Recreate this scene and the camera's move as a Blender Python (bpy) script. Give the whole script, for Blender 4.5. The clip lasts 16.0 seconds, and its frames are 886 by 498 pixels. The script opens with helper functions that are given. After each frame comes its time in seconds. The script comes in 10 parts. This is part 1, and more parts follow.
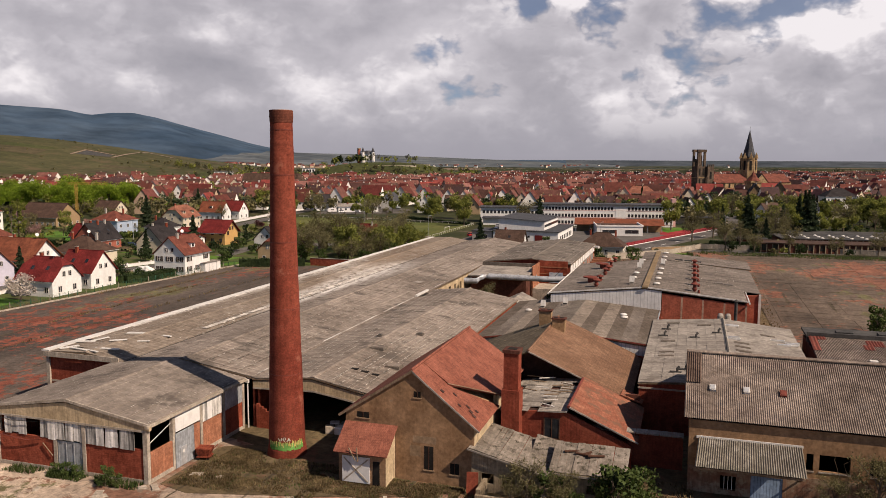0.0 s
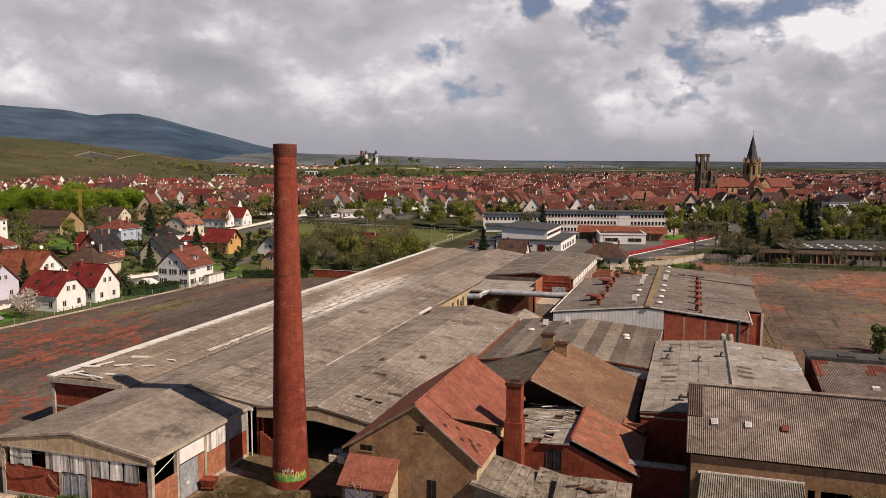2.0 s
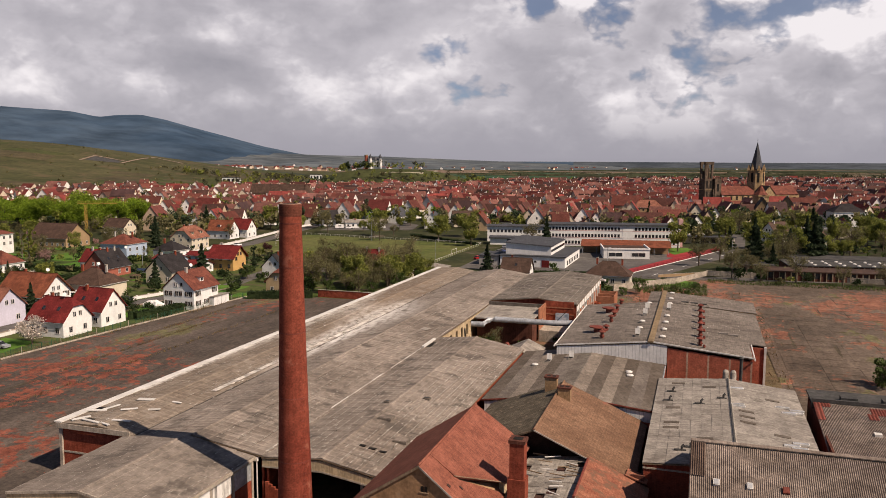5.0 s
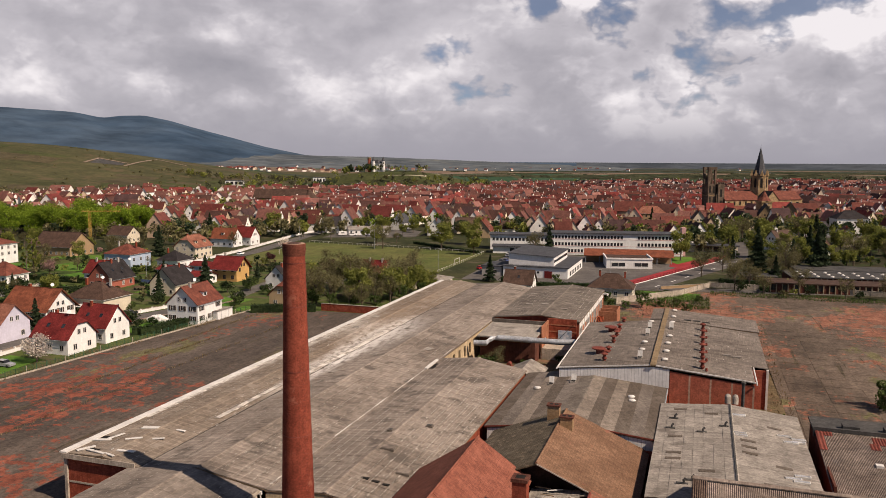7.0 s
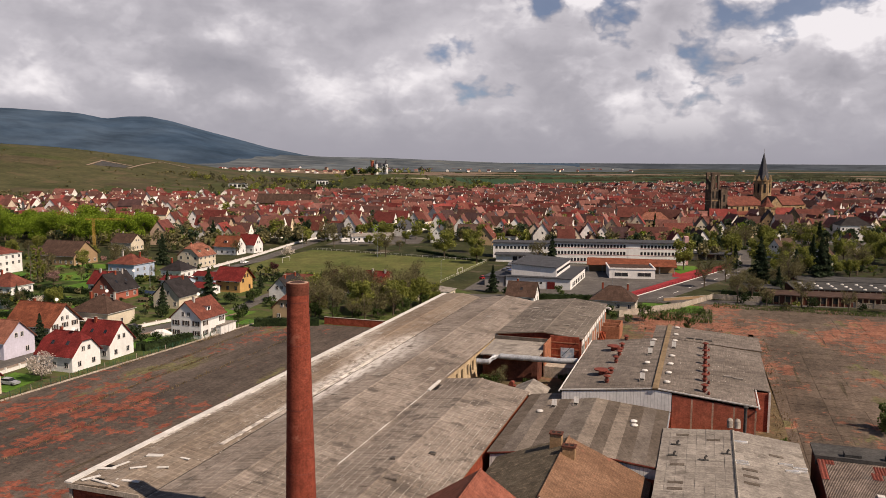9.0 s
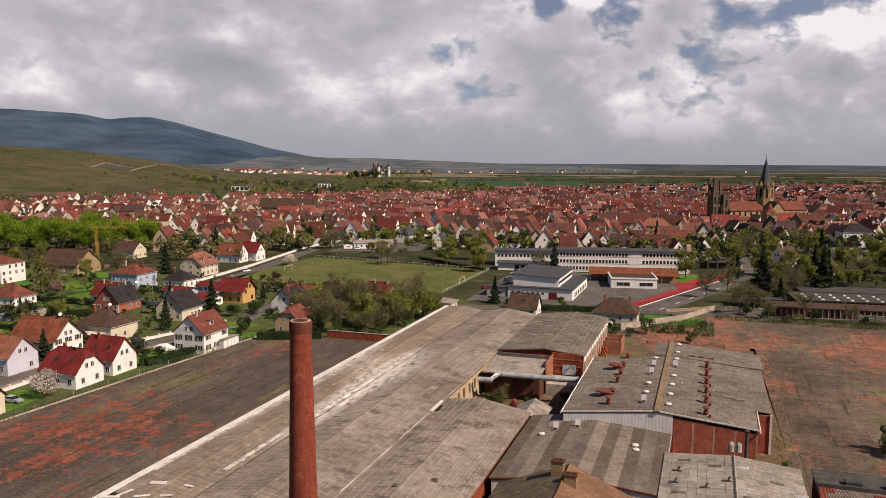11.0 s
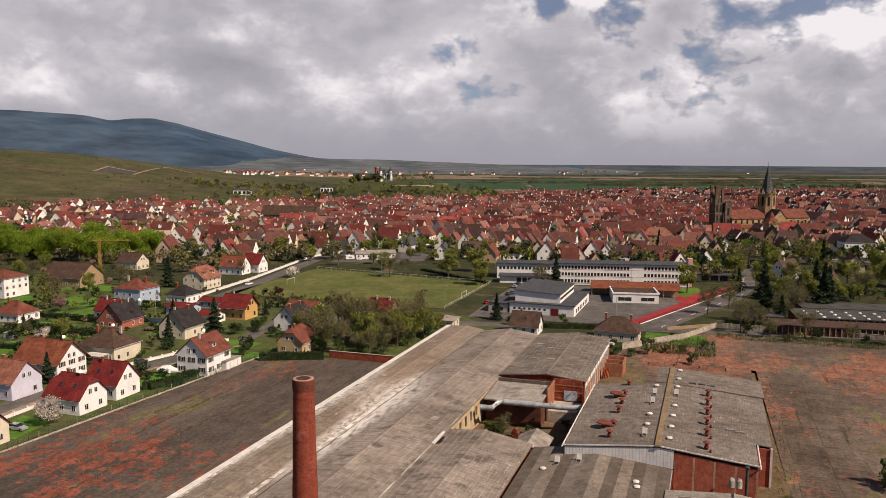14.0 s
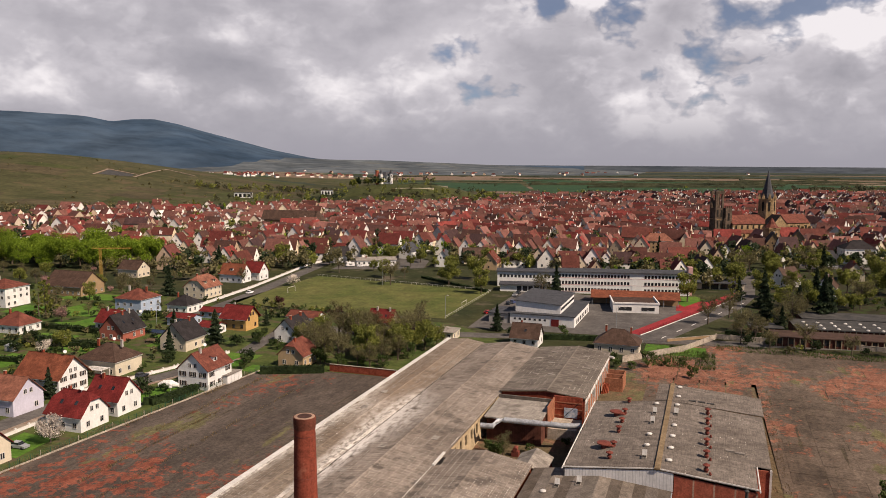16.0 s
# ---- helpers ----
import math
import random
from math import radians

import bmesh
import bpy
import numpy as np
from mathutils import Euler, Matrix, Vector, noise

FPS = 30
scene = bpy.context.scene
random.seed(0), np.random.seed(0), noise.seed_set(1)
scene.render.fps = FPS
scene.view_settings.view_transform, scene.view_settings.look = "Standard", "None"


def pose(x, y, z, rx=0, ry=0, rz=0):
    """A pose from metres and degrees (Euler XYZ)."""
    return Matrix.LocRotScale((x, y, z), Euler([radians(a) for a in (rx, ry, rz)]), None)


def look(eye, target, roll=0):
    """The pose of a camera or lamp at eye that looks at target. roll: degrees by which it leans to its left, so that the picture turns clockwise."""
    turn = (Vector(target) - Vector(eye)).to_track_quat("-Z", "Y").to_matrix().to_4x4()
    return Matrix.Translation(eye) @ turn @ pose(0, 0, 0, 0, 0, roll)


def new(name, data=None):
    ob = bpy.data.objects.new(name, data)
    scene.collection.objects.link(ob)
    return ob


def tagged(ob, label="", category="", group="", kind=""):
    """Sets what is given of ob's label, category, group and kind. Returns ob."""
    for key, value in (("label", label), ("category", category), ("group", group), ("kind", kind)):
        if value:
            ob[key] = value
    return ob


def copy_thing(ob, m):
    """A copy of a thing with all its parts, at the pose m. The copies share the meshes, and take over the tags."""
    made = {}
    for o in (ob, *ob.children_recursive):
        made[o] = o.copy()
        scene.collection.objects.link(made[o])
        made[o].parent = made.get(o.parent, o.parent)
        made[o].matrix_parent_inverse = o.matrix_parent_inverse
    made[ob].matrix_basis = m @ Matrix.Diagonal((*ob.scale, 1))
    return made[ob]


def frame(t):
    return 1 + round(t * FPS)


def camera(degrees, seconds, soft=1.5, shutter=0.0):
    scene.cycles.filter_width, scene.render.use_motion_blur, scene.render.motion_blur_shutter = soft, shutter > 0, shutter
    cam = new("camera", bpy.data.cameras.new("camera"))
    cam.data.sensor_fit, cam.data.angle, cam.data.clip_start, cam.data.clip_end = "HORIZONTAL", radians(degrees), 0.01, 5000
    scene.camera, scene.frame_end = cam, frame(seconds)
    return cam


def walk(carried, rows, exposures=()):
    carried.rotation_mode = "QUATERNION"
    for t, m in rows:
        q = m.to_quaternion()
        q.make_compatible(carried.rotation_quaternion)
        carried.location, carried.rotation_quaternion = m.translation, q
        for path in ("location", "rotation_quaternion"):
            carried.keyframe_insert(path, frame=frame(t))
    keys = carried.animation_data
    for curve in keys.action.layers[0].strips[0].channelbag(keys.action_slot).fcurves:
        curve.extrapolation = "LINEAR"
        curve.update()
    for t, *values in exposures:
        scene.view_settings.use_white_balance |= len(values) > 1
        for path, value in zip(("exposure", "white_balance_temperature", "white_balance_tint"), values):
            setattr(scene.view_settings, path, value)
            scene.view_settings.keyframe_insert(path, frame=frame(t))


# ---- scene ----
# ---- camera: a drone that climbs straight up beside the works ----
cam = camera(58.5, 16.0, soft=0.3)
EYE, RISE, TILT, LEAN = 31.7, 33.0, -6.46, 0.25
CLIMB = [
    (0.0, 0.0, 0.0), (0.5, 0.0217, 0.062), (1.0, 0.0473, 0.116), (1.5, 0.0734, 0.169), (2.0, 0.1047, 0.214),
    (2.5, 0.1345, 0.276), (3.0, 0.167, 0.32), (3.5, 0.1969, 0.374), (4.0, 0.2297, 0.418), (6.5, 0.3861, 0.676),
    (7.0, 0.4193, 0.73), (7.5, 0.4499, 0.792), (8.0, 0.4826, 0.846), (8.5, 0.513, 0.89), (9.0, 0.546, 0.943),
    (11.5, 0.7033, 1.13), (12.0, 0.7362, 1.157), (12.5, 0.7664, 1.184), (13.0, 0.7999, 1.21), (13.5, 0.8303, 1.228),
    (14.0, 0.8633, 1.246), (14.5, 0.8935, 1.255), (15.0, 0.9267, 1.264), (15.5, 0.9576, 1.273), (16.0, 0.9906, 1.282),
]
walk(cam, [(t, pose(0, 0, EYE + RISE * z, 90 + TILT, 0, yaw) @ pose(0, 0, 0, 0, 0, LEAN)) for t, z, yaw in CLIMB],
     exposures=[(0.0, 0.38, 6500, 18), (16.0, 0.38, 6500, 18)])

# ---- light ----
SUN_EL, SUN_AZ = 44.5, 123.8
world = bpy.data.worlds.new("sky")
scene.world = world
world.use_nodes = True
wn, wl = world.node_tree.nodes, world.node_tree.links
wn.clear()


def wnode(kind, **sets):
    n = wn.new(kind)
    for key, val in sets.items():
        n.inputs[key].default_value = val
    return n


def wmath(op, a, b=None):
    n = wn.new("ShaderNodeMath")
    n.operation = op
    for i, v in enumerate((a, b)):
        if v is None:
            continue
        if isinstance(v, (int, float)):
            n.inputs[i].default_value = v
        else:
            wl.new(v, n.inputs[i])
    return n.outputs[0]


def wramp(fac, stops):
    n = wn.new("ShaderNodeValToRGB")
    while len(n.color_ramp.elements) < len(stops):
        n.color_ramp.elements.new(0.5)
    for e, (p, c) in zip(n.color_ramp.elements, stops):
        e.position, e.color = p, (*c, 1) if isinstance(c, tuple) else (c, c, c, 1)
    wl.new(fac, n.inputs[0])
    return n.outputs[0]


sky = wn.new("ShaderNodeTexSky")
sky.sky_type, sky.sun_disc = "NISHITA", False
sky.sun_elevation, sky.sun_rotation = radians(SUN_EL), radians(SUN_AZ)
sky.air_density, sky.dust_density, sky.ozone_density = 0.7, 0.3, 2.5
coord = wn.new("ShaderNodeTexCoord")
sep = wn.new("ShaderNodeSeparateXYZ")
wl.new(coord.outputs["Generated"], sep.inputs[0])
up = wmath("MAXIMUM", sep.outputs[2], 0.0)
# cloud space: directions, a little flattened
comb = wn.new("ShaderNodeCombineXYZ")
wl.new(wmath("MULTIPLY", sep.outputs[0], 1.9), comb.inputs[0])
wl.new(wmath("MULTIPLY", sep.outputs[1], 1.9), comb.inputs[1])
wl.new(wmath("MULTIPLY", up, 2.9), comb.inputs[2])


def wnoise(scale, detail, rough, shift, warp=0.0):
    m = wn.new("ShaderNodeMapping")
    m.inputs["Location"].default_value = shift
    wl.new(comb.outputs[0], m.inputs[0])
    n = wnode("ShaderNodeTexNoise", Scale=scale, Detail=detail, Roughness=rough, Distortion=warp)
    wl.new(m.outputs[0], n.inputs["Vector"])
    return n.outputs["Fac"]


def wpuff(scale, shift):
    """Cauliflower heads: rounded cells at several sizes."""
    m = wn.new("ShaderNodeMapping")
    m.inputs["Location"].default_value = shift
    wl.new(warped, m.inputs[0])
    n = wnode("ShaderNodeTexVoronoi", Scale=scale, Detail=3.0, Roughness=0.52, Lacunarity=2.4)
    n.feature, n.normalize = "SMOOTH_F1", True
    n.inputs["Smoothness"].default_value = 0.35
    wl.new(m.outputs[0], n.inputs["Vector"])
    return wmath("SUBTRACT", 1.0, n.outputs["Distance"])


bend = wnode("ShaderNodeTexNoise", Scale=5.0, Detail=4.0, Roughness=0.6)
wl.new(comb.outputs[0], bend.inputs["Vector"])
shove = wn.new("ShaderNodeVectorMath")
shove.operation = "MULTIPLY_ADD"
wl.new(bend.outputs["Color"], shove.inputs[0])
shove.inputs[1].default_value = (0.16, 0.16, 0.16)
wl.new(comb.outputs[0], shove.inputs[2])
warped = shove.outputs[0]
CLOUD = (4.3, 1.9, 0.3)
TOP = (CLOUD[0] + 0.03, CLOUD[1], CLOUD[2] + 0.075)


def wbody(shift):
    return wmath("ADD", wmath("MULTIPLY", wnoise(2.7, 9.0, 0.5, shift, 0.1), 0.6), wmath("MULTIPLY", wpuff(4.2, shift), 0.4))


body = wbody(CLOUD)
# how far a heap faces the sun; strongest among the cumulus to the east, faint in the veil to the west
heap = wramp(wmath("DIVIDE", sep.outputs[0], wmath("MAXIMUM", wmath("ABSOLUTE", sep.outputs[1]), 0.2)), [(0.0, 0.6), (0.25, 1.0)])
facing = wmath("SUBTRACT", body, wbody(TOP))
relief = wmath("MULTIPLY", wmath("ADD", wmath("MULTIPLY", wmath("MAXIMUM", facing, 0.0), 5.6), wmath("MULTIPLY", wmath("MINIMUM", facing, 0.0), 2.6)), heap)
soft_mass = wnoise(1.5, 4.0, 0.5, (8.1, 2.7, 1.4), 0.2)
streaks = wn.new("ShaderNodeMapping")
streaks.inputs["Scale"].default_value = (1.0, 1.0, 4.5)
wl.new(comb.outputs[0], streaks.inputs[0])
layer = wnode("ShaderNodeTexNoise", Scale=2.4, Detail=5.0, Roughness=0.5)
wl.new(streaks.outputs[0], layer.inputs["Vector"])


def wlobe(d, a, b, deep):
    """How far the sky stands open round one bearing."""
    n = wn.new("ShaderNodeVectorMath")
    n.operation = "DOT_PRODUCT"
    wl.new(coord.outputs["Generated"], n.inputs[0])
    n.inputs[1].default_value = Vector(d).normalized()
    return wramp(n.outputs["Value"], [(a, 0.0), (b, deep)])


opening = wmath("MAXIMUM", wlobe((0.14, 1, 0.23), 0.9925, 0.9995, 0.52), wlobe((0.375, 1, 0.215), 0.995, 0.9998, 0.42))
opening = wmath("MAXIMUM", opening, wlobe((0.03, 1, 0.1), 0.9965, 1.0, 0.25))
ragged = wmath("MULTIPLY_ADD", body, 2.4)
ragged.node.inputs[2].default_value = -0.64 * 1.4
ragged = wmath("ADD", ragged, wmath("MULTIPLY", wmath("SUBTRACT", 1.0, heap), 0.5))
cover = wmath("SUBTRACT", wmath("SUBTRACT", ragged, opening), wramp(up, [(0.215, 0.0), (0.3, 0.9)]))
south = wmath("MULTIPLY_ADD", sep.outputs[1], 0.5)
south.node.inputs[2].default_value = 0.5
cover = wmath("SUBTRACT", cover, wmath("MULTIPLY", wramp(south, [(0.42, 1.0), (0.62, 0.0)]), 0.9))
mask = wramp(cover, [(0.26, 0.12), (0.36, 1.0)])
# the last of a heap before the open sky is the brightest
rim = wmath("MULTIPLY", wramp(cover, [(0.3, 0.0), (0.38, 0.24), (0.52, 0.0)]), heap)
tone = wmath("ADD", wmath("ADD", relief, rim), wmath("MULTIPLY", wmath("SUBTRACT", soft_mass, 0.5), 0.8))
tone = wmath("ADD", tone, wmath("MULTIPLY", wmath("SUBTRACT", layer.outputs["Fac"], 0.5), 0.22))
lit = wramp(wmath("ADD", tone, 0.47),
            [(0.05, (0.33, 0.333, 0.36)), (0.36, (0.46, 0.458, 0.48)), (0.6, (0.62, 0.615, 0.63)), (0.86, (0.95, 0.94, 0.92))])
hazy = wn.new("ShaderNodeMixRGB")
wl.new(wramp(up, [(0.0, 1.0), (0.02, 0.85), (0.075, 0.0)]), hazy.inputs[0])
wl.new(lit, hazy.inputs[1])
hazy.inputs[2].default_value = (0.385, 0.385, 0.415, 1)
veil = wmath("MULTIPLY", wramp(south, [(0.55, 0.0), (0.8, 0.24)]), wramp(up, [(0.2, 1.0), (0.32, 0.0)]))
full = wmath("MAXIMUM", wmath("MAXIMUM", mask, veil), wramp(up, [(0.02, 1.0), (0.06, 0.0)]))
air = wnode("ShaderNodeBackground", Strength=0.05)
wl.new(sky.outputs[0], air.inputs[0])
cloud = wnode("ShaderNodeBackground", Strength=0.7)
wl.new(hazy.outputs[0], cloud.inputs[0])
both = wn.new("ShaderNodeMixShader")
wl.new(full, both.inputs[0])
wl.new(air.outputs[0], both.inputs[1])
wl.new(cloud.outputs[0], both.inputs[2])
wl.new(both.outputs[0], wn.new("ShaderNodeOutputWorld").inputs[0])

sun_data = bpy.data.lights.new("sun", "SUN")
sun_data.energy, sun_data.angle, sun_data.color = 5.0, radians(0.5), (1.0, 0.84, 0.64)
sun = new("sun", sun_data)
se, sa = radians(SUN_EL), radians(SUN_AZ)
sun.matrix_world = look((math.cos(se) * math.sin(sa) * 300, math.cos(se) * math.cos(sa) * 300, math.sin(se) * 300), (0, 0, 0))


# ---- materials ----
def material(name, c1, c2, rough=0.85, grain=6.0, broad=0.25, island=0.0, bump=0.15, stain=None, stain_at=0.6, metal=0.0,
             brick=None, streak=0.0, spec=0.12, per_object=0.0, hues=None, speck=0.26, streak_size=3.0, washes=()):
    """A surface with grain, broad blotches, stains, and per-piece variation. Textures lie on metres of the UV map."""
    m = bpy.data.materials.new(name)
    m.use_nodes = True
    nt = m.node_tree
    nodes, link = nt.nodes, nt.links
    bsdf = nodes["Principled BSDF"]
    bsdf.inputs["Roughness"].default_value = rough
    bsdf.inputs["Metallic"].default_value = metal
    bsdf.inputs["Specular IOR Level"].default_value = spec
    tc = nodes.new("ShaderNodeTexCoord")
    place = nodes.new("ShaderNodeNewGeometry").outputs["Position"]

    def tex(scale, detail=5.0, r=0.6, vec=None, stretch=None):
        n = nodes.new("ShaderNodeTexNoise")
        n.inputs["Scale"].default_value, n.inputs["Detail"].default_value, n.inputs["Roughness"].default_value = scale, detail, r
        src = place if vec is None else vec
        if stretch:
            mp = nodes.new("ShaderNodeMapping")
            mp.inputs["Scale"].default_value = stretch
            link.new(src, mp.inputs[0])
            src = mp.outputs[0]
        link.new(src, n.inputs["Vector"])
        return n.outputs["Fac"]

    def ramp(fac, a, b, pa, pb):
        n = nodes.new("ShaderNodeValToRGB")
        n.color_ramp.elements[0].position, n.color_ramp.elements[0].color = pa, (*a, 1)
        n.color_ramp.elements[1].position, n.color_ramp.elements[1].color = pb, (*b, 1)
        link.new(fac, n.inputs[0])
        return n.outputs[0]

    def mix(fac, a, b, kind="MIX"):
        n = nodes.new("ShaderNodeMixRGB")
        n.blend_type = kind
        for i, v in enumerate((fac, a, b)):
            if isinstance(v, (int, float)):
                n.inputs[i].default_value = v
            elif isinstance(v, tuple):
                n.inputs[i].default_value = (*v, 1)
            else:
                link.new(v, n.inputs[i])
        return n.outputs[0]

    g = tex(grain)
    b = tex(broad, 4.0, 0.6)
    col = ramp(b, c1, c2, 0.35, 0.65)
    if brick:
        bw, bh, mortar = brick
        bt = nodes.new("ShaderNodeTexBrick")
        bt.inputs["Scale"].default_value = 1.0
        bt.inputs["Brick Width"].default_value, bt.inputs["Row Height"].default_value = bw, bh
        bt.inputs["Mortar Size"].default_value = min(bw, bh) * 0.09
        bt.inputs["Color1"].default_value, bt.inputs["Color2"].default_value = (1, 1, 1, 1), ((0.84, 0.81, 0.8, 1) if bh < 10 else (0.95, 0.95, 0.95, 1))
        bt.inputs["Mortar"].default_value = (*mortar, 1)
        if mortar[0] > 1:
            bt.offset = 0.0
            bt.inputs["Mortar Size"].default_value = 0.045
        link.new(tc.outputs["UV"], bt.inputs["Vector"])
        col = mix(1.0, col, bt.outputs["Color"], "MULTIPLY")
    if hues:
        src = nodes.new("ShaderNodeNewGeometry").outputs["Random Per Island"] if island else nodes.new("ShaderNodeObjectInfo").outputs["Random"]
        n = nodes.new("ShaderNodeValToRGB")
        n.color_ramp.interpolation = "CONSTANT"
        while len(n.color_ramp.elements) < len(hues):
            n.color_ramp.elements.new(0.5)
        for i, (e, c) in enumerate(zip(n.color_ramp.elements, hues)):
            e.position, e.color = i / len(hues), (*c, 1)
        link.new(src, n.inputs[0])
        col = mix(0.8, col, n.outputs[0])
    if island:
        gi = nodes.new("ShaderNodeNewGeometry").outputs["Random Per Island"]
        col = mix(1.0, col, ramp(gi, (1 - island,) * 3, (1 + island,) * 3, 0.0, 1.0), "MULTIPLY")
    if per_object:
        gi = nodes.new("ShaderNodeObjectInfo").outputs["Random"]
        col = mix(1.0, col, ramp(gi, (1 - per_object,) * 3, (1 + per_object,) * 3, 0.0, 1.0), "MULTIPLY")
    col = mix(1.0, col, ramp(g, (1 - speck,) * 3, (1 + speck,) * 3, 0.3, 0.7), "MULTIPLY")
    col = mix(1.0, col, ramp(tex(grain * 0.24, 3.0, 0.6), (1 - speck * 0.75,) * 3, (1 + speck * 0.75,) * 3, 0.33, 0.67), "MULTIPLY")
    if streak:
        col = mix(1.0, col, ramp(tex(1.6, 4.0, 0.7, tc.outputs["UV"], (streak_size, streak_size * 0.05, 1.0)), (1 - streak,) * 3, (1 + streak * 0.4,) * 3, 0.35, 0.62), "MULTIPLY")
    if stain:
        col = mix(ramp(tex(broad * 2.3, 7.0, 0.68), (0,) * 3, (1,) * 3, stain_at - 0.05, stain_at + 0.05), col, stain)
    for wu, wv, su, sv, wc, most in washes:
        # run-off and rust that spread from one place of the works' grid
        turned = nodes.new("ShaderNodeMapping")
        turned.inputs["Rotation"].default_value = (0, 0, radians(17.5))
        link.new(place, turned.inputs[0])
        away = nodes.new("ShaderNodeMapping")
        away.inputs["Location"].default_value = (-wu / su, -wv / sv, 0)
        away.inputs["Scale"].default_value = (1 / su, 1 / sv, 0)
        link.new(turned.outputs[0], away.inputs[0])
        dist = nodes.new("ShaderNodeVectorMath")
        dist.operation = "LENGTH"
        link.new(away.outputs[0], dist.inputs[0])
        near = ramp(dist.outputs["Value"], (most,) * 3, (0,) * 3, 0.0, 1.0)
        ragged = ramp(tex(0.9, 8.0, 0.7, turned.outputs[0], (1.0, 0.35, 1.0)), (0,) * 3, (1,) * 3, 0.38, 0.58)
        col = mix(mix(1.0, near, ragged, "MULTIPLY"), col, wc)
    link.new(col, bsdf.inputs["Base Color"])
    if bump:
        bp = nodes.new("ShaderNodeBump")
        bp.inputs["Strength"].default_value, bp.inputs["Distance"].default_value = bump, 0.05
        link.new(g, bp.inputs["Height"])
        link.new(bp.outputs[0], bsdf.inputs["Normal"])
    return m


M = {}
HALL_WASH = [(-72.5, 182.0, 8.0, 62.0, (0.2, 0.145, 0.1), 0.8), (-66.9, 148.0, 3.8, 40.0, (0.66, 0.63, 0.59), 2.0), (-65.5, 160.0, 8.5, 24.0, (0.54, 0.51, 0.47), 1.15), (-77.8, 152.0, 2.6, 48.0, (0.58, 0.55, 0.5), 1.2), (-75.0, 163.0, 5.0, 13.0, (0.5, 0.46, 0.41), 0.8)]
M["fibre"] = material("fibre_cement", (0.15, 0.127, 0.107), (0.24, 0.208, 0.178), washes=HALL_WASH, brick=(1.13, 1.24, (1.34, 1.32, 1.28)), grain=3.0, broad=0.09, island=0.07, speck=0.2, per_object=0.05, stain=(0.096, 0.082, 0.07), stain_at=0.6)
M["fibre_pale"] = material("pale_fibre_cement", (0.216, 0.194, 0.17), (0.296, 0.27, 0.236), grain=3.0, broad=0.12, island=0.14, per_object=0.1, streak=0.25, stain=(0.136, 0.12, 0.104), stain_at=0.6)
M["fibre_brown"] = material("brown_fibre_cement", (0.115, 0.098, 0.082), (0.17, 0.148, 0.126), grain=3.0, broad=0.12, island=0.2, streak=0.3)
M["corrugated"] = material("weathered_corrugated_sheet", (0.156, 0.124, 0.102), (0.232, 0.19, 0.16), grain=2.5, broad=0.15, streak=0.3, stain=(0.16, 0.136, 0.12), stain_at=0.62)
M["felt"] = material("bitumen_felt", (0.04, 0.04, 0.04), (0.072, 0.07, 0.066), grain=4.0, broad=0.2)
M["white_trim"] = material("white_metal_trim", (0.496, 0.48, 0.448), (0.624, 0.608, 0.576), rough=0.5, grain=4.0, broad=0.3, streak=0.12, speck=0.12)
M["concrete"] = material("concrete", (0.288, 0.248, 0.2), (0.384, 0.336, 0.276), grain=4.0, broad=0.3, streak=0.2)
M["brick"] = material("red_brick", (0.208, 0.048, 0.026), (0.288, 0.076, 0.044), grain=5.0, broad=0.3, brick=(0.4, 0.2, (0.75, 0.7, 0.68)), streak=0.2)
M["chimney"] = material("chimney_brick", (0.16, 0.036, 0.022), (0.216, 0.056, 0.034), grain=5.0, broad=0.16, brick=(0.24, 0.085, (0.68, 0.6, 0.56)), streak=0.12, stain=(0.264, 0.096, 0.064), stain_at=0.66)
# Darkness inside gaps, hollows and the flue is put into this colour.
M["hollow_dark"] = material("hollow_dark_brick", (0.04, 0.024, 0.02), (0.08, 0.04, 0.032), grain=5.0)
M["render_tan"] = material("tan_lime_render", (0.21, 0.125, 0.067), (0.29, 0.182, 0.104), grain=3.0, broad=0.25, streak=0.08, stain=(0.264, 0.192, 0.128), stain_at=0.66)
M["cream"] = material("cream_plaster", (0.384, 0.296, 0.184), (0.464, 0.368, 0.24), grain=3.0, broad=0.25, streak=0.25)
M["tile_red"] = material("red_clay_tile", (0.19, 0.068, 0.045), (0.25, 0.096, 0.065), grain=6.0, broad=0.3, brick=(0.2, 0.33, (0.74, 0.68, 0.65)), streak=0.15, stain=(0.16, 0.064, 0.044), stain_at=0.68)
M["tile_old"] = material("old_mixed_clay_tile", (0.144, 0.084, 0.052), (0.216, 0.132, 0.084), grain=5.0, broad=0.16, brick=(0.3, 0.36, (0.74, 0.68, 0.65)), streak=0.15, stain=(0.216, 0.088, 0.06), stain_at=0.67)
# Near-black: unlit interiors behind openings are painted with it; wheels and wires share it.
M["dark"] = material("dark_interior", (0.01, 0.009, 0.008), (0.02, 0.018, 0.016), grain=2.0)
M["steel"] = material("grey_painted_steel", (0.216, 0.232, 0.248), (0.288, 0.304, 0.32), rough=0.55, grain=3.0, streak=0.25)
M["rust"] = material("rusty_red_metal", (0.128, 0.036, 0.028), (0.192, 0.056, 0.04), rough=0.7, grain=6.0, streak=0.3)
M["galv"] = material("galvanised_duct", (0.368, 0.384, 0.4), (0.464, 0.48, 0.496), rough=0.45, grain=3.0, metal=0.4, streak=0.15)
M["wood"] = material("old_wood", (0.16, 0.112, 0.072), (0.24, 0.176, 0.12), grain=5.0, streak=0.3)
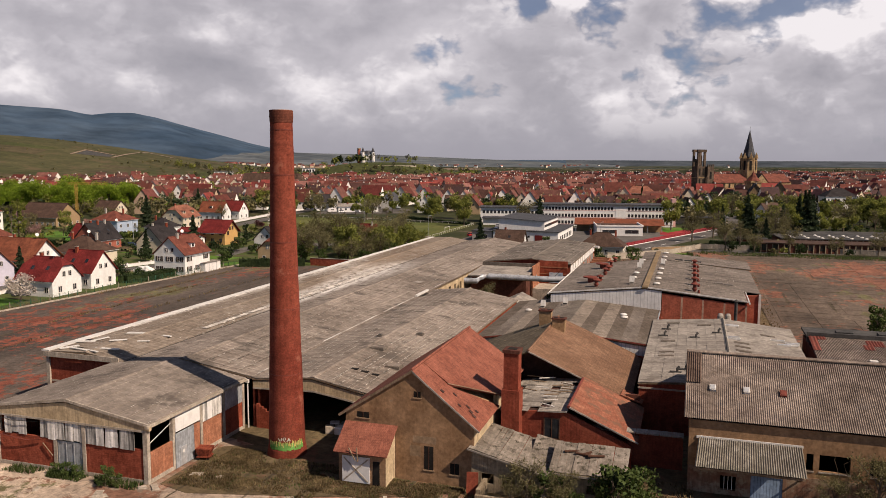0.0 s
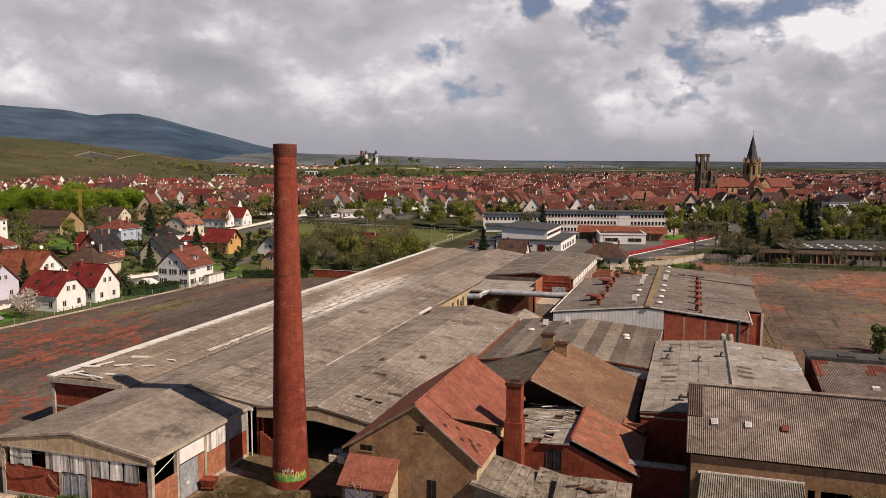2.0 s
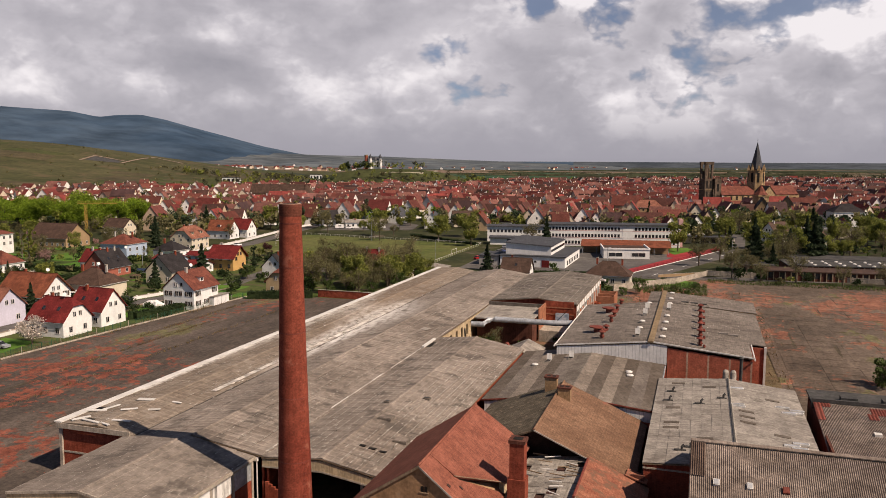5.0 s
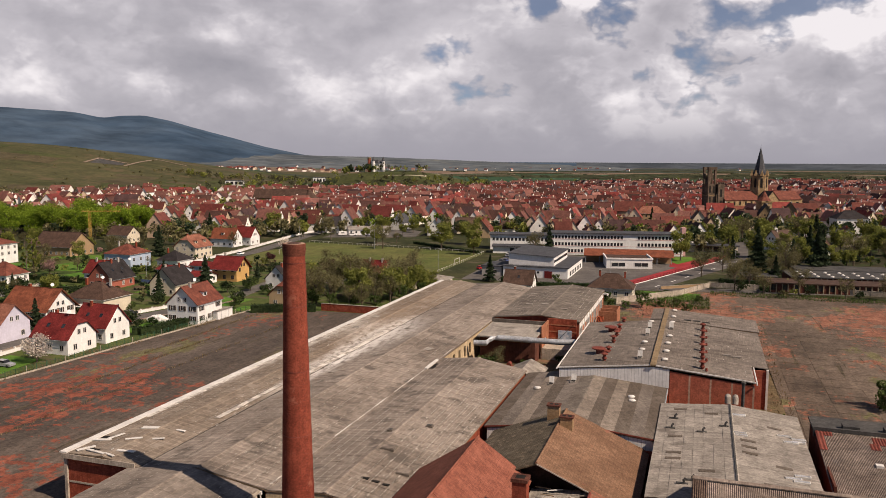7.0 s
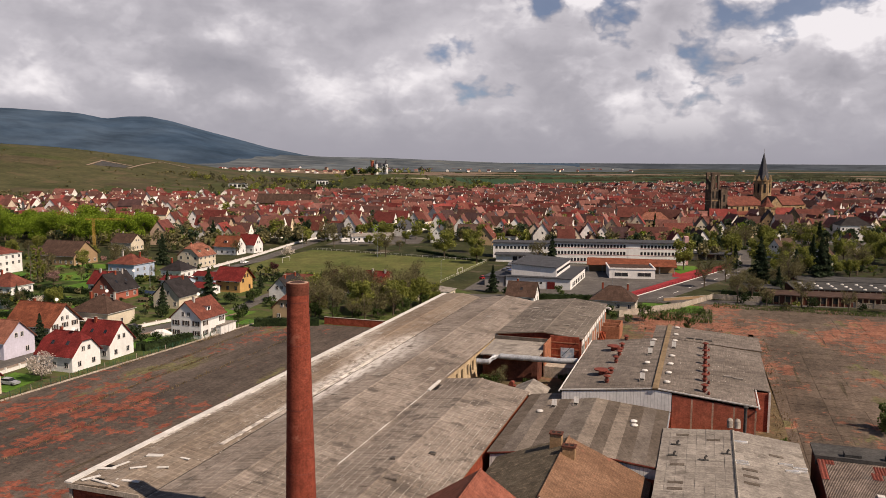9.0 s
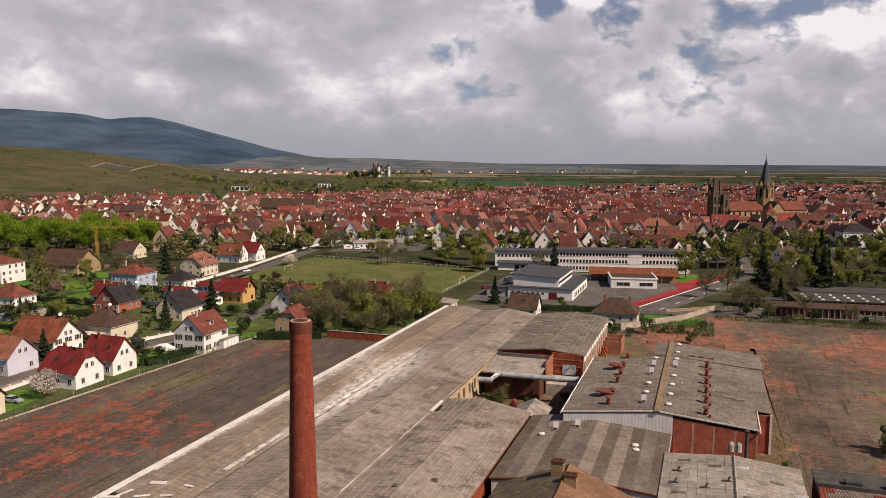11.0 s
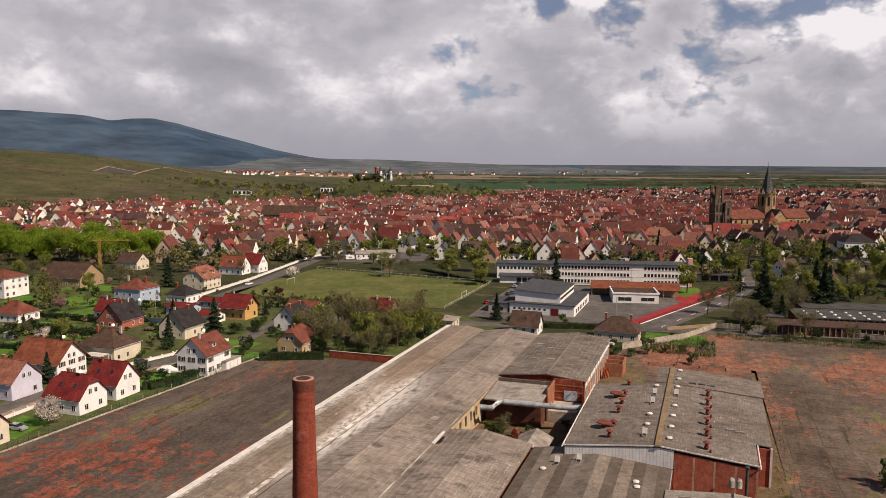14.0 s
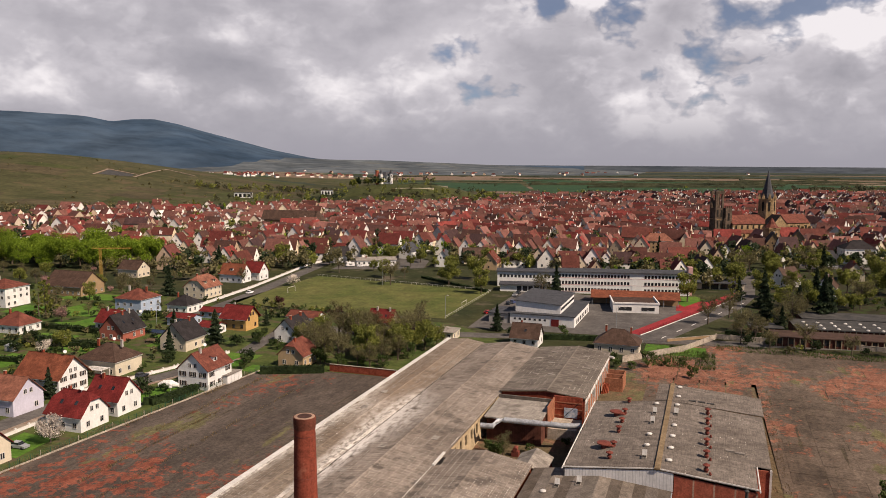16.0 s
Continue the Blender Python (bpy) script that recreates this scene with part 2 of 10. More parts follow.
M["glass"] = material("window_glass", (0.016, 0.018, 0.021), (0.028, 0.03, 0.034), rough=0.12, grain=1.0, bump=0.0, spec=0.5)
M["sheet_dirty"] = material("streaked_white_sheet", (0.528, 0.512, 0.48), (0.64, 0.624, 0.592), grain=4.0, broad=0.5, streak=0.9, streak_size=0.9, speck=0.15, per_object=0.12)
M["white_wall"] = material("white_render", (0.6, 0.59, 0.57), (0.68, 0.67, 0.65), grain=2.0, broad=0.2, streak=0.06, speck=0.07)
M["grass"] = material("grass_and_gardens", (0.022, 0.029, 0.011), (0.046, 0.047, 0.019), rough=0.95, grain=0.9, broad=0.025, stain=(0.096, 0.08, 0.056), stain_at=0.6)
M["weeds"] = material("dry_weeds_ground", (0.08, 0.08, 0.04), (0.136, 0.116, 0.068), rough=0.95, grain=1.4, broad=0.12, bump=0.6, stain=(0.168, 0.12, 0.08), stain_at=0.6)
M["lawn"] = material("mown_lawn", (0.048, 0.12, 0.014), (0.088, 0.16, 0.024), rough=0.95, grain=1.2, broad=0.05)
M["garden"] = material("rough_garden_grass", (0.036, 0.062, 0.013), (0.073, 0.086, 0.026), rough=0.95, grain=1.0, broad=0.06, stain=(0.085, 0.066, 0.043), stain_at=0.57)
M["field_pale"] = material("stubble_field", (0.13, 0.105, 0.07), (0.18, 0.145, 0.1), rough=0.95, grain=0.2, broad=0.006)
# Brown litter, with the shade under trees put into its colour.
M["litter"] = material("shade_darkened_garden_litter", (0.02, 0.019, 0.01), (0.042, 0.038, 0.02), rough=0.95, grain=0.9, broad=0.08, stain=(0.03, 0.05, 0.012), stain_at=0.55)
M["pitch"] = material("football_turf", (0.068, 0.084, 0.022), (0.108, 0.108, 0.036), rough=0.95, grain=0.7, broad=0.05)
M["asphalt"] = material("asphalt", (0.076, 0.07, 0.066), (0.112, 0.104, 0.096), grain=1.2, broad=0.08)
M["slab"] = material("yard_concrete_slab", (0.124, 0.096, 0.08), (0.192, 0.156, 0.132), grain=1.0, broad=0.035, per_object=0.12, stain=(0.216, 0.076, 0.044), stain_at=0.585)
M["apron"] = material("broken_apron_concrete", (0.208, 0.16, 0.124), (0.272, 0.22, 0.172), grain=1.2, broad=0.12, stain=(0.176, 0.104, 0.072), stain_at=0.56)
M["track"] = material("red_sports_surface", (0.216, 0.024, 0.028), (0.264, 0.034, 0.038), grain=2.0, broad=0.1)
M["field_green"] = material("green_field", (0.02, 0.052, 0.024), (0.03, 0.06, 0.027), rough=0.95, grain=0.2, broad=0.006)
M["field_brown"] = material("ploughed_field", (0.136, 0.096, 0.068), (0.176, 0.128, 0.092), rough=0.95, grain=0.2, broad=0.006)
M["vine"] = material("vineyard_rows", (0.04, 0.043, 0.017), (0.07, 0.066, 0.031), rough=0.95, grain=0.15, broad=0.011, stain=(0.092, 0.072, 0.04), stain_at=0.6)
M["forest"] = material("distant_forest", (0.02, 0.032, 0.024), (0.04, 0.048, 0.032), rough=0.95, grain=0.08, broad=0.01)
# Aerial haze is painted into these three base colours.
M["mountain"] = material("haze_tinted_mountain", (0.03, 0.052, 0.084), (0.058, 0.086, 0.122), rough=1.0, grain=0.006, broad=0.0012, bump=0.0, spec=0.0)
M["foothill"] = material("haze_tinted_foothill", (0.066, 0.08, 0.094), (0.1, 0.114, 0.122), rough=1.0, grain=0.012, broad=0.003, bump=0.0, spec=0.0, stain=(0.13, 0.135, 0.125), stain_at=0.6)
M["woods_far"] = material("haze_tinted_far_woods", (0.042, 0.053, 0.066), (0.062, 0.073, 0.085), rough=1.0, grain=0.02, broad=0.003, bump=0.0, spec=0.0)
M["belt_wood"] = material("olive_tree_belt", (0.024, 0.028, 0.019), (0.048, 0.051, 0.029), rough=1.0, grain=0.12, broad=0.02, bump=0.8, spec=0.0)
M["bark"] = material("bark", (0.072, 0.056, 0.04), (0.12, 0.096, 0.072), grain=5.0)
M["fibre_lichen"] = material("lichened_fibre_cement", (0.15, 0.122, 0.096), (0.22, 0.186, 0.15), washes=HALL_WASH, brick=(1.13, 1.24, (1.34, 1.32, 1.28)), grain=2.2, broad=0.07, island=0.08, speck=0.2, stain=(0.25, 0.215, 0.18), stain_at=0.6)
M["fibre_stripe"] = material("striped_corrugated_sheet", (0.084, 0.068, 0.054), (0.124, 0.104, 0.086), grain=3.5, broad=0.12, streak=0.25)
M["fibre_warm"] = material("warm_grey_sheet", (0.125, 0.106, 0.09), (0.185, 0.16, 0.138), grain=2.5, broad=0.08, island=0.12, streak=0.3, stain=(0.12, 0.104, 0.092), stain_at=0.62)
M["fibre_stripe_light"] = material("paler_striped_sheet", (0.16, 0.134, 0.11), (0.216, 0.184, 0.152), grain=3.5, broad=0.12, streak=0.25)
M["corrugated_dark"] = material("dark_corrugated_sheet", (0.08, 0.054, 0.042), (0.128, 0.092, 0.072), grain=3.0, broad=0.3, streak=0.4)
M["corrugated_mossy"] = material("mossy_corrugated_sheet", (0.128, 0.116, 0.092), (0.192, 0.176, 0.144), grain=3.5, broad=0.4, streak=0.3, stain=(0.24, 0.224, 0.192), stain_at=0.6)
M["ribbed_white"] = material("ribbed_white_cladding", (0.608, 0.6, 0.584), (0.656, 0.648, 0.632), rough=0.5, grain=2.0, broad=0.3, speck=0.1, brick=(0.6, 60.0, (0.72, 0.72, 0.73)), streak=0.1)
M["brick_light"] = material("pale_orange_brick", (0.288, 0.12, 0.068), (0.352, 0.16, 0.096), grain=4.0, broad=0.4, brick=(0.4, 0.2, (0.8, 0.76, 0.72)), streak=0.15)
M["brick_red"] = material("deep_red_brick", (0.192, 0.044, 0.026), (0.248, 0.068, 0.04), grain=4.0, broad=0.3, brick=(0.26, 0.09, (0.72, 0.64, 0.6)), streak=0.2)
M["brick_joint"] = material("toothed_mortar_joint", (0.272, 0.176, 0.128), (0.352, 0.24, 0.176), grain=4.0)
M["brick_dark"] = material("dark_brick", (0.088, 0.036, 0.026), (0.136, 0.056, 0.04), grain=4.0, broad=0.3, brick=(0.26, 0.09, (0.7, 0.66, 0.62)), streak=0.25)
M["brick_dirty"] = material("patchy_plastered_brick", (0.16, 0.08, 0.052), (0.232, 0.152, 0.104), grain=3.0, broad=0.5, streak=0.3, stain=(0.248, 0.192, 0.136), stain_at=0.55)
M["cream_dirty"] = material("dirty_cream_plaster", (0.216, 0.168, 0.112), (0.296, 0.24, 0.168), grain=3.0, broad=0.5, streak=0.35)
M["render_pale"] = material("pale_plaster_patch", (0.224, 0.152, 0.092), (0.28, 0.2, 0.128), grain=3.0, broad=0.5)
M["w_sandy"] = material("tan_brick", (0.2, 0.125, 0.07), (0.27, 0.18, 0.1), grain=4.0)
# Darker copy of the red tile, with shade put into the colour.
M["tile_shaded"] = material("clay_tile_painted_shaded", (0.152, 0.056, 0.036), (0.208, 0.08, 0.052), grain=6.0, broad=0.3, brick=(0.2, 0.33, (0.74, 0.68, 0.65)))
M["tile_mixed"] = material("red_patched_clay_tile", (0.224, 0.08, 0.05), (0.272, 0.12, 0.076), grain=5.0, broad=0.3, brick=(0.3, 0.36, (0.74, 0.68, 0.65)), stain=(0.144, 0.08, 0.053), stain_at=0.55)
M["slate_mossy"] = material("mossy_old_tile", (0.08, 0.068, 0.048), (0.136, 0.116, 0.084), grain=4.0, broad=0.5, brick=(0.3, 0.36, (0.6, 0.56, 0.5)), stain=(0.208, 0.16, 0.112), stain_at=0.6)
# Lit copy of the red brick: sunshine put into the colour.
M["brick_sunny"] = material("sunlit_red_brick", (0.288, 0.08, 0.05), (0.352, 0.112, 0.07), grain=4.0, broad=0.3, brick=(0.26, 0.09, (0.8, 0.74, 0.7)), streak=0.15)
M["board_grey"] = material("rotten_grey_board", (0.15, 0.128, 0.104), (0.23, 0.2, 0.168), grain=3.0, broad=0.6, per_object=0.12, streak=0.3, stain=(0.04, 0.036, 0.024), stain_at=0.58)
M["chalk"] = material("chalky_deposit", (0.416, 0.384, 0.344), (0.528, 0.496, 0.448), grain=1.6, broad=0.4, stain=(0.24, 0.22, 0.2), stain_at=0.52)
M["orange"] = material("rusty_orange_paint", (0.288, 0.072, 0.036), (0.368, 0.104, 0.056), rough=0.7, grain=4.0)
M["paint_blue"] = material("blue_white_mural", (0.176, 0.256, 0.368), (0.48, 0.512, 0.544), grain=1.5, broad=1.1, bump=0.0)
M["solar_glass"] = material("dark_blue_solar_glass", (0.02, 0.03, 0.06), (0.03, 0.045, 0.08), rough=0.2, grain=2.0, bump=0.0, spec=0.5, brick=(0.3, 0.3, (1.0, 1.0, 1.0)))
M["paint_door"] = material("faded_blue_paint", (0.16, 0.24, 0.36), (0.224, 0.304, 0.424), grain=3.0, brick=(0.28, 40.0, (0.5, 0.5, 0.5)))
M["ochre_board"] = material("ochre_ridge_cap", (0.16, 0.116, 0.068), (0.216, 0.16, 0.096), grain=3.0)
M["sky_glass"] = material("dusty_roof_glass", (0.256, 0.264, 0.272), (0.352, 0.36, 0.368), rough=0.25, grain=2.0, spec=0.5)
M["chimney_dark"] = material("sooty_chimney_brick", (0.104, 0.036, 0.024), (0.16, 0.056, 0.036), grain=5.0, brick=(0.24, 0.16, (0.6, 0.5, 0.46)))
M["spray_green"] = material("green_spray_paint", (0.08, 0.216, 0.048), (0.128, 0.288, 0.072), grain=3.0, bump=0.0)
M["spray_yellow"] = material("yellow_spray_paint", (0.336, 0.28, 0.08), (0.416, 0.352, 0.12), grain=3.0, bump=0.0)
M["spray_white"] = material("white_spray_paint", (0.4, 0.4, 0.352), (0.48, 0.48, 0.424), grain=3.0, bump=0.0)
M["fence_green"] = material("green_fence_paint", (0.024, 0.072, 0.04), (0.04, 0.096, 0.056), grain=3.0)
M["vine_brown"] = material("bare_vineyard_rows", (0.056, 0.048, 0.027), (0.078, 0.064, 0.035), rough=0.95, grain=0.2, broad=0.01)
M["vine_green"] = material("grassy_vineyard_rows", (0.04, 0.048, 0.016), (0.058, 0.062, 0.023), rough=0.95, grain=0.2, broad=0.01)
M["fleck"] = material("pale_lichen_fleck", (0.288, 0.264, 0.232), (0.4, 0.372, 0.332), grain=4.0, broad=0.6, island=0.2, bump=0.0)
# The 'far' leaf tone holds distance haze in its colour.
LEAF = {
    "fresh": ((0.11, 0.18, 0.012), (0.2, 0.28, 0.022)), "spring": ((0.12, 0.14, 0.026), (0.21, 0.22, 0.048)),
    "bare": ((0.1, 0.092, 0.042), (0.16, 0.145, 0.066)), "conifer": ((0.022, 0.038, 0.018), (0.042, 0.06, 0.028)),
    "blossom": ((0.55, 0.48, 0.42), (0.7, 0.64, 0.56)), "purple": ((0.05, 0.018, 0.018), (0.08, 0.03, 0.028)),
    "hedge": ((0.017, 0.032, 0.01), (0.04, 0.062, 0.02)), "pink": ((0.3, 0.17, 0.16), (0.4, 0.25, 0.22)), "belt": ((0.05, 0.05, 0.028), (0.08, 0.078, 0.042)), "dry": ((0.11, 0.08, 0.038), (0.2, 0.15, 0.078)), "far": ((0.065, 0.075, 0.065), (0.095, 0.1, 0.085)), "ivy": ((0.042, 0.07, 0.016), (0.08, 0.11, 0.03)),
}
for key, (ca, cb) in LEAF.items():
    M["leaf_" + key] = material("foliage_" + key, ca, cb, rough=0.7, grain=1.0, broad=0.5, island=0.35, bump=0.0, spec=0.2, per_object=0.15)
    leaf_nodes, leaf_links = M["leaf_" + key].node_tree.nodes, M["leaf_" + key].node_tree.links
    skin = leaf_nodes["Principled BSDF"]
    glow = leaf_nodes.new("ShaderNodeBsdfTranslucent")
    leaf_links.new(skin.inputs["Base Color"].links[0].from_socket, glow.inputs[0])
    blend = leaf_nodes.new("ShaderNodeMixShader")
    blend.inputs[0].default_value = 0.35
    leaf_links.new(skin.outputs[0], blend.inputs[1])
    leaf_links.new(glow.outputs[0], blend.inputs[2])
    leaf_links.new(blend.outputs[0], leaf_nodes["Material Output"].inputs["Surface"])


# ---- building helpers ----
def lay_uv(bm):
    """UVs in metres: along the level line of each face and up its slope."""
    uv = bm.loops.layers.uv.verify()
    bm.normal_update()
    for f in bm.faces:
        n = f.normal
        if abs(n.z) > 0.995:
            a, b = Vector((1, 0, 0)), Vector((0, 1, 0))
        else:
            a = Vector((-n.y, n.x, 0)).normalized()
            b = n.cross(a)
        for lp in f.loops:
            lp[uv].uv = (lp.vert.co.dot(a), lp.vert.co.dot(b))
    return bm


def mesh_of(name, bm, mat):
    lay_uv(bm)
    me = bpy.data.meshes.new(name)
    bm.to_mesh(me)
    bm.free()
    me.materials.append(M[mat] if isinstance(mat, str) else mat)
    return me


def part(name, bm, mat, parent, label=""):
    ob = new(name, bm if isinstance(bm, bpy.types.Mesh) else mesh_of(name, bm, mat))
    ob.parent = parent
    return tagged(ob, label)


def hull(bm, low, high):
    """A closed solid between two rings of points of the same length."""
    a, b = [bm.verts.new(p) for p in low], [bm.verts.new(p) for p in high]
    n = len(a)
    bm.faces.new(a[::-1])
    bm.faces.new(b)
    for i in range(n):
        bm.faces.new((a[i], a[(i + 1) % n], b[(i + 1) % n], b[i]))
    return bm


def box(x0, x1, y0, y1, z0, z1, bm=None):
    bm = bm or bmesh.new()
    return hull(bm, [(x0, y0, z0), (x1, y0, z0), (x1, y1, z0), (x0, y1, z0)], [(x0, y0, z1), (x1, y0, z1), (x1, y1, z1), (x0, y1, z1)])


def slab(pts, thick, bm=None):
    """A board whose upper face is the given ring (anticlockwise from above)."""
    bm = bm or bmesh.new()
    p = [Vector(q) for q in pts]
    n = (p[1] - p[0]).cross(p[2] - p[0]).normalized()
    return hull(bm, [q - n * thick for q in p], p)


def prism(profile, axis, a, b, bm=None):
    """A profile of (across, z) pairs drawn along x ('x') or y ('y') from a to b; anticlockwise seen from the low end (y) or the high end (x)."""
    bm = bm or bmesh.new()
    if axis == "y":
        return hull(bm, [(u, b, z) for u, z in profile], [(u, a, z) for u, z in profile])
    return hull(bm, [(a, v, z) for v, z in profile], [(b, v, z) for v, z in profile])


def tube(path, r, n=10, bm=None, caps=True):
    bm = bm or bmesh.new()
    pts = [Vector(p) for p in path]
    rs = r if isinstance(r, (list, tuple)) else [r] * len(pts)
    rings = []
    for i, p in enumerate(pts):
        d = (pts[min(i + 1, len(pts) - 1)] - pts[max(i - 1, 0)]).normalized()
        s = d.orthogonal().normalized() if abs(d.z) < 0.99 else Vector((1, 0, 0))
        t = d.cross(s)
        rings.append([bm.verts.new(p + (s * math.cos(k * math.tau / n) + t * math.sin(k * math.tau / n)) * rs[i]) for k in range(n)])
    for a, b in zip(rings, rings[1:]):
        for k in range(n):
            bm.faces.new((a[k], a[(k + 1) % n], b[(k + 1) % n], b[k]))
    if caps:
        bm.faces.new(rings[0][::-1])
        bm.faces.new(rings[-1])
    return bm


GRID = 17.5


def plan(u, v, z=0.0):
    """From the works' own grid (u along the fronts, v away from the camera) to the world."""
    c, s = math.cos(radians(GRID)), math.sin(radians(GRID))
    return u * c + v * s, -u * s + v * c, z


def thing(name, label, category, u, v, z=0.0, turn=0.0, group=""):
    """A top-level Empty standing at u, v of the works' grid."""
    ob = new(name)
    ob.empty_display_size = 0.2
    x, y, _ = plan(u, v)
    ob.matrix_basis = pose(x, y, z, 0, 0, turn - GRID)
    return tagged(ob, label, category, group)


def sheets(a, b, c, d, across, along, thick=0.05, lap=0.03, jitter=0.02, skip=0.0, seed=1, wave=None):
    """Lapped roofing sheets between a-b (eave) and d-c (ridge), all in one mesh; each sheet its own island."""
    rnd = random.Random(seed)
    a, b, c, d = map(Vector, (a, b, c, d))
    bm = bmesh.new()
    nu = max(1, round((b - a).length / across))
    nv = max(1, round((d - a).length / along))
    n = (b - a).cross(d - a).normalized()

    def at(s, t):
        return (a.lerp(b, s)).lerp(d.lerp(c, s), t)
    for j in range(nv):
        for i in range(nu):
            if rnd.random() < skip:
                continue
            lift = rnd.uniform(0, jitter)
            p = [at(i / nu, j / nv), at((i + 1) / nu, j / nv), at((i + 1) / nu, (j + 1) / nv), at(i / nu, (j + 1) / nv)]
            gap = (p[1] - p[0]).normalized() * 0.012
            p[0] += gap
            p[3] += gap
            p[1] -= gap
            p[2] -= gap
            up = [n * (lift + lap), n * (lift + lap), n * lift, n * lift]
            top = [bm.verts.new(q + w) for q, w in zip(p, up)]
            bot = [bm.verts.new(q - n * thick) for q in p]
            bm.faces.new(top)
            for k in range(4):
                bm.faces.new((bot[k], bot[(k + 1) % 4], top[(k + 1) % 4], top[k]))
    return bm


def waves(a, b, c, d, pitch, depth, rows=1, thick=0.03, seed=2):
    """Corrugated sheeting between a-b (eave) and d-c (ridge): ribs run up the slope."""
    a, b, c, d = map(Vector, (a, b, c, d))
    bm = bmesh.new()
    n = (b - a).cross(d - a).normalized()
    steps = int((b - a).length / pitch) * 4
    shape = (0.0, 0.5, 1.0, 0.5)
    for j in range(rows):
        t0, t1 = j / rows, (j + 1) / rows + (0.012 if j < rows - 1 else 0)
        low, high = [], []
        for i in range(steps + 1):
            s = i / steps
            h = n * (depth * shape[i % 4])
            lowp, highp = a.lerp(b, s), d.lerp(c, s)
            low.append(bm.verts.new(lowp.lerp(highp, t0) + h + n * 0.03))
            high.append(bm.verts.new(lowp.lerp(highp, t1) + h))
        for i in range(steps):
            bm.faces.new((low[i], low[i + 1], high[i + 1], high[i]))
    return bm


def wall_holes(x0, x1, z0, z1, y0, y1, holes):
    """A straight wall along x with rectangular holes (x0, x1, z0, z1) cut right through."""
    xs = sorted({x0, x1, *[h[0] for h in holes], *[h[1] for h in holes]})
    zs = sorted({z0, z1, *[h[2] for h in holes], *[h[3] for h in holes]})
    bm = bmesh.new()
    for i in range(len(xs) - 1):
        for k in range(len(zs) - 1):
            cx, cz = (xs[i] + xs[i + 1]) / 2, (zs[k] + zs[k + 1]) / 2
            if any(h[0] < cx < h[1] and h[2] < cz < h[3] for h in holes):
                continue
            box(xs[i], xs[i + 1], y0, y1, zs[k], zs[k + 1], bm)
    bmesh.ops.remove_doubles(bm, verts=bm.verts, dist=0.0005)
    inner = [f for f in bm.faces if sum(1 for g in bm.faces if g is not f and set(g.verts) == set(f.verts))] if len(bm.faces) < 400 else []
    if inner:
        bmesh.ops.delete(bm, geom=inner, context="FACES_ONLY")
    return bm


def turn_mesh(bm, m):
    bmesh.ops.transform(bm, matrix=m, verts=bm.verts)
    return bm


UP90 = Matrix(((0, 1, 0, 0), (1, 0, 0, 0), (0, 0, 1, 0), (0, 0, 0, 1)))


def flip(bm):
    bmesh.ops.recalc_face_normals(bm, faces=bm.faces)
    return bm


# ---- ground and distance ----
def smooth(x, a, b):
    t = min(1.0, max(0.0, (x - a) / (b - a)))
    return t * t * (3 - 2 * t)


def height(x, y):
    """The lie of the land: flat, with the vineyard hill to the west and the castle knoll."""
    west = smooth(-x, 190, 900) * 76 + smooth(-x, 900, 2200) * 50
    h = west * smooth(y, 760, 1500) * (1 - 0.85 * smooth(y, 1500, 2350))
    h += 27 * math.exp(-(((x + 90) / 120) ** 2 + ((y - 1215) / 105) ** 2) ** 1.6)
    return h


def land(name, xs, ys, mat, lift=0.0, label=""):
    bm = bmesh.new()
    rows = [[bm.verts.new((x, y, height(x, y) + lift)) for x in xs] for y in ys]
    for r0, r1 in zip(rows, rows[1:]):
        for i in range(len(xs) - 1):
            bm.faces.new((r0[i], r0[i + 1], r1[i + 1], r1[i]))
    return tagged(new(name, mesh_of(name, bm, mat)), label or name, "ground", kind="structure")


def steps(a, b, n, bend=1.0):
    return [a + (b - a) * (i / n) ** bend for i in range(n + 1)]


land("ground", [-7000, -5000, -3500] + steps(-2600, 800, 110) + [1500, 3000, 5000, 7000],
     [-800, -200, 0, 200, 400, 600] + steps(700, 3000, 80) + [3500, 4200, 5500, 7000], "grass", 0, "grassy plain rising to a vineyard hill")


def flat(name, pts, z, mat, label, grid=True, category="ground"):
    """A level sheet with kerb-like edges over the ground."""
    p = [plan(u, v)[:2] for u, v in pts] if grid else pts
    bm = hull(bmesh.new(), [(x, y, -0.3) for x, y in p], [(x, y, z) for x, y in p])
    flip(bm)
    return tagged(new(name, mesh_of(name, bm, mat)), label, category, kind="structure")


def drape(name, pts, lift, mat, label, n=10):
    """A field or path that follows the land: a quad of four corners in the world."""
    a, b, c, d = [Vector((*p, 0)) for p in pts]
    bm = bmesh.new()
    g = []
    for j in range(n + 1):
        row = []
        for i in range(n + 1):
            q = a.lerp(b, i / n).lerp(d.lerp(c, i / n), j / n)
            row.append(bm.verts.new((q.x, q.y, height(q.x, q.y) + lift)))
        g.append(row)
    for j in range(n):
        for i in range(n):
            bm.faces.new((g[j][i], g[j][i + 1], g[j + 1][i + 1], g[j + 1][i]))
    flip(bm)
    bm.normal_update()
    if sum(f.normal.z for f in bm.faces) < 0:
        bmesh.ops.reverse_faces(bm, faces=bm.faces)
    return tagged(new(name, mesh_of(name, bm, mat)), label, "ground", kind="structure")


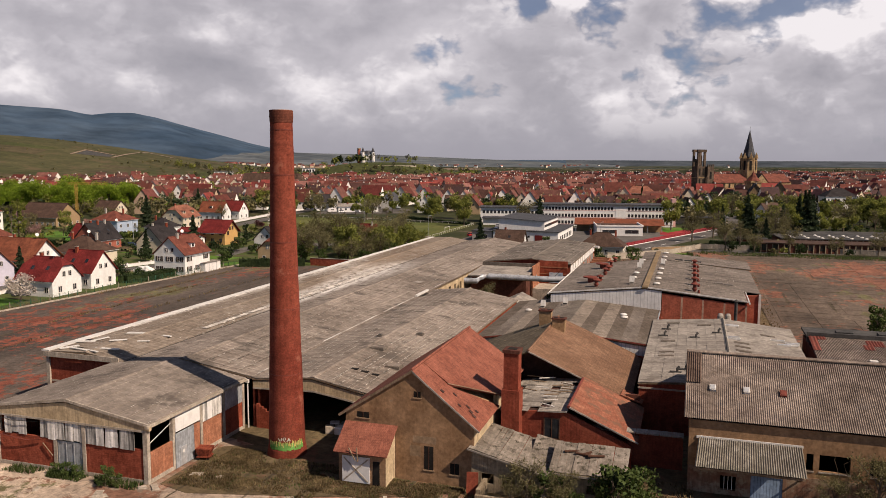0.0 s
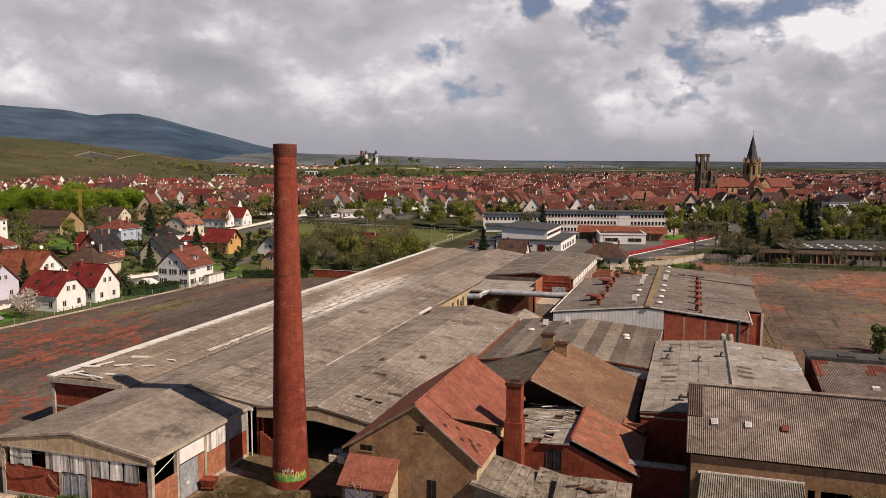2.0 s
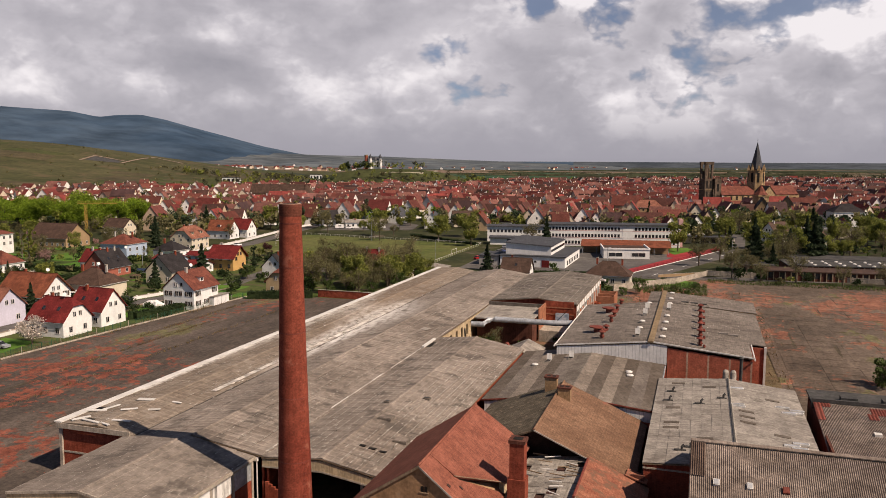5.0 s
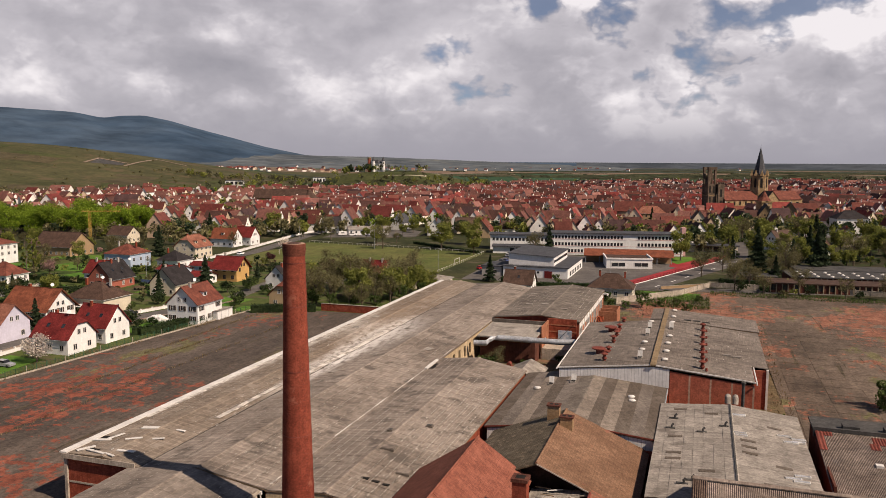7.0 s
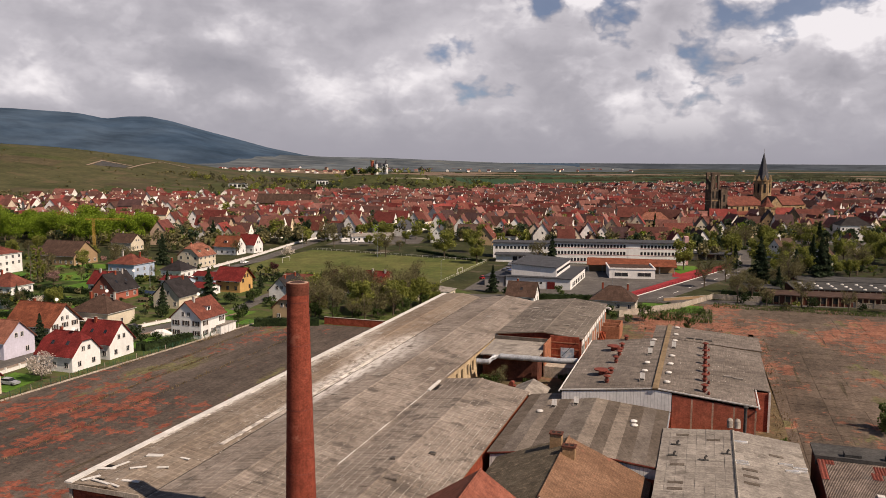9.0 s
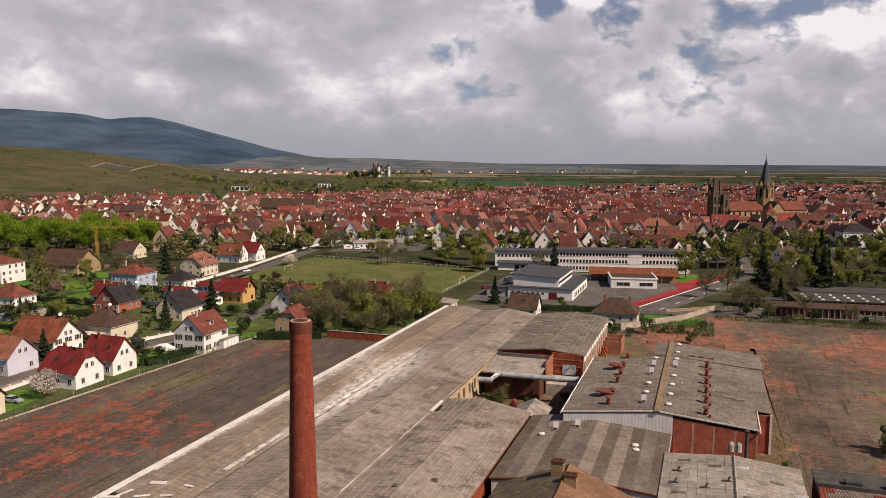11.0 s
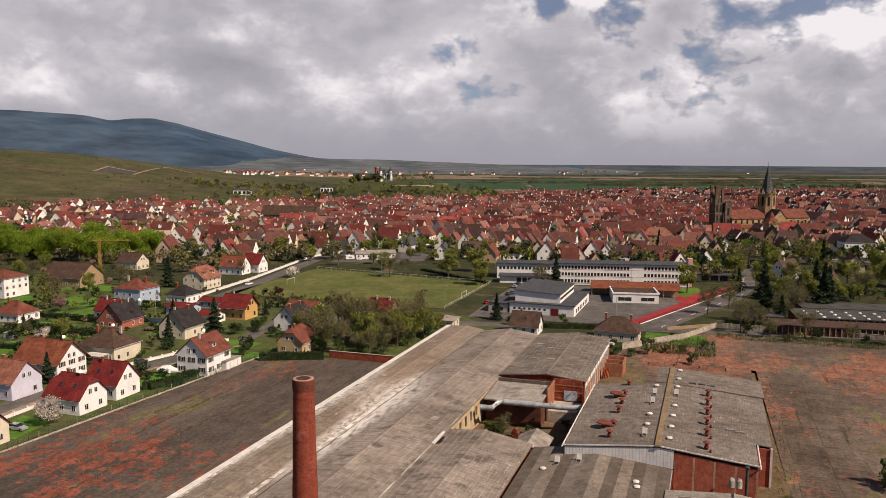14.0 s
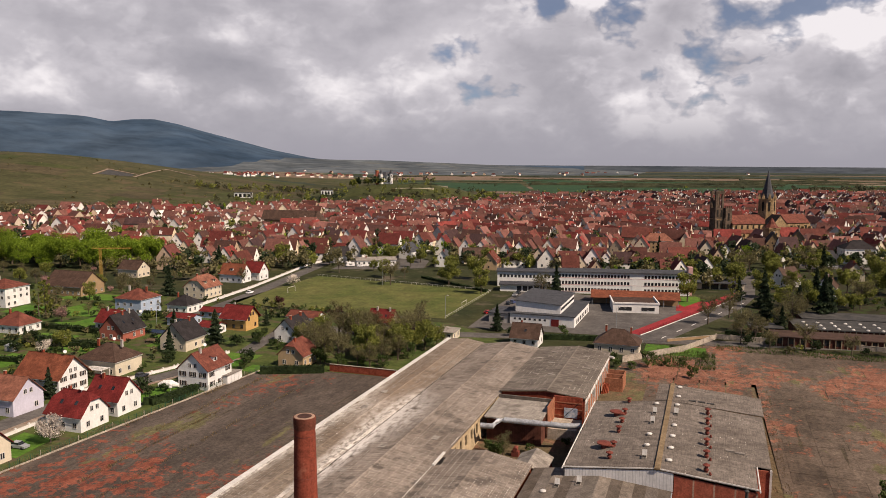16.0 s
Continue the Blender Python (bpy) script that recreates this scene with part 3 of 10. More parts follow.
flat("garden_ground", [(-330, 60), (-139.2, 60), (-138.7, 100), (-135.8, 125), (-128.4, 207.2), (-117, 207.2), (-109, 211.2), (-79.2, 212.7), (-79.2, 240), (-60, 262), (-95, 292), (-206, 296), (-330, 330)], 0.02, "garden", "rough grass and beds of the house gardens")
flat("street", [(-164, 40), (-157, 40), (-157, 132), (-157.5, 160), (-147, 199), (-142.5, 221), (-146, 240), (-148, 258), (-120, 262), (-60, 276), (60, 298), (120, 320), (120, 328), (60, 306), (-60, 284), (-120, 271), (-154, 271), (-154, 258), (-152, 240), (-148.5, 222), (-153, 200), (-163.5, 161), (-164, 132)], 0.05, "asphalt", "grey asphalt village street")
flat("pavement", [(-156.8, 60), (-155.3, 60), (-155.3, 132), (-155.8, 160), (-145.4, 199), (-141, 221), (-142.3, 221), (-146.8, 199), (-157.3, 160), (-156.8, 132)], 0.12, "apron", "pale kerbed pavement along the village street", category="pavement")
flat("football_pitch", [(-204, 300), (-101, 300), (-101, 371), (-205, 388)], 0.06, "pitch", "worn green football pitch")

ridge_pts = [(-900, 198), (-300, 196), (0, 197), (60, 200), (120, 203), (165, 211), (200, 207), (240, 206), (280, 213), (340, 228), (400, 243), (450, 256), (520, 270), (600, 279), (760, 283), (1000, 284)]


def range_of_hills(name, dist, crest, foot, depth, mat, label, seed, rough):
    """A ridge of hills drawn along a circle of that radius; crest gives (bearing in degrees, height)."""
    bm = bmesh.new()
    rows = []
    lo, hi = crest[0][0], crest[-1][0]
    n = 160
    for j in range(7):
        t = j / 6
        row = []
        for i in range(n + 1):
            b = lo + (hi - lo) * i / n
            k = max(q for q in range(len(crest) - 1) if crest[q][0] <= b + 1e-6)
            f = (b - crest[k][0]) / (crest[k + 1][0] - crest[k][0])
            h = crest[k][1] * (1 - f) + crest[k + 1][1] * f
            w = noise.fractal(Vector((b * 0.35 + seed, t * 1.7, seed)), 0.8, 2.2, 5) * rough
            r = dist - depth * (1 - t)
            z = foot + (h - foot) * (t ** 0.8) * (1 + w * (1 - t) * 1.2) + w * h * 0.05 * t
            row.append(bm.verts.new((r * math.sin(radians(b)), r * math.cos(radians(b)), z)))
        rows.append(row)
    for a, b in zip(rows, rows[1:]):
        for i in range(n):
            bm.faces.new((a[i], a[i + 1], b[i + 1], b[i]))
    for f in bm.faces:
        f.smooth = True
    return tagged(new(name, mesh_of(name, bm, mat)), label, "mountains", kind="structure")


def crest_from(points, dist):
    out = []
    for px, py in points:
        b = math.degrees(math.atan((px - 784) / 1400.0))
        out.append((b, 31.7 + (282.4 + (px - 784) * 0.0044 - py) / 1400.0 * dist * 0.99))
    return out


# The backdrops' haze lies in their material colours, not in the air.
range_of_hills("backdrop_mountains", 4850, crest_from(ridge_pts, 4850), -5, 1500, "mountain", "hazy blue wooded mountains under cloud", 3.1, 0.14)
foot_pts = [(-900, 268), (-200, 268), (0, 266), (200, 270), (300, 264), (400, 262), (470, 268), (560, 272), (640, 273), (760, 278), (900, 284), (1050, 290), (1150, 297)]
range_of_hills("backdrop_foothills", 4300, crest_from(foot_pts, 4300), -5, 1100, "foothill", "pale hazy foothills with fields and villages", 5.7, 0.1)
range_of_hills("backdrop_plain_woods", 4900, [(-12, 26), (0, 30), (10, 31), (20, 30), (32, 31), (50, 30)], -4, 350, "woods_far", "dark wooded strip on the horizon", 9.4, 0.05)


# ---- houses ----
def stucco(name, c):
    M[name] = material(name, tuple(v * 0.92 for v in c), tuple(min(0.85, v * 1.05) for v in c), grain=2.0, broad=0.2, streak=0.06, speck=0.07, bump=0.05)


for key, c in {"w_white": (0.66, 0.66, 0.64), "w_cream": (0.54, 0.48, 0.37), "w_tan": (0.4, 0.29, 0.17), "w_blue": (0.33, 0.4, 0.5), "w_brick": (0.3, 0.1, 0.07),
               "w_ochre": (0.47, 0.29, 0.11), "w_lilac": (0.48, 0.47, 0.56), "w_grey": (0.36, 0.34, 0.31), "w_sand": (0.29, 0.2, 0.115), "w_pink": (0.5, 0.3, 0.28)}.items():
    stucco(key, c)
for key, c in {"r_red": (0.144, 0.022, 0.02), "r_orange": (0.188, 0.064, 0.035), "r_rust": (0.152, 0.053, 0.037), "r_dark": (0.03, 0.027, 0.028), "r_brown": (0.076, 0.048, 0.036),
               "r_slate": (0.068, 0.072, 0.08), "r_pink": (0.224, 0.096, 0.064)}.items():
    M[key] = material(key, tuple(v * 0.8 for v in c), tuple(v * 1.2 for v in c), rough=0.75, grain=2.2, broad=0.35, brick=(0.35, 0.4, (0.68, 0.66, 0.66)), streak=0.15)
M["shutter"] = material("dark_shutter", (0.048, 0.036, 0.028), (0.072, 0.052, 0.04), grain=3.0)
M["timber"] = material("dark_timber", (0.064, 0.032, 0.02), (0.096, 0.048, 0.032), grain=3.0)
M["frame"] = material("white_window_frame", (0.496, 0.48, 0.456), (0.576, 0.56, 0.536), rough=0.5, grain=3.0)


def window(parent, x, y, z, w, h, side, frame="frame", shutters=False, fine=True):
    """A window on a wall; side is the outward axis: 'x', '-x', 'y' or '-y'; x, y, z is the middle of its sill on the wall's face."""
    def lay(a0, a1, d0, d1, z0, z1):
        if side == "y":
            return box(x + a0, x + a1, y + d0, y + d1, z + z0, z + z1)
        if side == "-y":
            return box(x + a0, x + a1, y - d1, y - d0, z + z0, z + z1)
        if side == "x":
            return box(x + d0, x + d1, y + a0, y + a1, z + z0, z + z1)
        return box(x - d1, x - d0, y + a0, y + a1, z + z0, z + z1)
    if not fine:
        return part("window", lay(-w / 2, w / 2, -0.05, 0.03, 0, h), "glass", parent)
    bm = lay(-w / 2 - 0.1, -w / 2, -0.05, 0.07, -0.1, h + 0.1)
    for a in ((w / 2, w / 2 + 0.1, 0, h), (-w / 2 - 0.1, w / 2 + 0.1, h, h + 0.1), (-w / 2 - 0.15, w / 2 + 0.15, -0.12, 0), (-0.04, 0.04, 0, h)):
        extra = lay(a[0], a[1], -0.05, 0.07, a[2], a[3])
        me = bpy.data.meshes.new("t")
        extra.to_mesh(me)
        extra.free()
        bm.from_mesh(me)
        bpy.data.meshes.remove(me)
    win = part("window", bm, frame, parent)
    part("pane", lay(-w / 2, w / 2, -0.05, 0.03, 0, h), "glass", win)
    if shutters:
        for a0, a1 in ((-w / 2 - 0.12 - w * 0.5, -w / 2 - 0.12), (w / 2 + 0.12, w / 2 + 0.12 + w * 0.5)):
            part("shutter", lay(a0, a1, 0.0, 0.09, -0.05, h + 0.05), "shutter", win)
    return win


def house(label, L, W, eave, rise, wall, roof, kind="gable", over=0.5, chimneys=1, rows=None, fine=True, shutters=False, skylights=0, dormers=0, seed=0, group="", name="house", sides=("x", "-x", "y", "-y"), category="house", frame="frame"):
    """A house at the origin: ridge along x, L long and W wide; parts: wall, roof, window, chimney and so on."""
    rnd = random.Random(seed)
    th = new(name)
    th.empty_display_size = 0.3
    tagged(th, label, category, group)
    hx, hy, top = L / 2, W / 2, eave + rise
    slope = rise / hy
    oz = over * slope
    if kind == "gable" or kind == "half":
        clip = 0.0 if kind == "gable" else rise * 0.38
        if clip:
            prof = [(-hy, 0), (hy, 0), (hy, eave), (clip / slope, top - clip), (-clip / slope, top - clip), (-hy, eave)]
        else:
            prof = [(-hy, 0), (hy, 0), (hy, eave), (0, top), (-hy, eave)]
        part("wall", prism(prof, "x", -hx, hx), wall, th)
        e = hx + over
        inset = clip / slope * 0.9
        for s in (1, -1):
            if clip:
                c = clip / slope
                ring = [(-e, s * (hy + over), eave - oz), (e, s * (hy + over), eave - oz), (e, s * c, top - clip), (e - inset - over, 0, top), (-e + inset + over, 0, top), (-e, s * c, top - clip)]
                ring = [(x, y, z + 0.16) for x, y, z in ring]
                part("roof", slab(ring if s == -1 else ring[::-1], 0.16), roof, th)
                tri = [(s * e, -s * c, top - clip + 0.16), (s * e, s * c, top - clip + 0.16), (s * (e - inset - over), 0, top + 0.16)]
                part("roof", slab(tri, 0.14), roof, th)
            else:
                ring = [(-e, s * (hy + over), eave - oz + 0.16), (e, s * (hy + over), eave - oz + 0.16), (e, 0, top + 0.16), (-e, 0, top + 0.16)]
                part("roof", slab(ring if s == -1 else ring[::-1], 0.16), roof, th)
        part("ridge_cap", tube([(-e + inset, 0, top + 0.17), (e - inset, 0, top + 0.17)], 0.11, 6), roof, th)
        for s in (1, -1):
            if fine:
                part("gutter", tube([(-e, s * (hy + over + 0.06), eave - oz), (e, s * (hy + over + 0.06), eave - oz)], 0.07, 6), "steel", th)
    else:
        part("wall", box(-hx, hx, -hy, hy, 0, eave), wall, th)
        r = max(0.4, hx - hy)
        ex, ey, z0 = hx + over, hy + over, eave - 0.05
        for s in (1, -1):
            ring = [(-ex, s * ey, z0), (ex, s * ey, z0), (r, 0, top), (-r, 0, top)]
            part("roof", slab(ring if s == -1 else ring[::-1], 0.14), roof, th)
            part("roof", slab([(s * ex, -s * ey, z0), (s * ex, s * ey, z0), (s * r, 0, top)], 0.14), roof, th)
        part("soffit", box(-ex + 0.05, ex - 0.05, -ey + 0.05, ey - 0.05, z0 - 0.2, z0 - 0.05), "frame", th)
        part("ridge_cap", tube([(-r, 0, top + 0.02), (r, 0, top + 0.02)], 0.11, 6), roof, th)
    levels = rows or ([1.0, 3.7] if eave > 4.6 else [1.0])
    for z in levels:
        if z + 1.2 > eave - 0.1:
            continue
        for s in (1, -1):
            n = max(2, int(L // 3.0))
            for i in range(n):
                if ("y" if s > 0 else "-y") in sides and rnd.random() < 0.88:
                    window(th, -hx + (i + 0.5) * L / n, s * hy, z, 1.0, 1.25, "y" if s > 0 else "-y", frame, shutters, fine)
            n = max(2, int(W // 3.2))
            for i in range(n):
                if ("x" if s > 0 else "-x") in sides and rnd.random() < 0.85:
                    window(th, s * hx, -hy + (i + 0.5) * W / n, z, 1.0, 1.25, "x" if s > 0 else "-x", frame, shutters, fine)
    if kind != "hip" and rise > 2.6:
        for s in (1, -1):
            for y in ((-0.9, 0.9) if W > 8 else (0,)):
                window(th, s * hx, y, eave + 0.45, 0.85, 1.1, "x" if s > 0 else "-x", frame, False, fine)
    for i in range(chimneys):
        cx = (-0.25, 0.28, 0.0)[i % 3] * L + rnd.uniform(-0.5, 0.5)
        cy = rnd.choice((-0.5, 0.5))
        st = part("chimney", box(cx - 0.3, cx + 0.3, cy - 0.3, cy + 0.3, top - 1.2, top + 0.95), "w_grey" if rnd.random() < 0.5 else "brick", th)
        if fine:
            part("chimney_cap", box(cx - 0.38, cx + 0.38, cy - 0.38, cy + 0.38, top + 0.95, top + 1.05), "concrete", st)
    for i in range(skylights):
        cx = -hx + (i + 0.7) * L / (skylights + 0.4)
        for s in (-1,):
            y0, y1 = s * hy * 0.62, s * hy * 0.45
            f = lambda y: top + 0.16 - abs(y) * slope
            part("skylight", slab([(cx - 0.4, y0, f(y0) + 0.1), (cx + 0.4, y0, f(y0) + 0.1), (cx + 0.4, y1, f(y1) + 0.1), (cx - 0.4, y1, f(y1) + 0.1)], 0.12), "glass", th, "tilted glass skylight")
    for i in range(dormers):
        cx = -hx + (i + 0.5) * L / dormers
        for s in (-1, 1):
            y0 = s * hy * 0.72
            z0 = top - hy * 0.72 * slope
            d = part("dormer", box(cx - 0.8, cx + 0.8, min(y0, s * 0.8), max(y0, s * 0.8), z0, z0 + 1.35), wall, th)
            part("dormer_roof", slab([(cx - 1.0, min(y0 + s * 0.3, s * 0.5), z0 + 1.5), (cx + 1.0, min(y0 + s * 0.3, s * 0.5), z0 + 1.5), (cx + 1.0, max(y0 + s * 0.3, s * 0.5), z0 + 1.5), (cx - 1.0, max(y0 + s * 0.3, s * 0.5), z0 + 1.5)], 0.13), roof, d)
            window(d, cx, y0, z0 + 0.3, 1.0, 0.85, "y" if s > 0 else "-y", frame, False, False)
    return th


def put_house(th, x, y, turn, z=None):
    th.matrix_basis = pose(x, y, height(x, y) if z is None else z, 0, 0, turn)
    return th


LOTS = []


def on_lot(label, u, v, lu, lv, ridge, eave, rise, wall, roof, kind="gable", **more):
    """A house whose near corner (greatest u, least v) stands at u, v of the grid; ridge 'u' or 'v'."""
    L, W = (lu, lv) if ridge == "u" else (lv, lu)
    th = house(label, L, W, eave, rise, wall, roof, kind, **more)
    LOTS.append((u - lu / 2, v + lv / 2))
    x, y, _ = plan(u - lu / 2, v + lv / 2)
    return put_house(th, x, y, -GRID + (0 if ridge == "u" else 90))


G1 = "houses along the village street"
on_lot("white house with half-hipped dark red roof and a terrace", -138.3, 143, 10.5, 9, "u", 4.0, 4.6, "w_white", "r_red", "half", seed=1, skylights=2, chimneys=1, group=G1)
on_lot("white gabled house with bright red roof", -138.6, 155.5, 9.8, 8.6, "u", 4.2, 4.6, "w_white", "r_red", seed=2, skylights=2, group=G1)
chalet = on_lot("white house with orange roof and timbered gable", -165.5, 164, 14.5, 10.5, "u", 5.2, 4.8, "w_white", "r_orange", seed=3, shutters=True, group=G1, over=0.9)
on_lot("cream house with brown hipped roof", -164.6, 184.5, 13.6, 11.5, "u", 4.6, 4.2, "w_cream", "r_brown", "hip", seed=4, chimneys=2, group=G1)
on_lot("white two-storey house with rust roof and dark shutters", -130.8, 182, 9.8, 11.5, "v", 5.8, 4.4, "w_white", "r_rust", seed=5, shutters=True, dormers=1, skylights=1, group=G1)
on_lot("tan house with half-hipped rust roof", -117.6, 212, 8.6, 9.0, "v", 4.0, 4.2, "w_tan", "r_rust", "half", seed=6, group=G1)
on_lot("white house with dark roof", -136.4, 241, 8.4, 13, "v", 4.0, 4.2, "w_white", "r_dark", seed=7, chimneys=2, group=G1)
on_lot("cream house with steep dark roof and two chimneys", -164.6, 217.5, 10.2, 11, "v", 4.2, 5.0, "w_cream", "r_dark", seed=8, chimneys=2, group=G1)
on_lot("red brick house with steep dark roof", -194.6, 222.5, 10.2, 11.5, "v", 3.6, 5.4, "w_brick", "r_dark", seed=9, skylights=2, chimneys=3, group=G1)
on_lot("blue-grey two-storey house with hipped rust roof", -220.3, 263, 13, 12.5, "u", 6.6, 3.6, "w_blue", "r_rust", "hip", seed=10, chimneys=2, group=G1)
on_lot("white bungalow with black pyramid roof", -204.5, 272, 10, 10.5, "u", 3.6, 3.6, "w_white", "r_dark", "hip", seed=11, group=G1)
on_lot("pale blue long house with low red roof", -187.5, 251.5, 11, 6.6, "u", 3.2, 1.2, "w_blue", "r_red", seed=12, chimneys=0, group=G1)
on_lot("low white outbuilding with red roof", -170.5, 242.5, 7.5, 7, "u", 2.8, 1.4, "w_white", "r_red", seed=13, chimneys=0, group=G1)
on_lot("ochre house with red roof and timber balcony", -163.6, 252, 10.5, 8.6, "u", 5.0, 3.8, "w_ochre", "r_red", seed=14, over=0.9, group=G1, frame="timber")
on_lot("pale blue garage with red roof", -186, 268, 9.5, 6, "u", 2.8, 1.2, "w_blue", "r_red", seed=15, chimneys=0, group=G1)
on_lot("cream house with pink tile roof and dormers", -219, 304.5, 11.5, 13, "v", 5.2, 5.0, "w_cream", "r_pink", "half", seed=16, dormers=2, group=G1)
on_lot("white house with orange roof", -229.7, 351, 13.5, 9, "u", 4.6, 4.8, "w_white", "r_orange", seed=17, dormers=1, group=G1)
on_lot("white house with red roof", -226, 362, 10, 9, "u", 4.6, 4.8, "w_white", "r_red", seed=18, group=G1)
on_lot("old barn with brown tile roof", -276.5, 290, 22, 15, "u", 4.6, 6.0, "w_sand", "r_brown", seed=19, chimneys=0, group=G1)
on_lot("white three-storey house with red mansard roof", -285.5, 256.5, 14, 13, "u", 8.6, 3.0, "w_white", "r_rust", "hip", seed=20, rows=[1.0, 3.8, 6.4], group=G1)
on_lot("white cottage with brown-red hipped roof", -238, 219, 12, 10, "u", 3.2, 4.2, "w_white", "r_rust", "hip", seed=21, group=G1)
on_lot("lilac-white house with pink-brown roof", -162.6, 146.5, 11, 9.5, "u", 4.6, 4.4, "w_lilac", "r_pink", seed=22, group=G1)
on_lot("cream house with brown roof", -292, 347, 13, 10, "u", 4.6, 4.2, "w_cream", "r_brown", seed=23, group=G1)
on_lot("brown-gabled house with red roof and two chimneys", -112.6, 270.5, 9.4, 8, "u", 3.4, 4.0, "w_sand", "r_red", seed=24, chimneys=2, skylights=2, group=G1)
on_lot("white bungalow with grey roof", -95.5, 259.5, 9, 8, "u", 3.2, 1.6, "w_cream", "r_brown", "hip", seed=25, chimneys=0, group=G1)
on_lot("white bungalow with pale flat roof", -85.6, 263, 9, 8, "u", 3.2, 1.2, "w_cream", "fibre_pale", "hip", seed=26, chimneys=0, group=G1)
on_lot("white house with brown hipped roof behind the works", -55, 263.5, 9.6, 8.5, "u", 3.2, 4.2, "w_white", "r_brown", seed=27, chimneys=1, skylights=1, group=G1)
on_lot("cream bungalow with dark hipped roof behind the works", -21.2, 263.5, 14.5, 10, "u", 3.4, 4.2, "w_cream", "r_brown", "hip", seed=28, chimneys=2, group=G1)
on_lot("low white outbuilding with long red roof", -144, 271, 13, 7, "u", 2.8, 1.8, "w_white", "r_rust", seed=29, chimneys=0, group=G1)
on_lot("red-roofed white house by the street", -208, 235, 10, 8, "u", 3.4, 4.0, "w_white", "r_red", seed=30, group=G1)
on_lot("white house with rust roof at the street's bend", -168, 118, 11, 9.5, "u", 4.2, 4.4, "w_white", "r_rust", seed=31, group=G1)
on_lot("cream house with red roof beside the yard", -140, 116, 10, 9, "u", 4.2, 4.4, "w_cream", "r_red", seed=32, group=G1)


# ---- the yard of the works ----
def yard_material(name, base1, base2, red1, red2, red_at, stretch, green=0.68, band=None):
    """Worn paving: grey ground, ragged red-brick dust in streaks, moss in the cracks."""
    m = bpy.data.materials.new(name)
    m.use_nodes = True
    nodes, link = m.node_tree.nodes, m.node_tree.links
    bsdf = nodes["Principled BSDF"]
    bsdf.inputs["Roughness"].default_value = 0.9
    bsdf.inputs["Specular IOR Level"].default_value = 0.2
    mp = nodes.new("ShaderNodeMapping")
    mp.inputs["Rotation"].default_value = (0, 0, radians(GRID))
    link.new(nodes.new("ShaderNodeNewGeometry").outputs["Position"], mp.inputs[0])
    st = nodes.new("ShaderNodeMapping")
    st.inputs["Scale"].default_value = (1.0, stretch, 1.0)
    link.new(mp.outputs[0], st.inputs[0])

    def tex(scale, detail, rough, vec):
        n = nodes.new("ShaderNodeTexNoise")
        n.inputs["Scale"].default_value, n.inputs["Detail"].default_value, n.inputs["Roughness"].default_value = scale, detail, rough
        link.new(vec, n.inputs["Vector"])
        return n.outputs["Fac"]

    def ramp(fac, stops):
        n = nodes.new("ShaderNodeValToRGB")
        while len(n.color_ramp.elements) < len(stops):
            n.color_ramp.elements.new(0.5)
        for e, (p, c) in zip(n.color_ramp.elements, stops):
            e.position, e.color = p, (*c, 1)
        link.new(fac, n.inputs[0])
        return n.outputs[0]

    def mix(fac, a, b, kind="MIX"):
        n = nodes.new("ShaderNodeMixRGB")
        n.blend_type = kind
        for i, v in enumerate((fac, a, b)):
            if isinstance(v, (int, float)):
                n.inputs[i].default_value = v
            else:
                link.new(v, n.inputs[i])
        return n.outputs[0]
    flat_vec, long_vec = mp.outputs[0], st.outputs[0]
    base = ramp(tex(0.035, 6, 0.6, long_vec), [(0.35, base1), (0.65, base2)])
    red = ramp(tex(0.25, 7, 0.65, flat_vec), [(0.3, red1), (0.7, red2)])
    patch = nodes.new("ShaderNodeMixRGB")
    patch.inputs[0].default_value = 0.5
    link.new(tex(0.055, 3, 0.55, long_vec), patch.inputs[1])
    link.new(tex(0.33, 10, 0.72, flat_vec), patch.inputs[2])
    where = patch.outputs[0]
    if band:
        axes = nodes.new("ShaderNodeSeparateXYZ")
        link.new(flat_vec, axes.inputs[0])
        off = nodes.new("ShaderNodeMath")
        off.operation = "SUBTRACT"
        link.new(axes.outputs[band[0]], off.inputs[0])
        off.inputs[1].default_value = band[1]
        far = nodes.new("ShaderNodeMath")
        far.operation = "ABSOLUTE"
        link.new(off.outputs[0], far.inputs[0])
        reach = nodes.new("ShaderNodeMapRange")
        link.new(far.outputs[0], reach.inputs["Value"])
        for key, val in (("From Min", 0.0), ("From Max", band[2]), ("To Min", band[3]), ("To Max", 0.0)):
            reach.inputs[key].default_value = val
        plus = nodes.new("ShaderNodeMath")
        link.new(where, plus.inputs[0])
        link.new(reach.outputs[0], plus.inputs[1])
        where = plus.outputs[0]
    col = mix(ramp(where, [(red_at, (0, 0, 0)), (red_at + 0.02, (1, 1, 1))]), base, red)
    moss = ramp(tex(0.5, 6, 0.7, flat_vec), [(0.3, (0.09, 0.075, 0.04)), (0.7, (0.12, 0.115, 0.05))])
    col = mix(ramp(tex(0.07, 10, 0.72, long_vec), [(green, (0, 0, 0)), (green + 0.03, (1, 1, 1))]), col, moss)
    seam = nodes.new("ShaderNodeMapping")
    seam.inputs["Scale"].default_value = (1.0, 0.06, 1.0)
    link.new(mp.outputs[0], seam.inputs[0])
    col = mix(ramp(tex(0.55, 8, 0.66, seam.outputs[0]), [(0.6, (0, 0, 0)), (0.65, (1, 1, 1))]), col, ramp(tex(0.8, 6, 0.7, flat_vec), [(0.35, (0.035, 0.026, 0.018)), (0.65, (0.075, 0.06, 0.035))]))
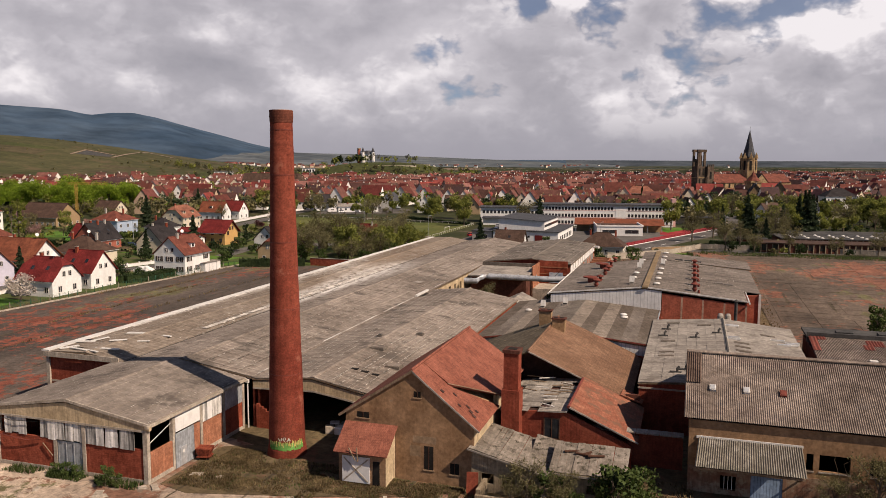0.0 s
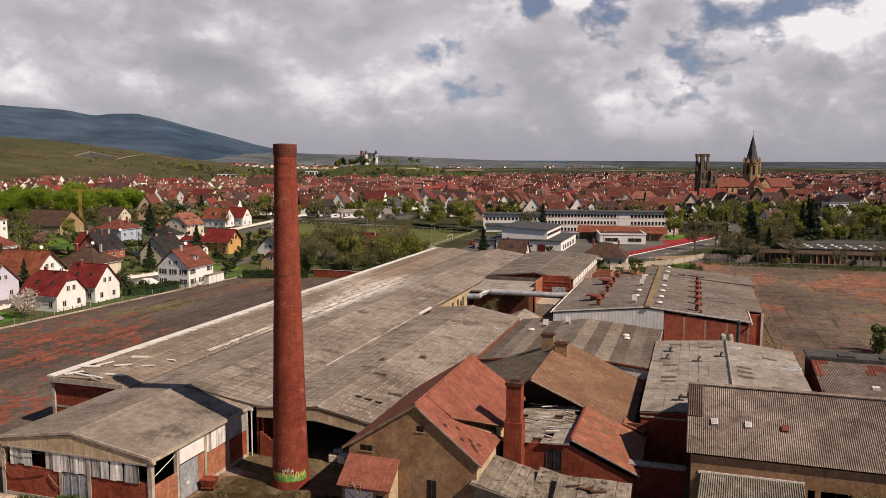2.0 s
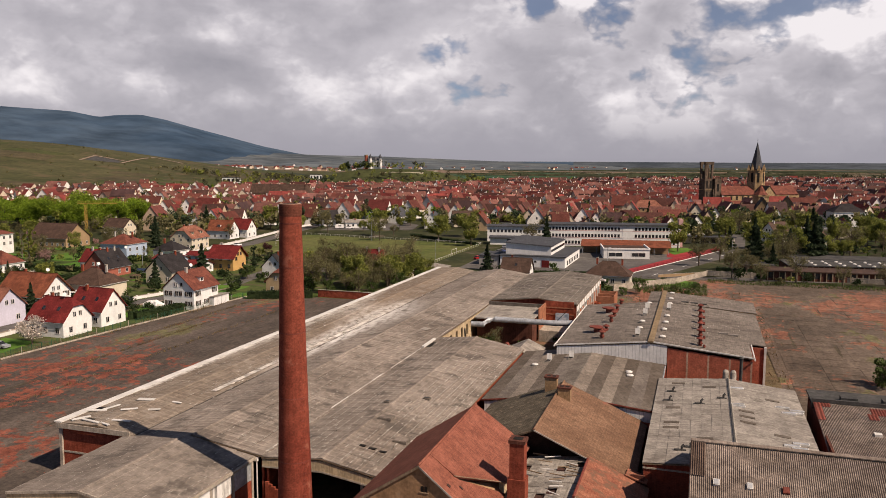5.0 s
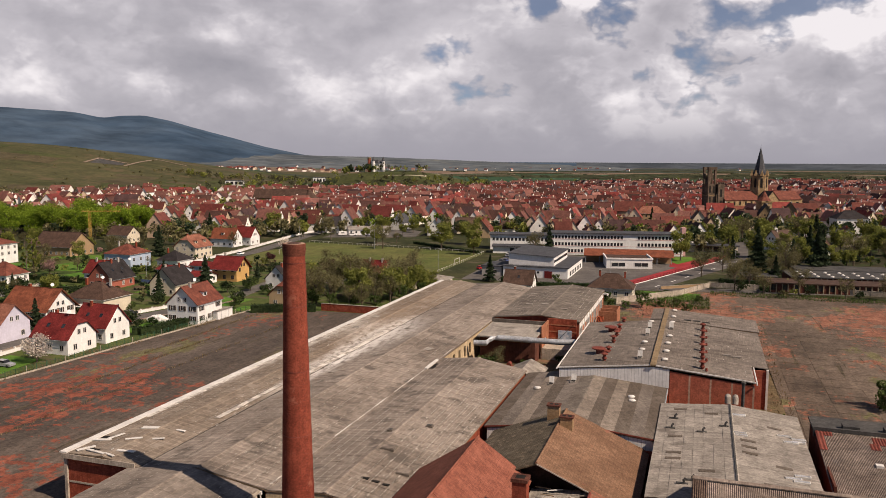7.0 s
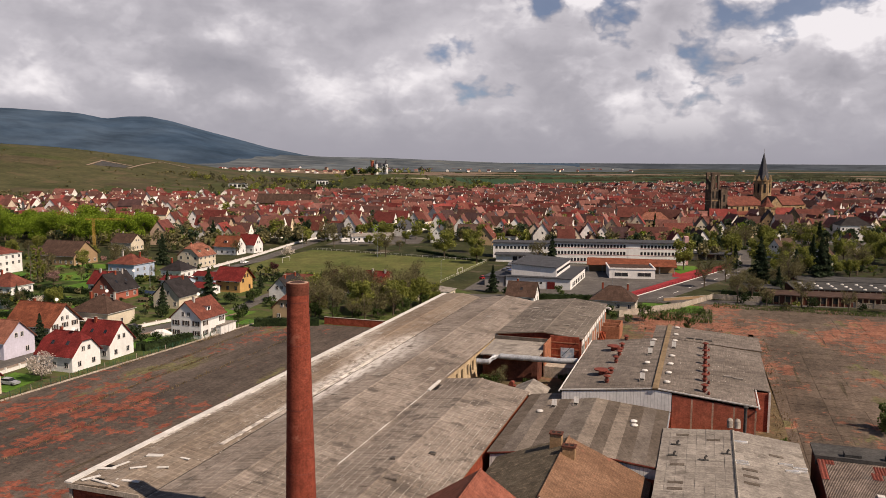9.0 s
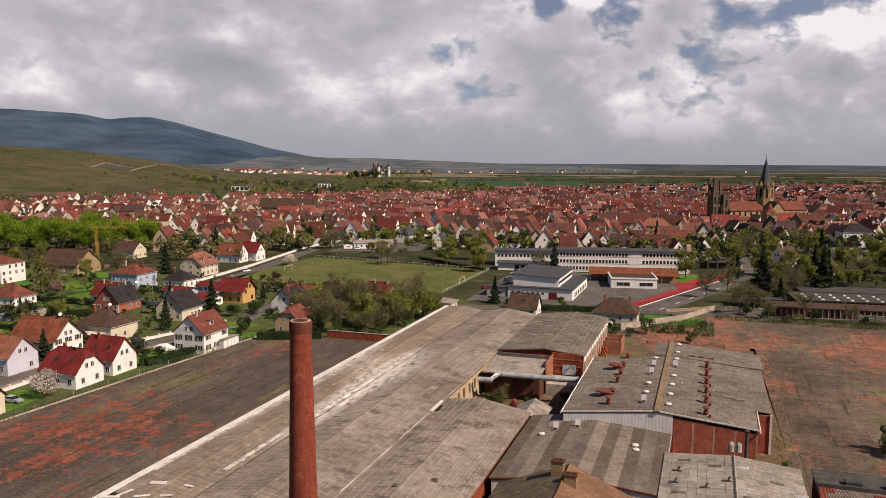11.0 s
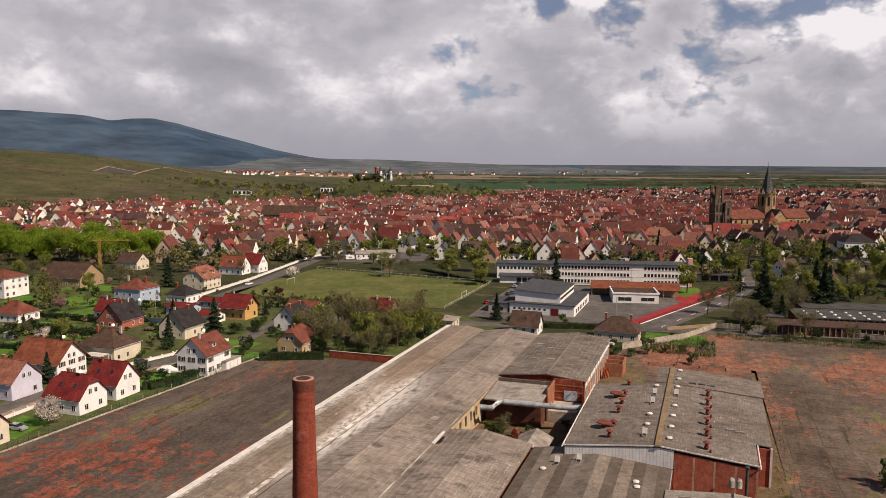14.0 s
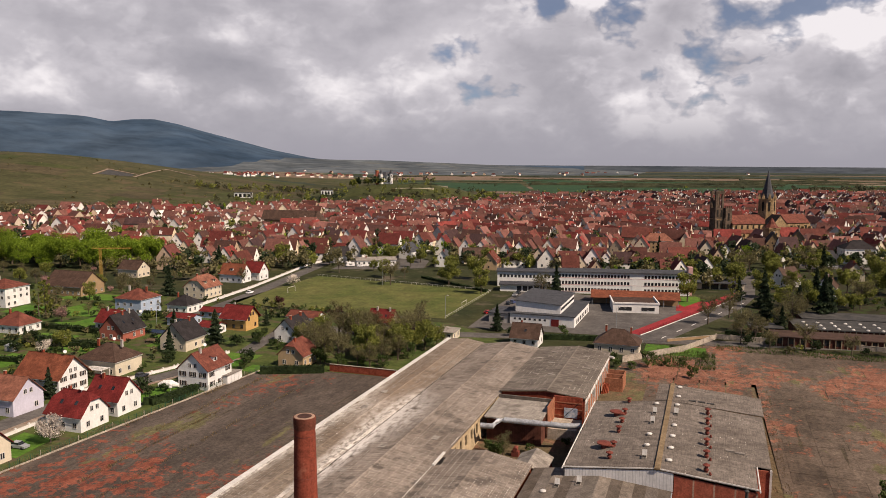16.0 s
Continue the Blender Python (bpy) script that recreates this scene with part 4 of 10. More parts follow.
    fine = tex(1.3, 9, 0.75, flat_vec)
    col = mix(1.0, col, ramp(fine, [(0.28, (0.4, 0.4, 0.4)), (0.72, (1.6, 1.6, 1.6))]), "MULTIPLY")
    col = mix(1.0, col, ramp(tex(0.4, 9, 0.72, long_vec), [(0.32, (0.6, 0.6, 0.6)), (0.68, (1.35, 1.35, 1.35))]), "MULTIPLY")
    col = mix(1.0, col, ramp(nodes.new("ShaderNodeObjectInfo").outputs["Random"], [(0.0, (0.84, 0.84, 0.84)), (1.0, (1.16, 1.16, 1.16))]), "MULTIPLY")
    link.new(col, bsdf.inputs["Base Color"])
    bp = nodes.new("ShaderNodeBump")
    bp.inputs["Strength"].default_value, bp.inputs["Distance"].default_value = 0.5, 0.06
    link.new(fine, bp.inputs["Height"])
    link.new(bp.outputs[0], bsdf.inputs["Normal"])
    M[name] = m


yard_material("yard_asphalt", (0.047, 0.038, 0.031), (0.108, 0.086, 0.07), (0.125, 0.036, 0.022), (0.22, 0.074, 0.045), 0.565, 0.4, 0.59, (1, 118.0, 62.0, 0.085))
yard_material("yard_slab", (0.062, 0.047, 0.034), (0.13, 0.1, 0.076), (0.15, 0.06, 0.036), (0.225, 0.106, 0.068), 0.55, 0.5, 0.57, (1, 246.0, 40.0, 0.08))
yard_material("yard_apron", (0.125, 0.092, 0.068), (0.36, 0.29, 0.225), (0.115, 0.058, 0.038), (0.18, 0.1, 0.068), 0.505, 0.9, 0.58)
yard_material("yard_weeds", (0.08, 0.062, 0.032), (0.128, 0.094, 0.053), (0.128, 0.068, 0.04), (0.16, 0.096, 0.06), 0.53, 0.8, 0.56)

flat("works_yard", [(-139, -20), (-79, -20), (-79, 212.5), (-109, 211), (-117, 207), (-128.2, 207), (-135.6, 125), (-138.5, 100)], 0.04, "yard_asphalt", "dark worn asphalt yard with red brick dust")
flat("works_yard", [(-78.9, 40), (80, 40), (80, 69), (-20, 69), (-34, 71), (-49, 76), (-66, 62), (-78.9, 62)], 0.04, "yard_apron", "broken pale concrete apron before the works")
flat("works_yard", [(-78.9, 62.1), (-66.1, 62.1), (-49, 76.1), (-34, 71.1), (-20, 69.1), (80, 69.1), (80, 130), (16, 132), (14, 240), (-78.9, 240)], 0.03, "yard_weeds", "weedy ground between the buildings")
right_yard = flat("works_yard", [(-27, 237), (13.5, 237), (16.1, 132.1), (80, 130.1), (80, 286), (3, 290), (-24, 262)], 0.03, "yard_slab", "red-brown dirt between the yard slabs")
grass_strip = flat("verge", [(-48.6, 62.5), (-45, 61.5), (-33, 64.5), (-24, 67.5), (-21, 70.6), (-31, 71.2), (-33, 74.5), (-39, 76.5), (-44, 75.5), (-48.8, 73)], 0.09, "yard_weeds", "weedy strip round the chimney's foot")


# ---- the abandoned works ----
def works_thing(name, label, category, u, v):
    th = thing(name, label, category, u, v)
    th["base"] = (u, v)
    return th


def sheet_parts(th, a, b, c, d, across, along, mat, name="roof_sheet", seed=1, jitter=0.03):
    """Single lapped sheets as parts that share one mesh."""
    rnd = random.Random(seed)
    a, b, c, d = map(Vector, (a, b, c, d))
    x, y = (b - a).normalized(), (d - a).normalized()
    n = x.cross(y).normalized()
    nu, nv = max(1, round((b - a).length / across)), max(1, round((d - a).length / along))
    w, h = (b - a).length / nu, (d - a).length / nv
    bm = hull(bmesh.new(), [(0.01, 0, -0.03), (w - 0.01, 0, -0.03), (w - 0.01, h + 0.05, -0.03), (0.01, h + 0.05, -0.03)], [(0.01, 0, 0.045), (w - 0.01, 0, 0.045), (w - 0.01, h + 0.05, 0.01), (0.01, h + 0.05, 0.01)])
    me = mesh_of(name, bm, mat)
    rot = Matrix((x, y, n)).transposed().to_4x4()
    for j in range(nv):
        for i in range(nu):
            ob = new(name, me)
            ob.parent = th
            ob.matrix_basis = Matrix.Translation(a + x * (i * w) + y * (j * h) + n * rnd.uniform(0, jitter)) @ rot @ Matrix.Rotation(rnd.gauss(0, 0.004), 4, "Z")


def nave_roof(th, a, b, r, s0, s1, zl, zr, zt, mat, seed, over=0.35, sheet=(1.1, 2.4), pieces=False, skip=0.0, jitter=0.03):
    part("roof_deck", slab([(a - over, s0 - over, zl - 0.12), (r, s0 - over, zt - 0.1), (r, s1 + over, zt - 0.1), (a - over, s1 + over, zl - 0.12)], 0.1), "wood", th)
    part("roof_deck", slab([(r, s0 - over, zt - 0.1), (b + over, s0 - over, zr - 0.12), (b + over, s1 + over, zr - 0.12), (r, s1 + over, zt - 0.1)], 0.1), "wood", th)
    left = ((a - over, s1 + over, zl), (a - over, s0 - over, zl), (r, s0 - over, zt), (r, s1 + over, zt))
    right = ((b + over, s0 - over, zr), (b + over, s1 + over, zr), (r, s1 + over, zt), (r, s0 - over, zt))
    for k, q in enumerate((left, right)):
        if pieces:
            sheet_parts(th, *q, *sheet, mat, seed=seed + k)
        else:
            part("roof_covering", sheets(*q, *sheet, seed=seed + k * 7, skip=skip, jitter=jitter), mat, th)["kind"] = "stuff"
    n = max(2, int((s1 - s0) / 6))
    for i in range(n):
        y0, y1 = s0 - over + i * (s1 - s0 + 2 * over) / n, s0 - over + (i + 1) * (s1 - s0 + 2 * over) / n
        if i < 60:
            part("ridge_tile", prism([(r - 0.3, zt - 0.03), (r, zt + 0.02), (r + 0.3, zt - 0.03), (r + 0.26, zt + 0.06), (r, zt + 0.13), (r - 0.26, zt + 0.06)], "y", y0, y1 + 0.02), mat, th)


def gable_nave(th, u0, u1, ur, v0, v1, zl, zr, zt, mat="fibre", seed=1, walls=("w", "e", "s", "n"), wmat="brick", **more):
    """A long low-pitched nave along v: walls, sheeted roof and ridge tiles."""
    bu, bv = th["base"]
    a, b, r, s0, s1 = u0 - bu, u1 - bu, ur - bu, v0 - bv, v1 - bv
    t = 0.3
    if "w" in walls:
        part("wall", box(a, a + t, s0 + t, s1 - t, 0, zl - 0.25), wmat, th)
    if "e" in walls:
        part("wall", box(b - t, b, s0 + t, s1 - t, 0, zr - 0.25), wmat, th)
    for key, y in (("s", s0), ("n", s1 - t)):
        if key in walls:
            part("wall", prism([(a, 0), (b, 0), (b, zr - 0.27), (r, zt - 0.27), (a, zl - 0.27)], "y", y, y + t), wmat, th)
    nave_roof(th, a, b, r, s0, s1, zl, zr, zt, mat, seed, **more)
    return th


def vent(label, mat, u, v, z, r=0.42, h=1.3, hat=True, name="roof_vent", group="roof vents"):
    th = thing(name, label, "roof vent", u, v, z, group=group)
    part("pipe", tube([(0, 0, -0.3), (0, 0, h)], r * 0.62, 12), mat, th)
    part("collar", tube([(0, 0, h * 0.3), (0, 0, h * 0.45)], r * 0.95, 12), mat, th)
    if hat:
        part("hat", tube([(0, 0, h), (0, 0, h + 0.12), (0, 0, h + 0.42)], [r * 1.35, r * 1.3, 0.05], 12), mat, th)
    return th


def roof_light(u, v, z, tilt=0.0, w=0.9, l=1.3, open_lid=False):
    th = thing("roof_light", "small white roof light with raised lid" if open_lid else "small white domed roof light", "skylight", u, v, z, turn=0, group="roof lights")
    part("kerb", box(-w / 2, w / 2, -l / 2, l / 2, -0.25, 0.22), "fibre_pale", th)
    if open_lid:
        part("lid", turn_mesh(box(-w / 2, w / 2, -0.05, 0.05, 0, 1.1), Matrix.Translation((0, l / 2, 0.2)) @ Matrix.Rotation(radians(-14), 4, "X")), "white_trim", th)
        # Dark plate paints the shade below the raised lid.
        part("opening", box(-w / 2 + 0.1, w / 2 - 0.1, -l / 2 + 0.1, l / 2 - 0.1, 0.2, 0.235), "dark", th)
    else:
        part("dome", tube([(0, 0, 0.22), (0, 0, 0.36), (0, 0, 0.45)], [0.6, 0.5, 0.15], 10), "white_trim", th)
    return th


def slope_z(u, ul, ur, ut, zl, zr, zt):
    return zl + (zt - zl) * (u - ul) / (ut - ul) if u < ut else zt + (zr - zt) * (u - ut) / (ur - ut)


# long hall
hall = works_thing("factory_hall", "long low factory hall with grey fibre-cement roofs", "factory", -67, 80)
gable_nave(hall, -67, -48.6, -58, 80, 237, 6.3, 6.2, 7.7, seed=11, walls=("n",), wmat="cream")
part("wall", box(18.1, 18.4, 0.3, 67, 0, 5.9), "brick", hall)
holes = [(y, y + 1.5, 2.4, 4.8) for y in (70.5, 74.5, 78.5, 82.5, 86.5)]
part("wall", turn_mesh(wall_holes(67, 156.7, 0, 5.9, 18.1, 18.4, holes), UP90), "cream", hall, "faded cream plaster wall with empty windows")
side = works_thing("factory_hall", "side aisle of the hall with white-edged grey roof and brick end", "factory", -78.5, 80)
gable_nave(side, -78.5, -67.4, -72.5, 80, 238, 7.0, 6.45, 7.3, "fibre_lichen", seed=12, walls=("w", "n"))
part("wall", box(0, 11.1, 0, 0.3, 0.5, 6.5), "brick", side)
part("plinth", box(-0.05, 11.1, -0.05, 0.35, 0, 0.5), "concrete", side)
part("fascia", box(-0.4, 11.2, -0.5, -0.36, 6.35, 7.0), "concrete", side)
part("post", box(-0.2, 0.25, -0.25, 0.2, 0, 6.6), "concrete", side)
part("string_course", box(0.3, 11.1, -0.06, -0.003, 3.0, 3.25), "concrete", side)
part("eave_edge", box(-0.75, 0.45, -0.4, 158.4, 7.03, 7.2), "white_trim", side, "white-painted eave strip")
for i, (u, v, ang, ln, w) in enumerate([(-77.1, 84.8, 20, 2.8, 0.5), (-74.3, 80.7, -10, 3.2, 0.45), (-71.3, 82.3, 5, 3.4, 0.5), (-72.8, 86.2, 35, 2.2, 0.4), (-73.6, 90.7, 15, 2.4, 0.9), (-71.9, 80.4, -15, 1.8, 0.4), (-76.6, 81.5, 60, 2.4, 0.5), (-70.2, 88, 25, 1.6, 0.4), (-69.5, 92, -5, 1.5, 0.4), (-76, 86.5, 75, 2.6, 0.4)]):
    th = thing("loose_board", "white broken board lying on the roof", "board", u, v, slope_z(u, -78.9, -67, -72.5, 7.0, 6.45, 7.3) + 0.16, ang, "loose boards on the roof")
    part("board", box(-ln / 2, ln / 2, -w / 2, w / 2, -0.05, 0.05), "white_trim", th)
# Each hole is a thin dark plate, its shade in the colour.
for i, (u, v, w, l) in enumerate([(-75.2, 81.2, 1.6, 0.9), (-76.9, 85.8, 1.5, 0.7)]):
    th = thing("roof_hole", "dark ragged hole in the roof edge", "hole", u, v, slope_z(u, -78.9, -67, -72.5, 7.0, 6.45, 7.3) + 0.14)
    part("opening", box(-w / 2, w / 2, -l / 2, l / 2, -0.02, 0.02), "dark", th)
for i in range(5):
    for j, (u0, w) in enumerate([(-77.6, 0.5), (-68.3, 0.9)]):
        v0 = 95 + i * 13 + j * 4
        th = thing("chalky_strip", "chalky white run-off strip on the roof", "strip", u0, v0, slope_z(u0, -78.9, -67, -72.5, 7.0, 6.45, 7.3) + 0.1, group="white strips on the roof")
        part("strip", box(-w / 2, w / 2, 0, 12.6, -0.02, 0.02), "chalk", th)
for u, v in [(-75, 176), (-74.5, 163), (-76.8, 150), (-77, 137), (-55, 205), (-63, 128), (-52.5, 150), (-60.5, 141)]:
    zz = slope_z(u, -78.9, -67, -72.5, 7.0, 6.45, 7.3) if u < -67 else slope_z(u, -67.3, -48.3, -58, 6.3, 6.2, 7.7)
    th = thing("roof_patch", "pale replaced sheet on the old roof", "roof patch", u, v, zz + 0.1, group="roof patches")
    part("sheet", turn_mesh(box(-0.7, 0.7, -1.1, 1.1, -0.03, 0.03), Matrix.Rotation(radians(-4 if u < -58 and u > -67 else 4), 4, "Y")), "fibre_pale", th)

# gutters and white edge strips between the naves
rnd = random.Random(12)
for u0, z0, va, vb, mat_ in ((-67.2, 6.42, 80.5, 237, "felt"), (-48.4, 6.12, 80.5, 146, "felt")):
    th = thing("valley_gutter", "dark leaky valley gutter between two roofs", "gutter", u0, va, z0 - 0.15)
    part("channel", box(-0.28, 0.28, 0, vb - va, 0, 0.16), mat_, th)
v0 = 81.0
k = 0
while v0 < 150:
    ln = rnd.uniform(3, 7)
    if k % 5 != 3:
        th = thing("edge_board", "weathered white edge board along the valley", "board", -48.62, v0, 6.22, rnd.gauss(0, 0.4), "edge boards")
        part("board", box(-0.09, 0.09, 0, ln - 0.05, 0, 0.1), "white_trim" if k % 3 == 1 else "chalk", th)
    v0 += ln
    k += 1
th = thing("edge_board", "thick white beam by the broken valley", "board", -48.4, 137, 6.3, 1)
part("board", box(-0.25, 0.25, 0, 7, 0, 0.3), "white_trim", th)
# Another dark plate, painted for the shade in a hole.
th = thing("roof_hole", "dark ragged hole in the valley", "hole", -47.9, 140, 6.2)
part("opening", box(-0.2, 1.4, -2, 2, 0.0, 0.04), "dark", th)

# front shed
front = works_thing("factory_shed", "front shed of brick with streaked sheets and a grey gate", "factory", -66.4, 62)
nave_roof(front, -1.8, 16.9, 7.4, 0, 17.4, 6.3, 6.1, 7.7, "fibre", 31, pieces=True, over=0.14)
part("wall", box(-1.8, -1.5, 0.3, 17.4, 0, 6.0), "brick", front)
W1 = 16.9
for x0, x1, z1 in ((-1.35, 5.55, 3.45), (9.55, 16.35, 3.5)):
    part("brick_panel", box(x0, x1, 0.05, 0.3, 0.45, z1), "brick", front)
    part("plinth", box(x0, x1, 0.0, 0.34, 0, 0.45), "concrete", front)
for x in (-1.8, 5.6, 9.15, 16.4):
    part("post", box(x, x + 0.4 + (0.1 if x > 16 else 0), -0.05, 0.4, 0, 5.6), "concrete", front)
part("gate", box(6.0, 9.15, 0.06, 0.16, 0.05, 3.3), "steel", front, "grey sheet-metal gate")
for i in range(4):
    part("gate_rib", box(6.1 + i * 0.95, 6.2 + i * 0.95, 0.0, 0.06, 0.1, 3.25), "steel", front)
rnd = random.Random(4)
x = -0.6
while x < 15.3:
    w = rnd.uniform(0.8, 1.1)
    if not 1.9 < x < 3.6:
        lo = (3.55 if x < 3 else 3.4) + rnd.uniform(-0.1, 0.08)
        part("cladding_sheet", turn_mesh(box(0, w - 0.03, 0, 0.06, lo, 5.3), Matrix.Translation((x, rnd.uniform(-0.1, 0.02), 0)) @ Matrix.Rotation(rnd.gauss(0, 0.012), 4, "Y")), "sheet_dirty", front)
    x += w
part("bent_bracket", tube([(-1.2, -0.15, 3.3), (0.6, -0.4, 3.25), (2.2, -0.25, 3.05), (4.2, -0.15, 3.3)], 0.05, 5), "rust", front, "bent rusty bracket under the open bay")
part("bent_bracket", tube([(4.3, -0.1, 2.9), (5.5, -0.12, 1.7)], 0.05, 5), "wood", front)
part("ledge", box(-1.5, 16.5, -0.14, 0.3, 5.3, 5.5), "concrete", front)
part("gable_fascia", prism([(-2.1, 5.5), (17.25, 5.5), (17.25, 5.85), (7.4, 7.4), (-2.1, 6.05)], "y", -0.1, 0.25), "cream", front, "stained cream gable band")
part("verge_trim", slab([(-2.1, -0.24, 6.38), (7.4, -0.24, 7.81), (7.4, -0.11, 7.81), (-2.1, -0.11, 6.38)], 0.28), "concrete", front)
part("verge_trim", slab([(7.4, -0.24, 7.81), (17.2, -0.24, 6.2), (17.2, -0.11, 6.2), (7.4, -0.11, 7.81)], 0.28), "concrete", front)
part("wires", tube([(-1.4, -0.2, 5.2), (0.4, -0.22, 4.9), (3.8, -0.22, 5.1)], 0.03, 5), "dark", front)
E_ = 16.9
# The last bay wears darker brick, its shadow put into the colour.
for y0, y1, z1 in ((0.5, 3.9, 3.1), (7.6, 8.6, 3.6), (9.1, 12.9, 3.3), (13.4, 17.3, 3.3)):
    part("brick_panel", box(E_ - 0.3, E_ - 0.05, y0, y1, 0.45, z1), "brick_light" if y0 < 13 else "brick", front)
    part("plinth", box(E_ - 0.35, E_, y0, y1, 0, 0.45), "concrete", front)
for y in (3.9, 8.65, 12.95, 17.0):
    part("post", box(E_ - 0.38, E_ + 0.03, y, y + 0.4, 0, 5.75), "concrete", front)
part("sliding_gate", box(E_ + 0.04, E_ + 0.14, 4.2, 7.3, 0.1, 3.75), "steel", front, "grey sliding gate with wicket door")
part("wicket_door", box(E_ + 0.141, E_ + 0.19, 4.9, 5.9, 0.15, 2.1), "galv", front)
part("notice", box(E_ + 0.191, E_ + 0.205, 5.25, 5.6, 1.45, 1.75), "white_wall", front, "small white notice")
part("white_panel", box(E_ - 0.12, E_ + 0.0, 4.4, 8.6, 3.85, 5.6), "white_wall", front, "white board panel")
for i in range(4):
    part("cladding_sheet", box(E_ - 0.1, E_ - 0.04, 9.1 + i * 0.95, 10.0 + i * 0.95, 3.4, 5.6), "sheet_dirty" if i != 1 else "white_wall", front)
part("cladding_sheet", box(E_ - 0.1, E_ - 0.04, 13.4, 17.2, 3.35, 5.7), "galv", front)
part("eave_board", box(E_ + 0.02, E_ + 0.34, -0.3, 17.6, 5.75, 6.05), "concrete", front)
part("tie_rod", tube([(E_ - 0.2, 0.6, 4.0), (E_ - 0.2, 3.9, 5.0)], 0.035, 6), "white_trim", front)
pipe_d = thing("drainpipe", "white cast-iron drainpipe at the corner", "pipe", -49.2, 79.7)
part("pipe", tube([(0, 0, 0), (0, 0, 5.6), (0.3, 0.3, 6.1)], 0.09, 8), "white_trim", pipe_d)
part("hopper", box(-0.2, 0.2, -0.2, 0.2, 5.5, 5.9), "white_trim", pipe_d)
M["rust_orange"] = material("rusty_orange_metal", (0.128, 0.03, 0.018), (0.24, 0.06, 0.032), rough=0.8, grain=6.0, broad=1.5, streak=0.4)
skip = thing("mobile_hopper", "rusty orange-red metal hopper by the gate", "hopper", -48.3, 69.6, 0.06, 12)
part("tub", hull(bmesh.new(), [(-0.55, -0.5, 0.45), (0.55, -0.5, 0.45), (0.55, 0.5, 0.45), (-0.55, 0.5, 0.45)], [(-0.8, -0.7, 1.25), (0.8, -0.7, 1.25), (0.8, 0.7, 1.25), (-0.8, 0.7, 1.25)]), "rust_orange", skip)
part("frame", box(-0.7, 0.7, -0.6, 0.6, 0.28, 0.42), "rust_orange", skip)
for wx in (-0.5, 0.5):
    for wy in (-0.5, 0.5):
        part("wheel", tube([(wx, wy - 0.06, 0.15), (wx, wy + 0.06, 0.15)], 0.15, 10), "dark", skip)
part("handle", tube([(0.8, -0.5, 1.0), (1.2, -0.5, 1.4), (1.2, 0.5, 1.4), (0.8, 0.5, 1.0)], 0.04, 6), "rust_orange", skip)

# nave with the open front
nave = works_thing("factory_hall", "grey-roofed brick nave open at its front", "factory", -48.2, 80)
gable_nave(nave, -48.2, -31.5, -40.7, 80, 146.5, 6.1, 5.1, 6.85, seed=14, walls=("w", "e", "n"))
part("gable_fascia", prism([(-0.3, 5.0), (7.5, 5.3), (16.9, 3.9), (16.9, 4.75), (7.5, 6.5), (-0.3, 5.75)], "y", -0.25, 0.05), "cream", nave, "stained cream gable band")
part("lintel", prism([(-0.3, 4.8), (7.5, 5.1), (16.9, 3.7), (16.9, 3.9), (7.5, 5.3), (-0.3, 5.0)], "y", -0.3, 0.0), "concrete", nave)
for i in range(8):
    part("broken_wall", box(-0.1 + i * 0.42, 0.32 + i * 0.42, 0.0, 0.28, 0, 2.9 - i * 0.27), "brick", nave, "stepped broken brick wall")
for x in (3.6, 12.2):
    part("post", box(x, x + 0.35, 0.3, 0.65, 0, 5.0), "concrete", nave)
# Dark strips on the roof paint the shade in three slots.
for i in range(3):
    part("roof_slot", box(9.2 + i * 1.35, 10.4 + i * 1.35, 5.75, 6.25, slope_z(9.8 + i * 1.35, -0.3, 17, 7.5, 6.1, 5.1, 6.85) + 0.03, slope_z(9.8 + i * 1.35, -0.3, 17, 7.5, 6.1, 5.1, 6.85) + 0.12), "dark", nave, "narrow dark slot in the roof")
for x, y, w, l in [(11, 27, 1.0, 0.8), (9, 16, 2.0, 1.6), (13.3, 10.5, 1.9, 1.6), (6.8, 22, 0.7, 0.7)]:
    th = thing("roof_hatch", "weathered roof hatch on grey sheets", "hatch", -48.2 + x, 80 + y, slope_z(x, -0.3, 17, 7.5, 6.1, 5.1, 6.85) + 0.08, group="roof hatches")
    part("kerb", box(-w / 2, w / 2, -l / 2, l / 2, -0.1, 0.22), "fibre_brown", th)
    part("lid", box(-w / 2 + 0.12, w / 2 - 0.12, -l / 2 + 0.12, l / 2 - 0.12, 0.22, 0.28), "felt" if w < 1.5 else "fibre", th)
rnd = random.Random(8)
for i in range(9):
    th = thing("rubble_sack", "pale bulk bag of rubble in the open hall", "sack", -39.2 + (i % 5) * 1.25, 81.0 + (i // 5) * 1.3, 0.06, rnd.uniform(0, 90), "rubble sacks")
    bm = box(-0.55, 0.55, -0.5, 0.5, 0, 0.9)
    bmesh.ops.bevel(bm, geom=bm.edges[:], offset=0.07, segments=1, affect="EDGES")
    part("sack", bm, "white_wall" if i % 2 else "concrete", th)

# rear nave, annex and courtyard
rear = works_thing("factory_hall", "rear nave with weathered grey roof and pale ribbed side wall", "factory", -48.2, 188)
gable_nave(rear, -48.2, -27.4, -36.8, 188, 237, 6.8, 6.9, 8.0, "fibre_brown", seed=15, walls=("n", "s"))
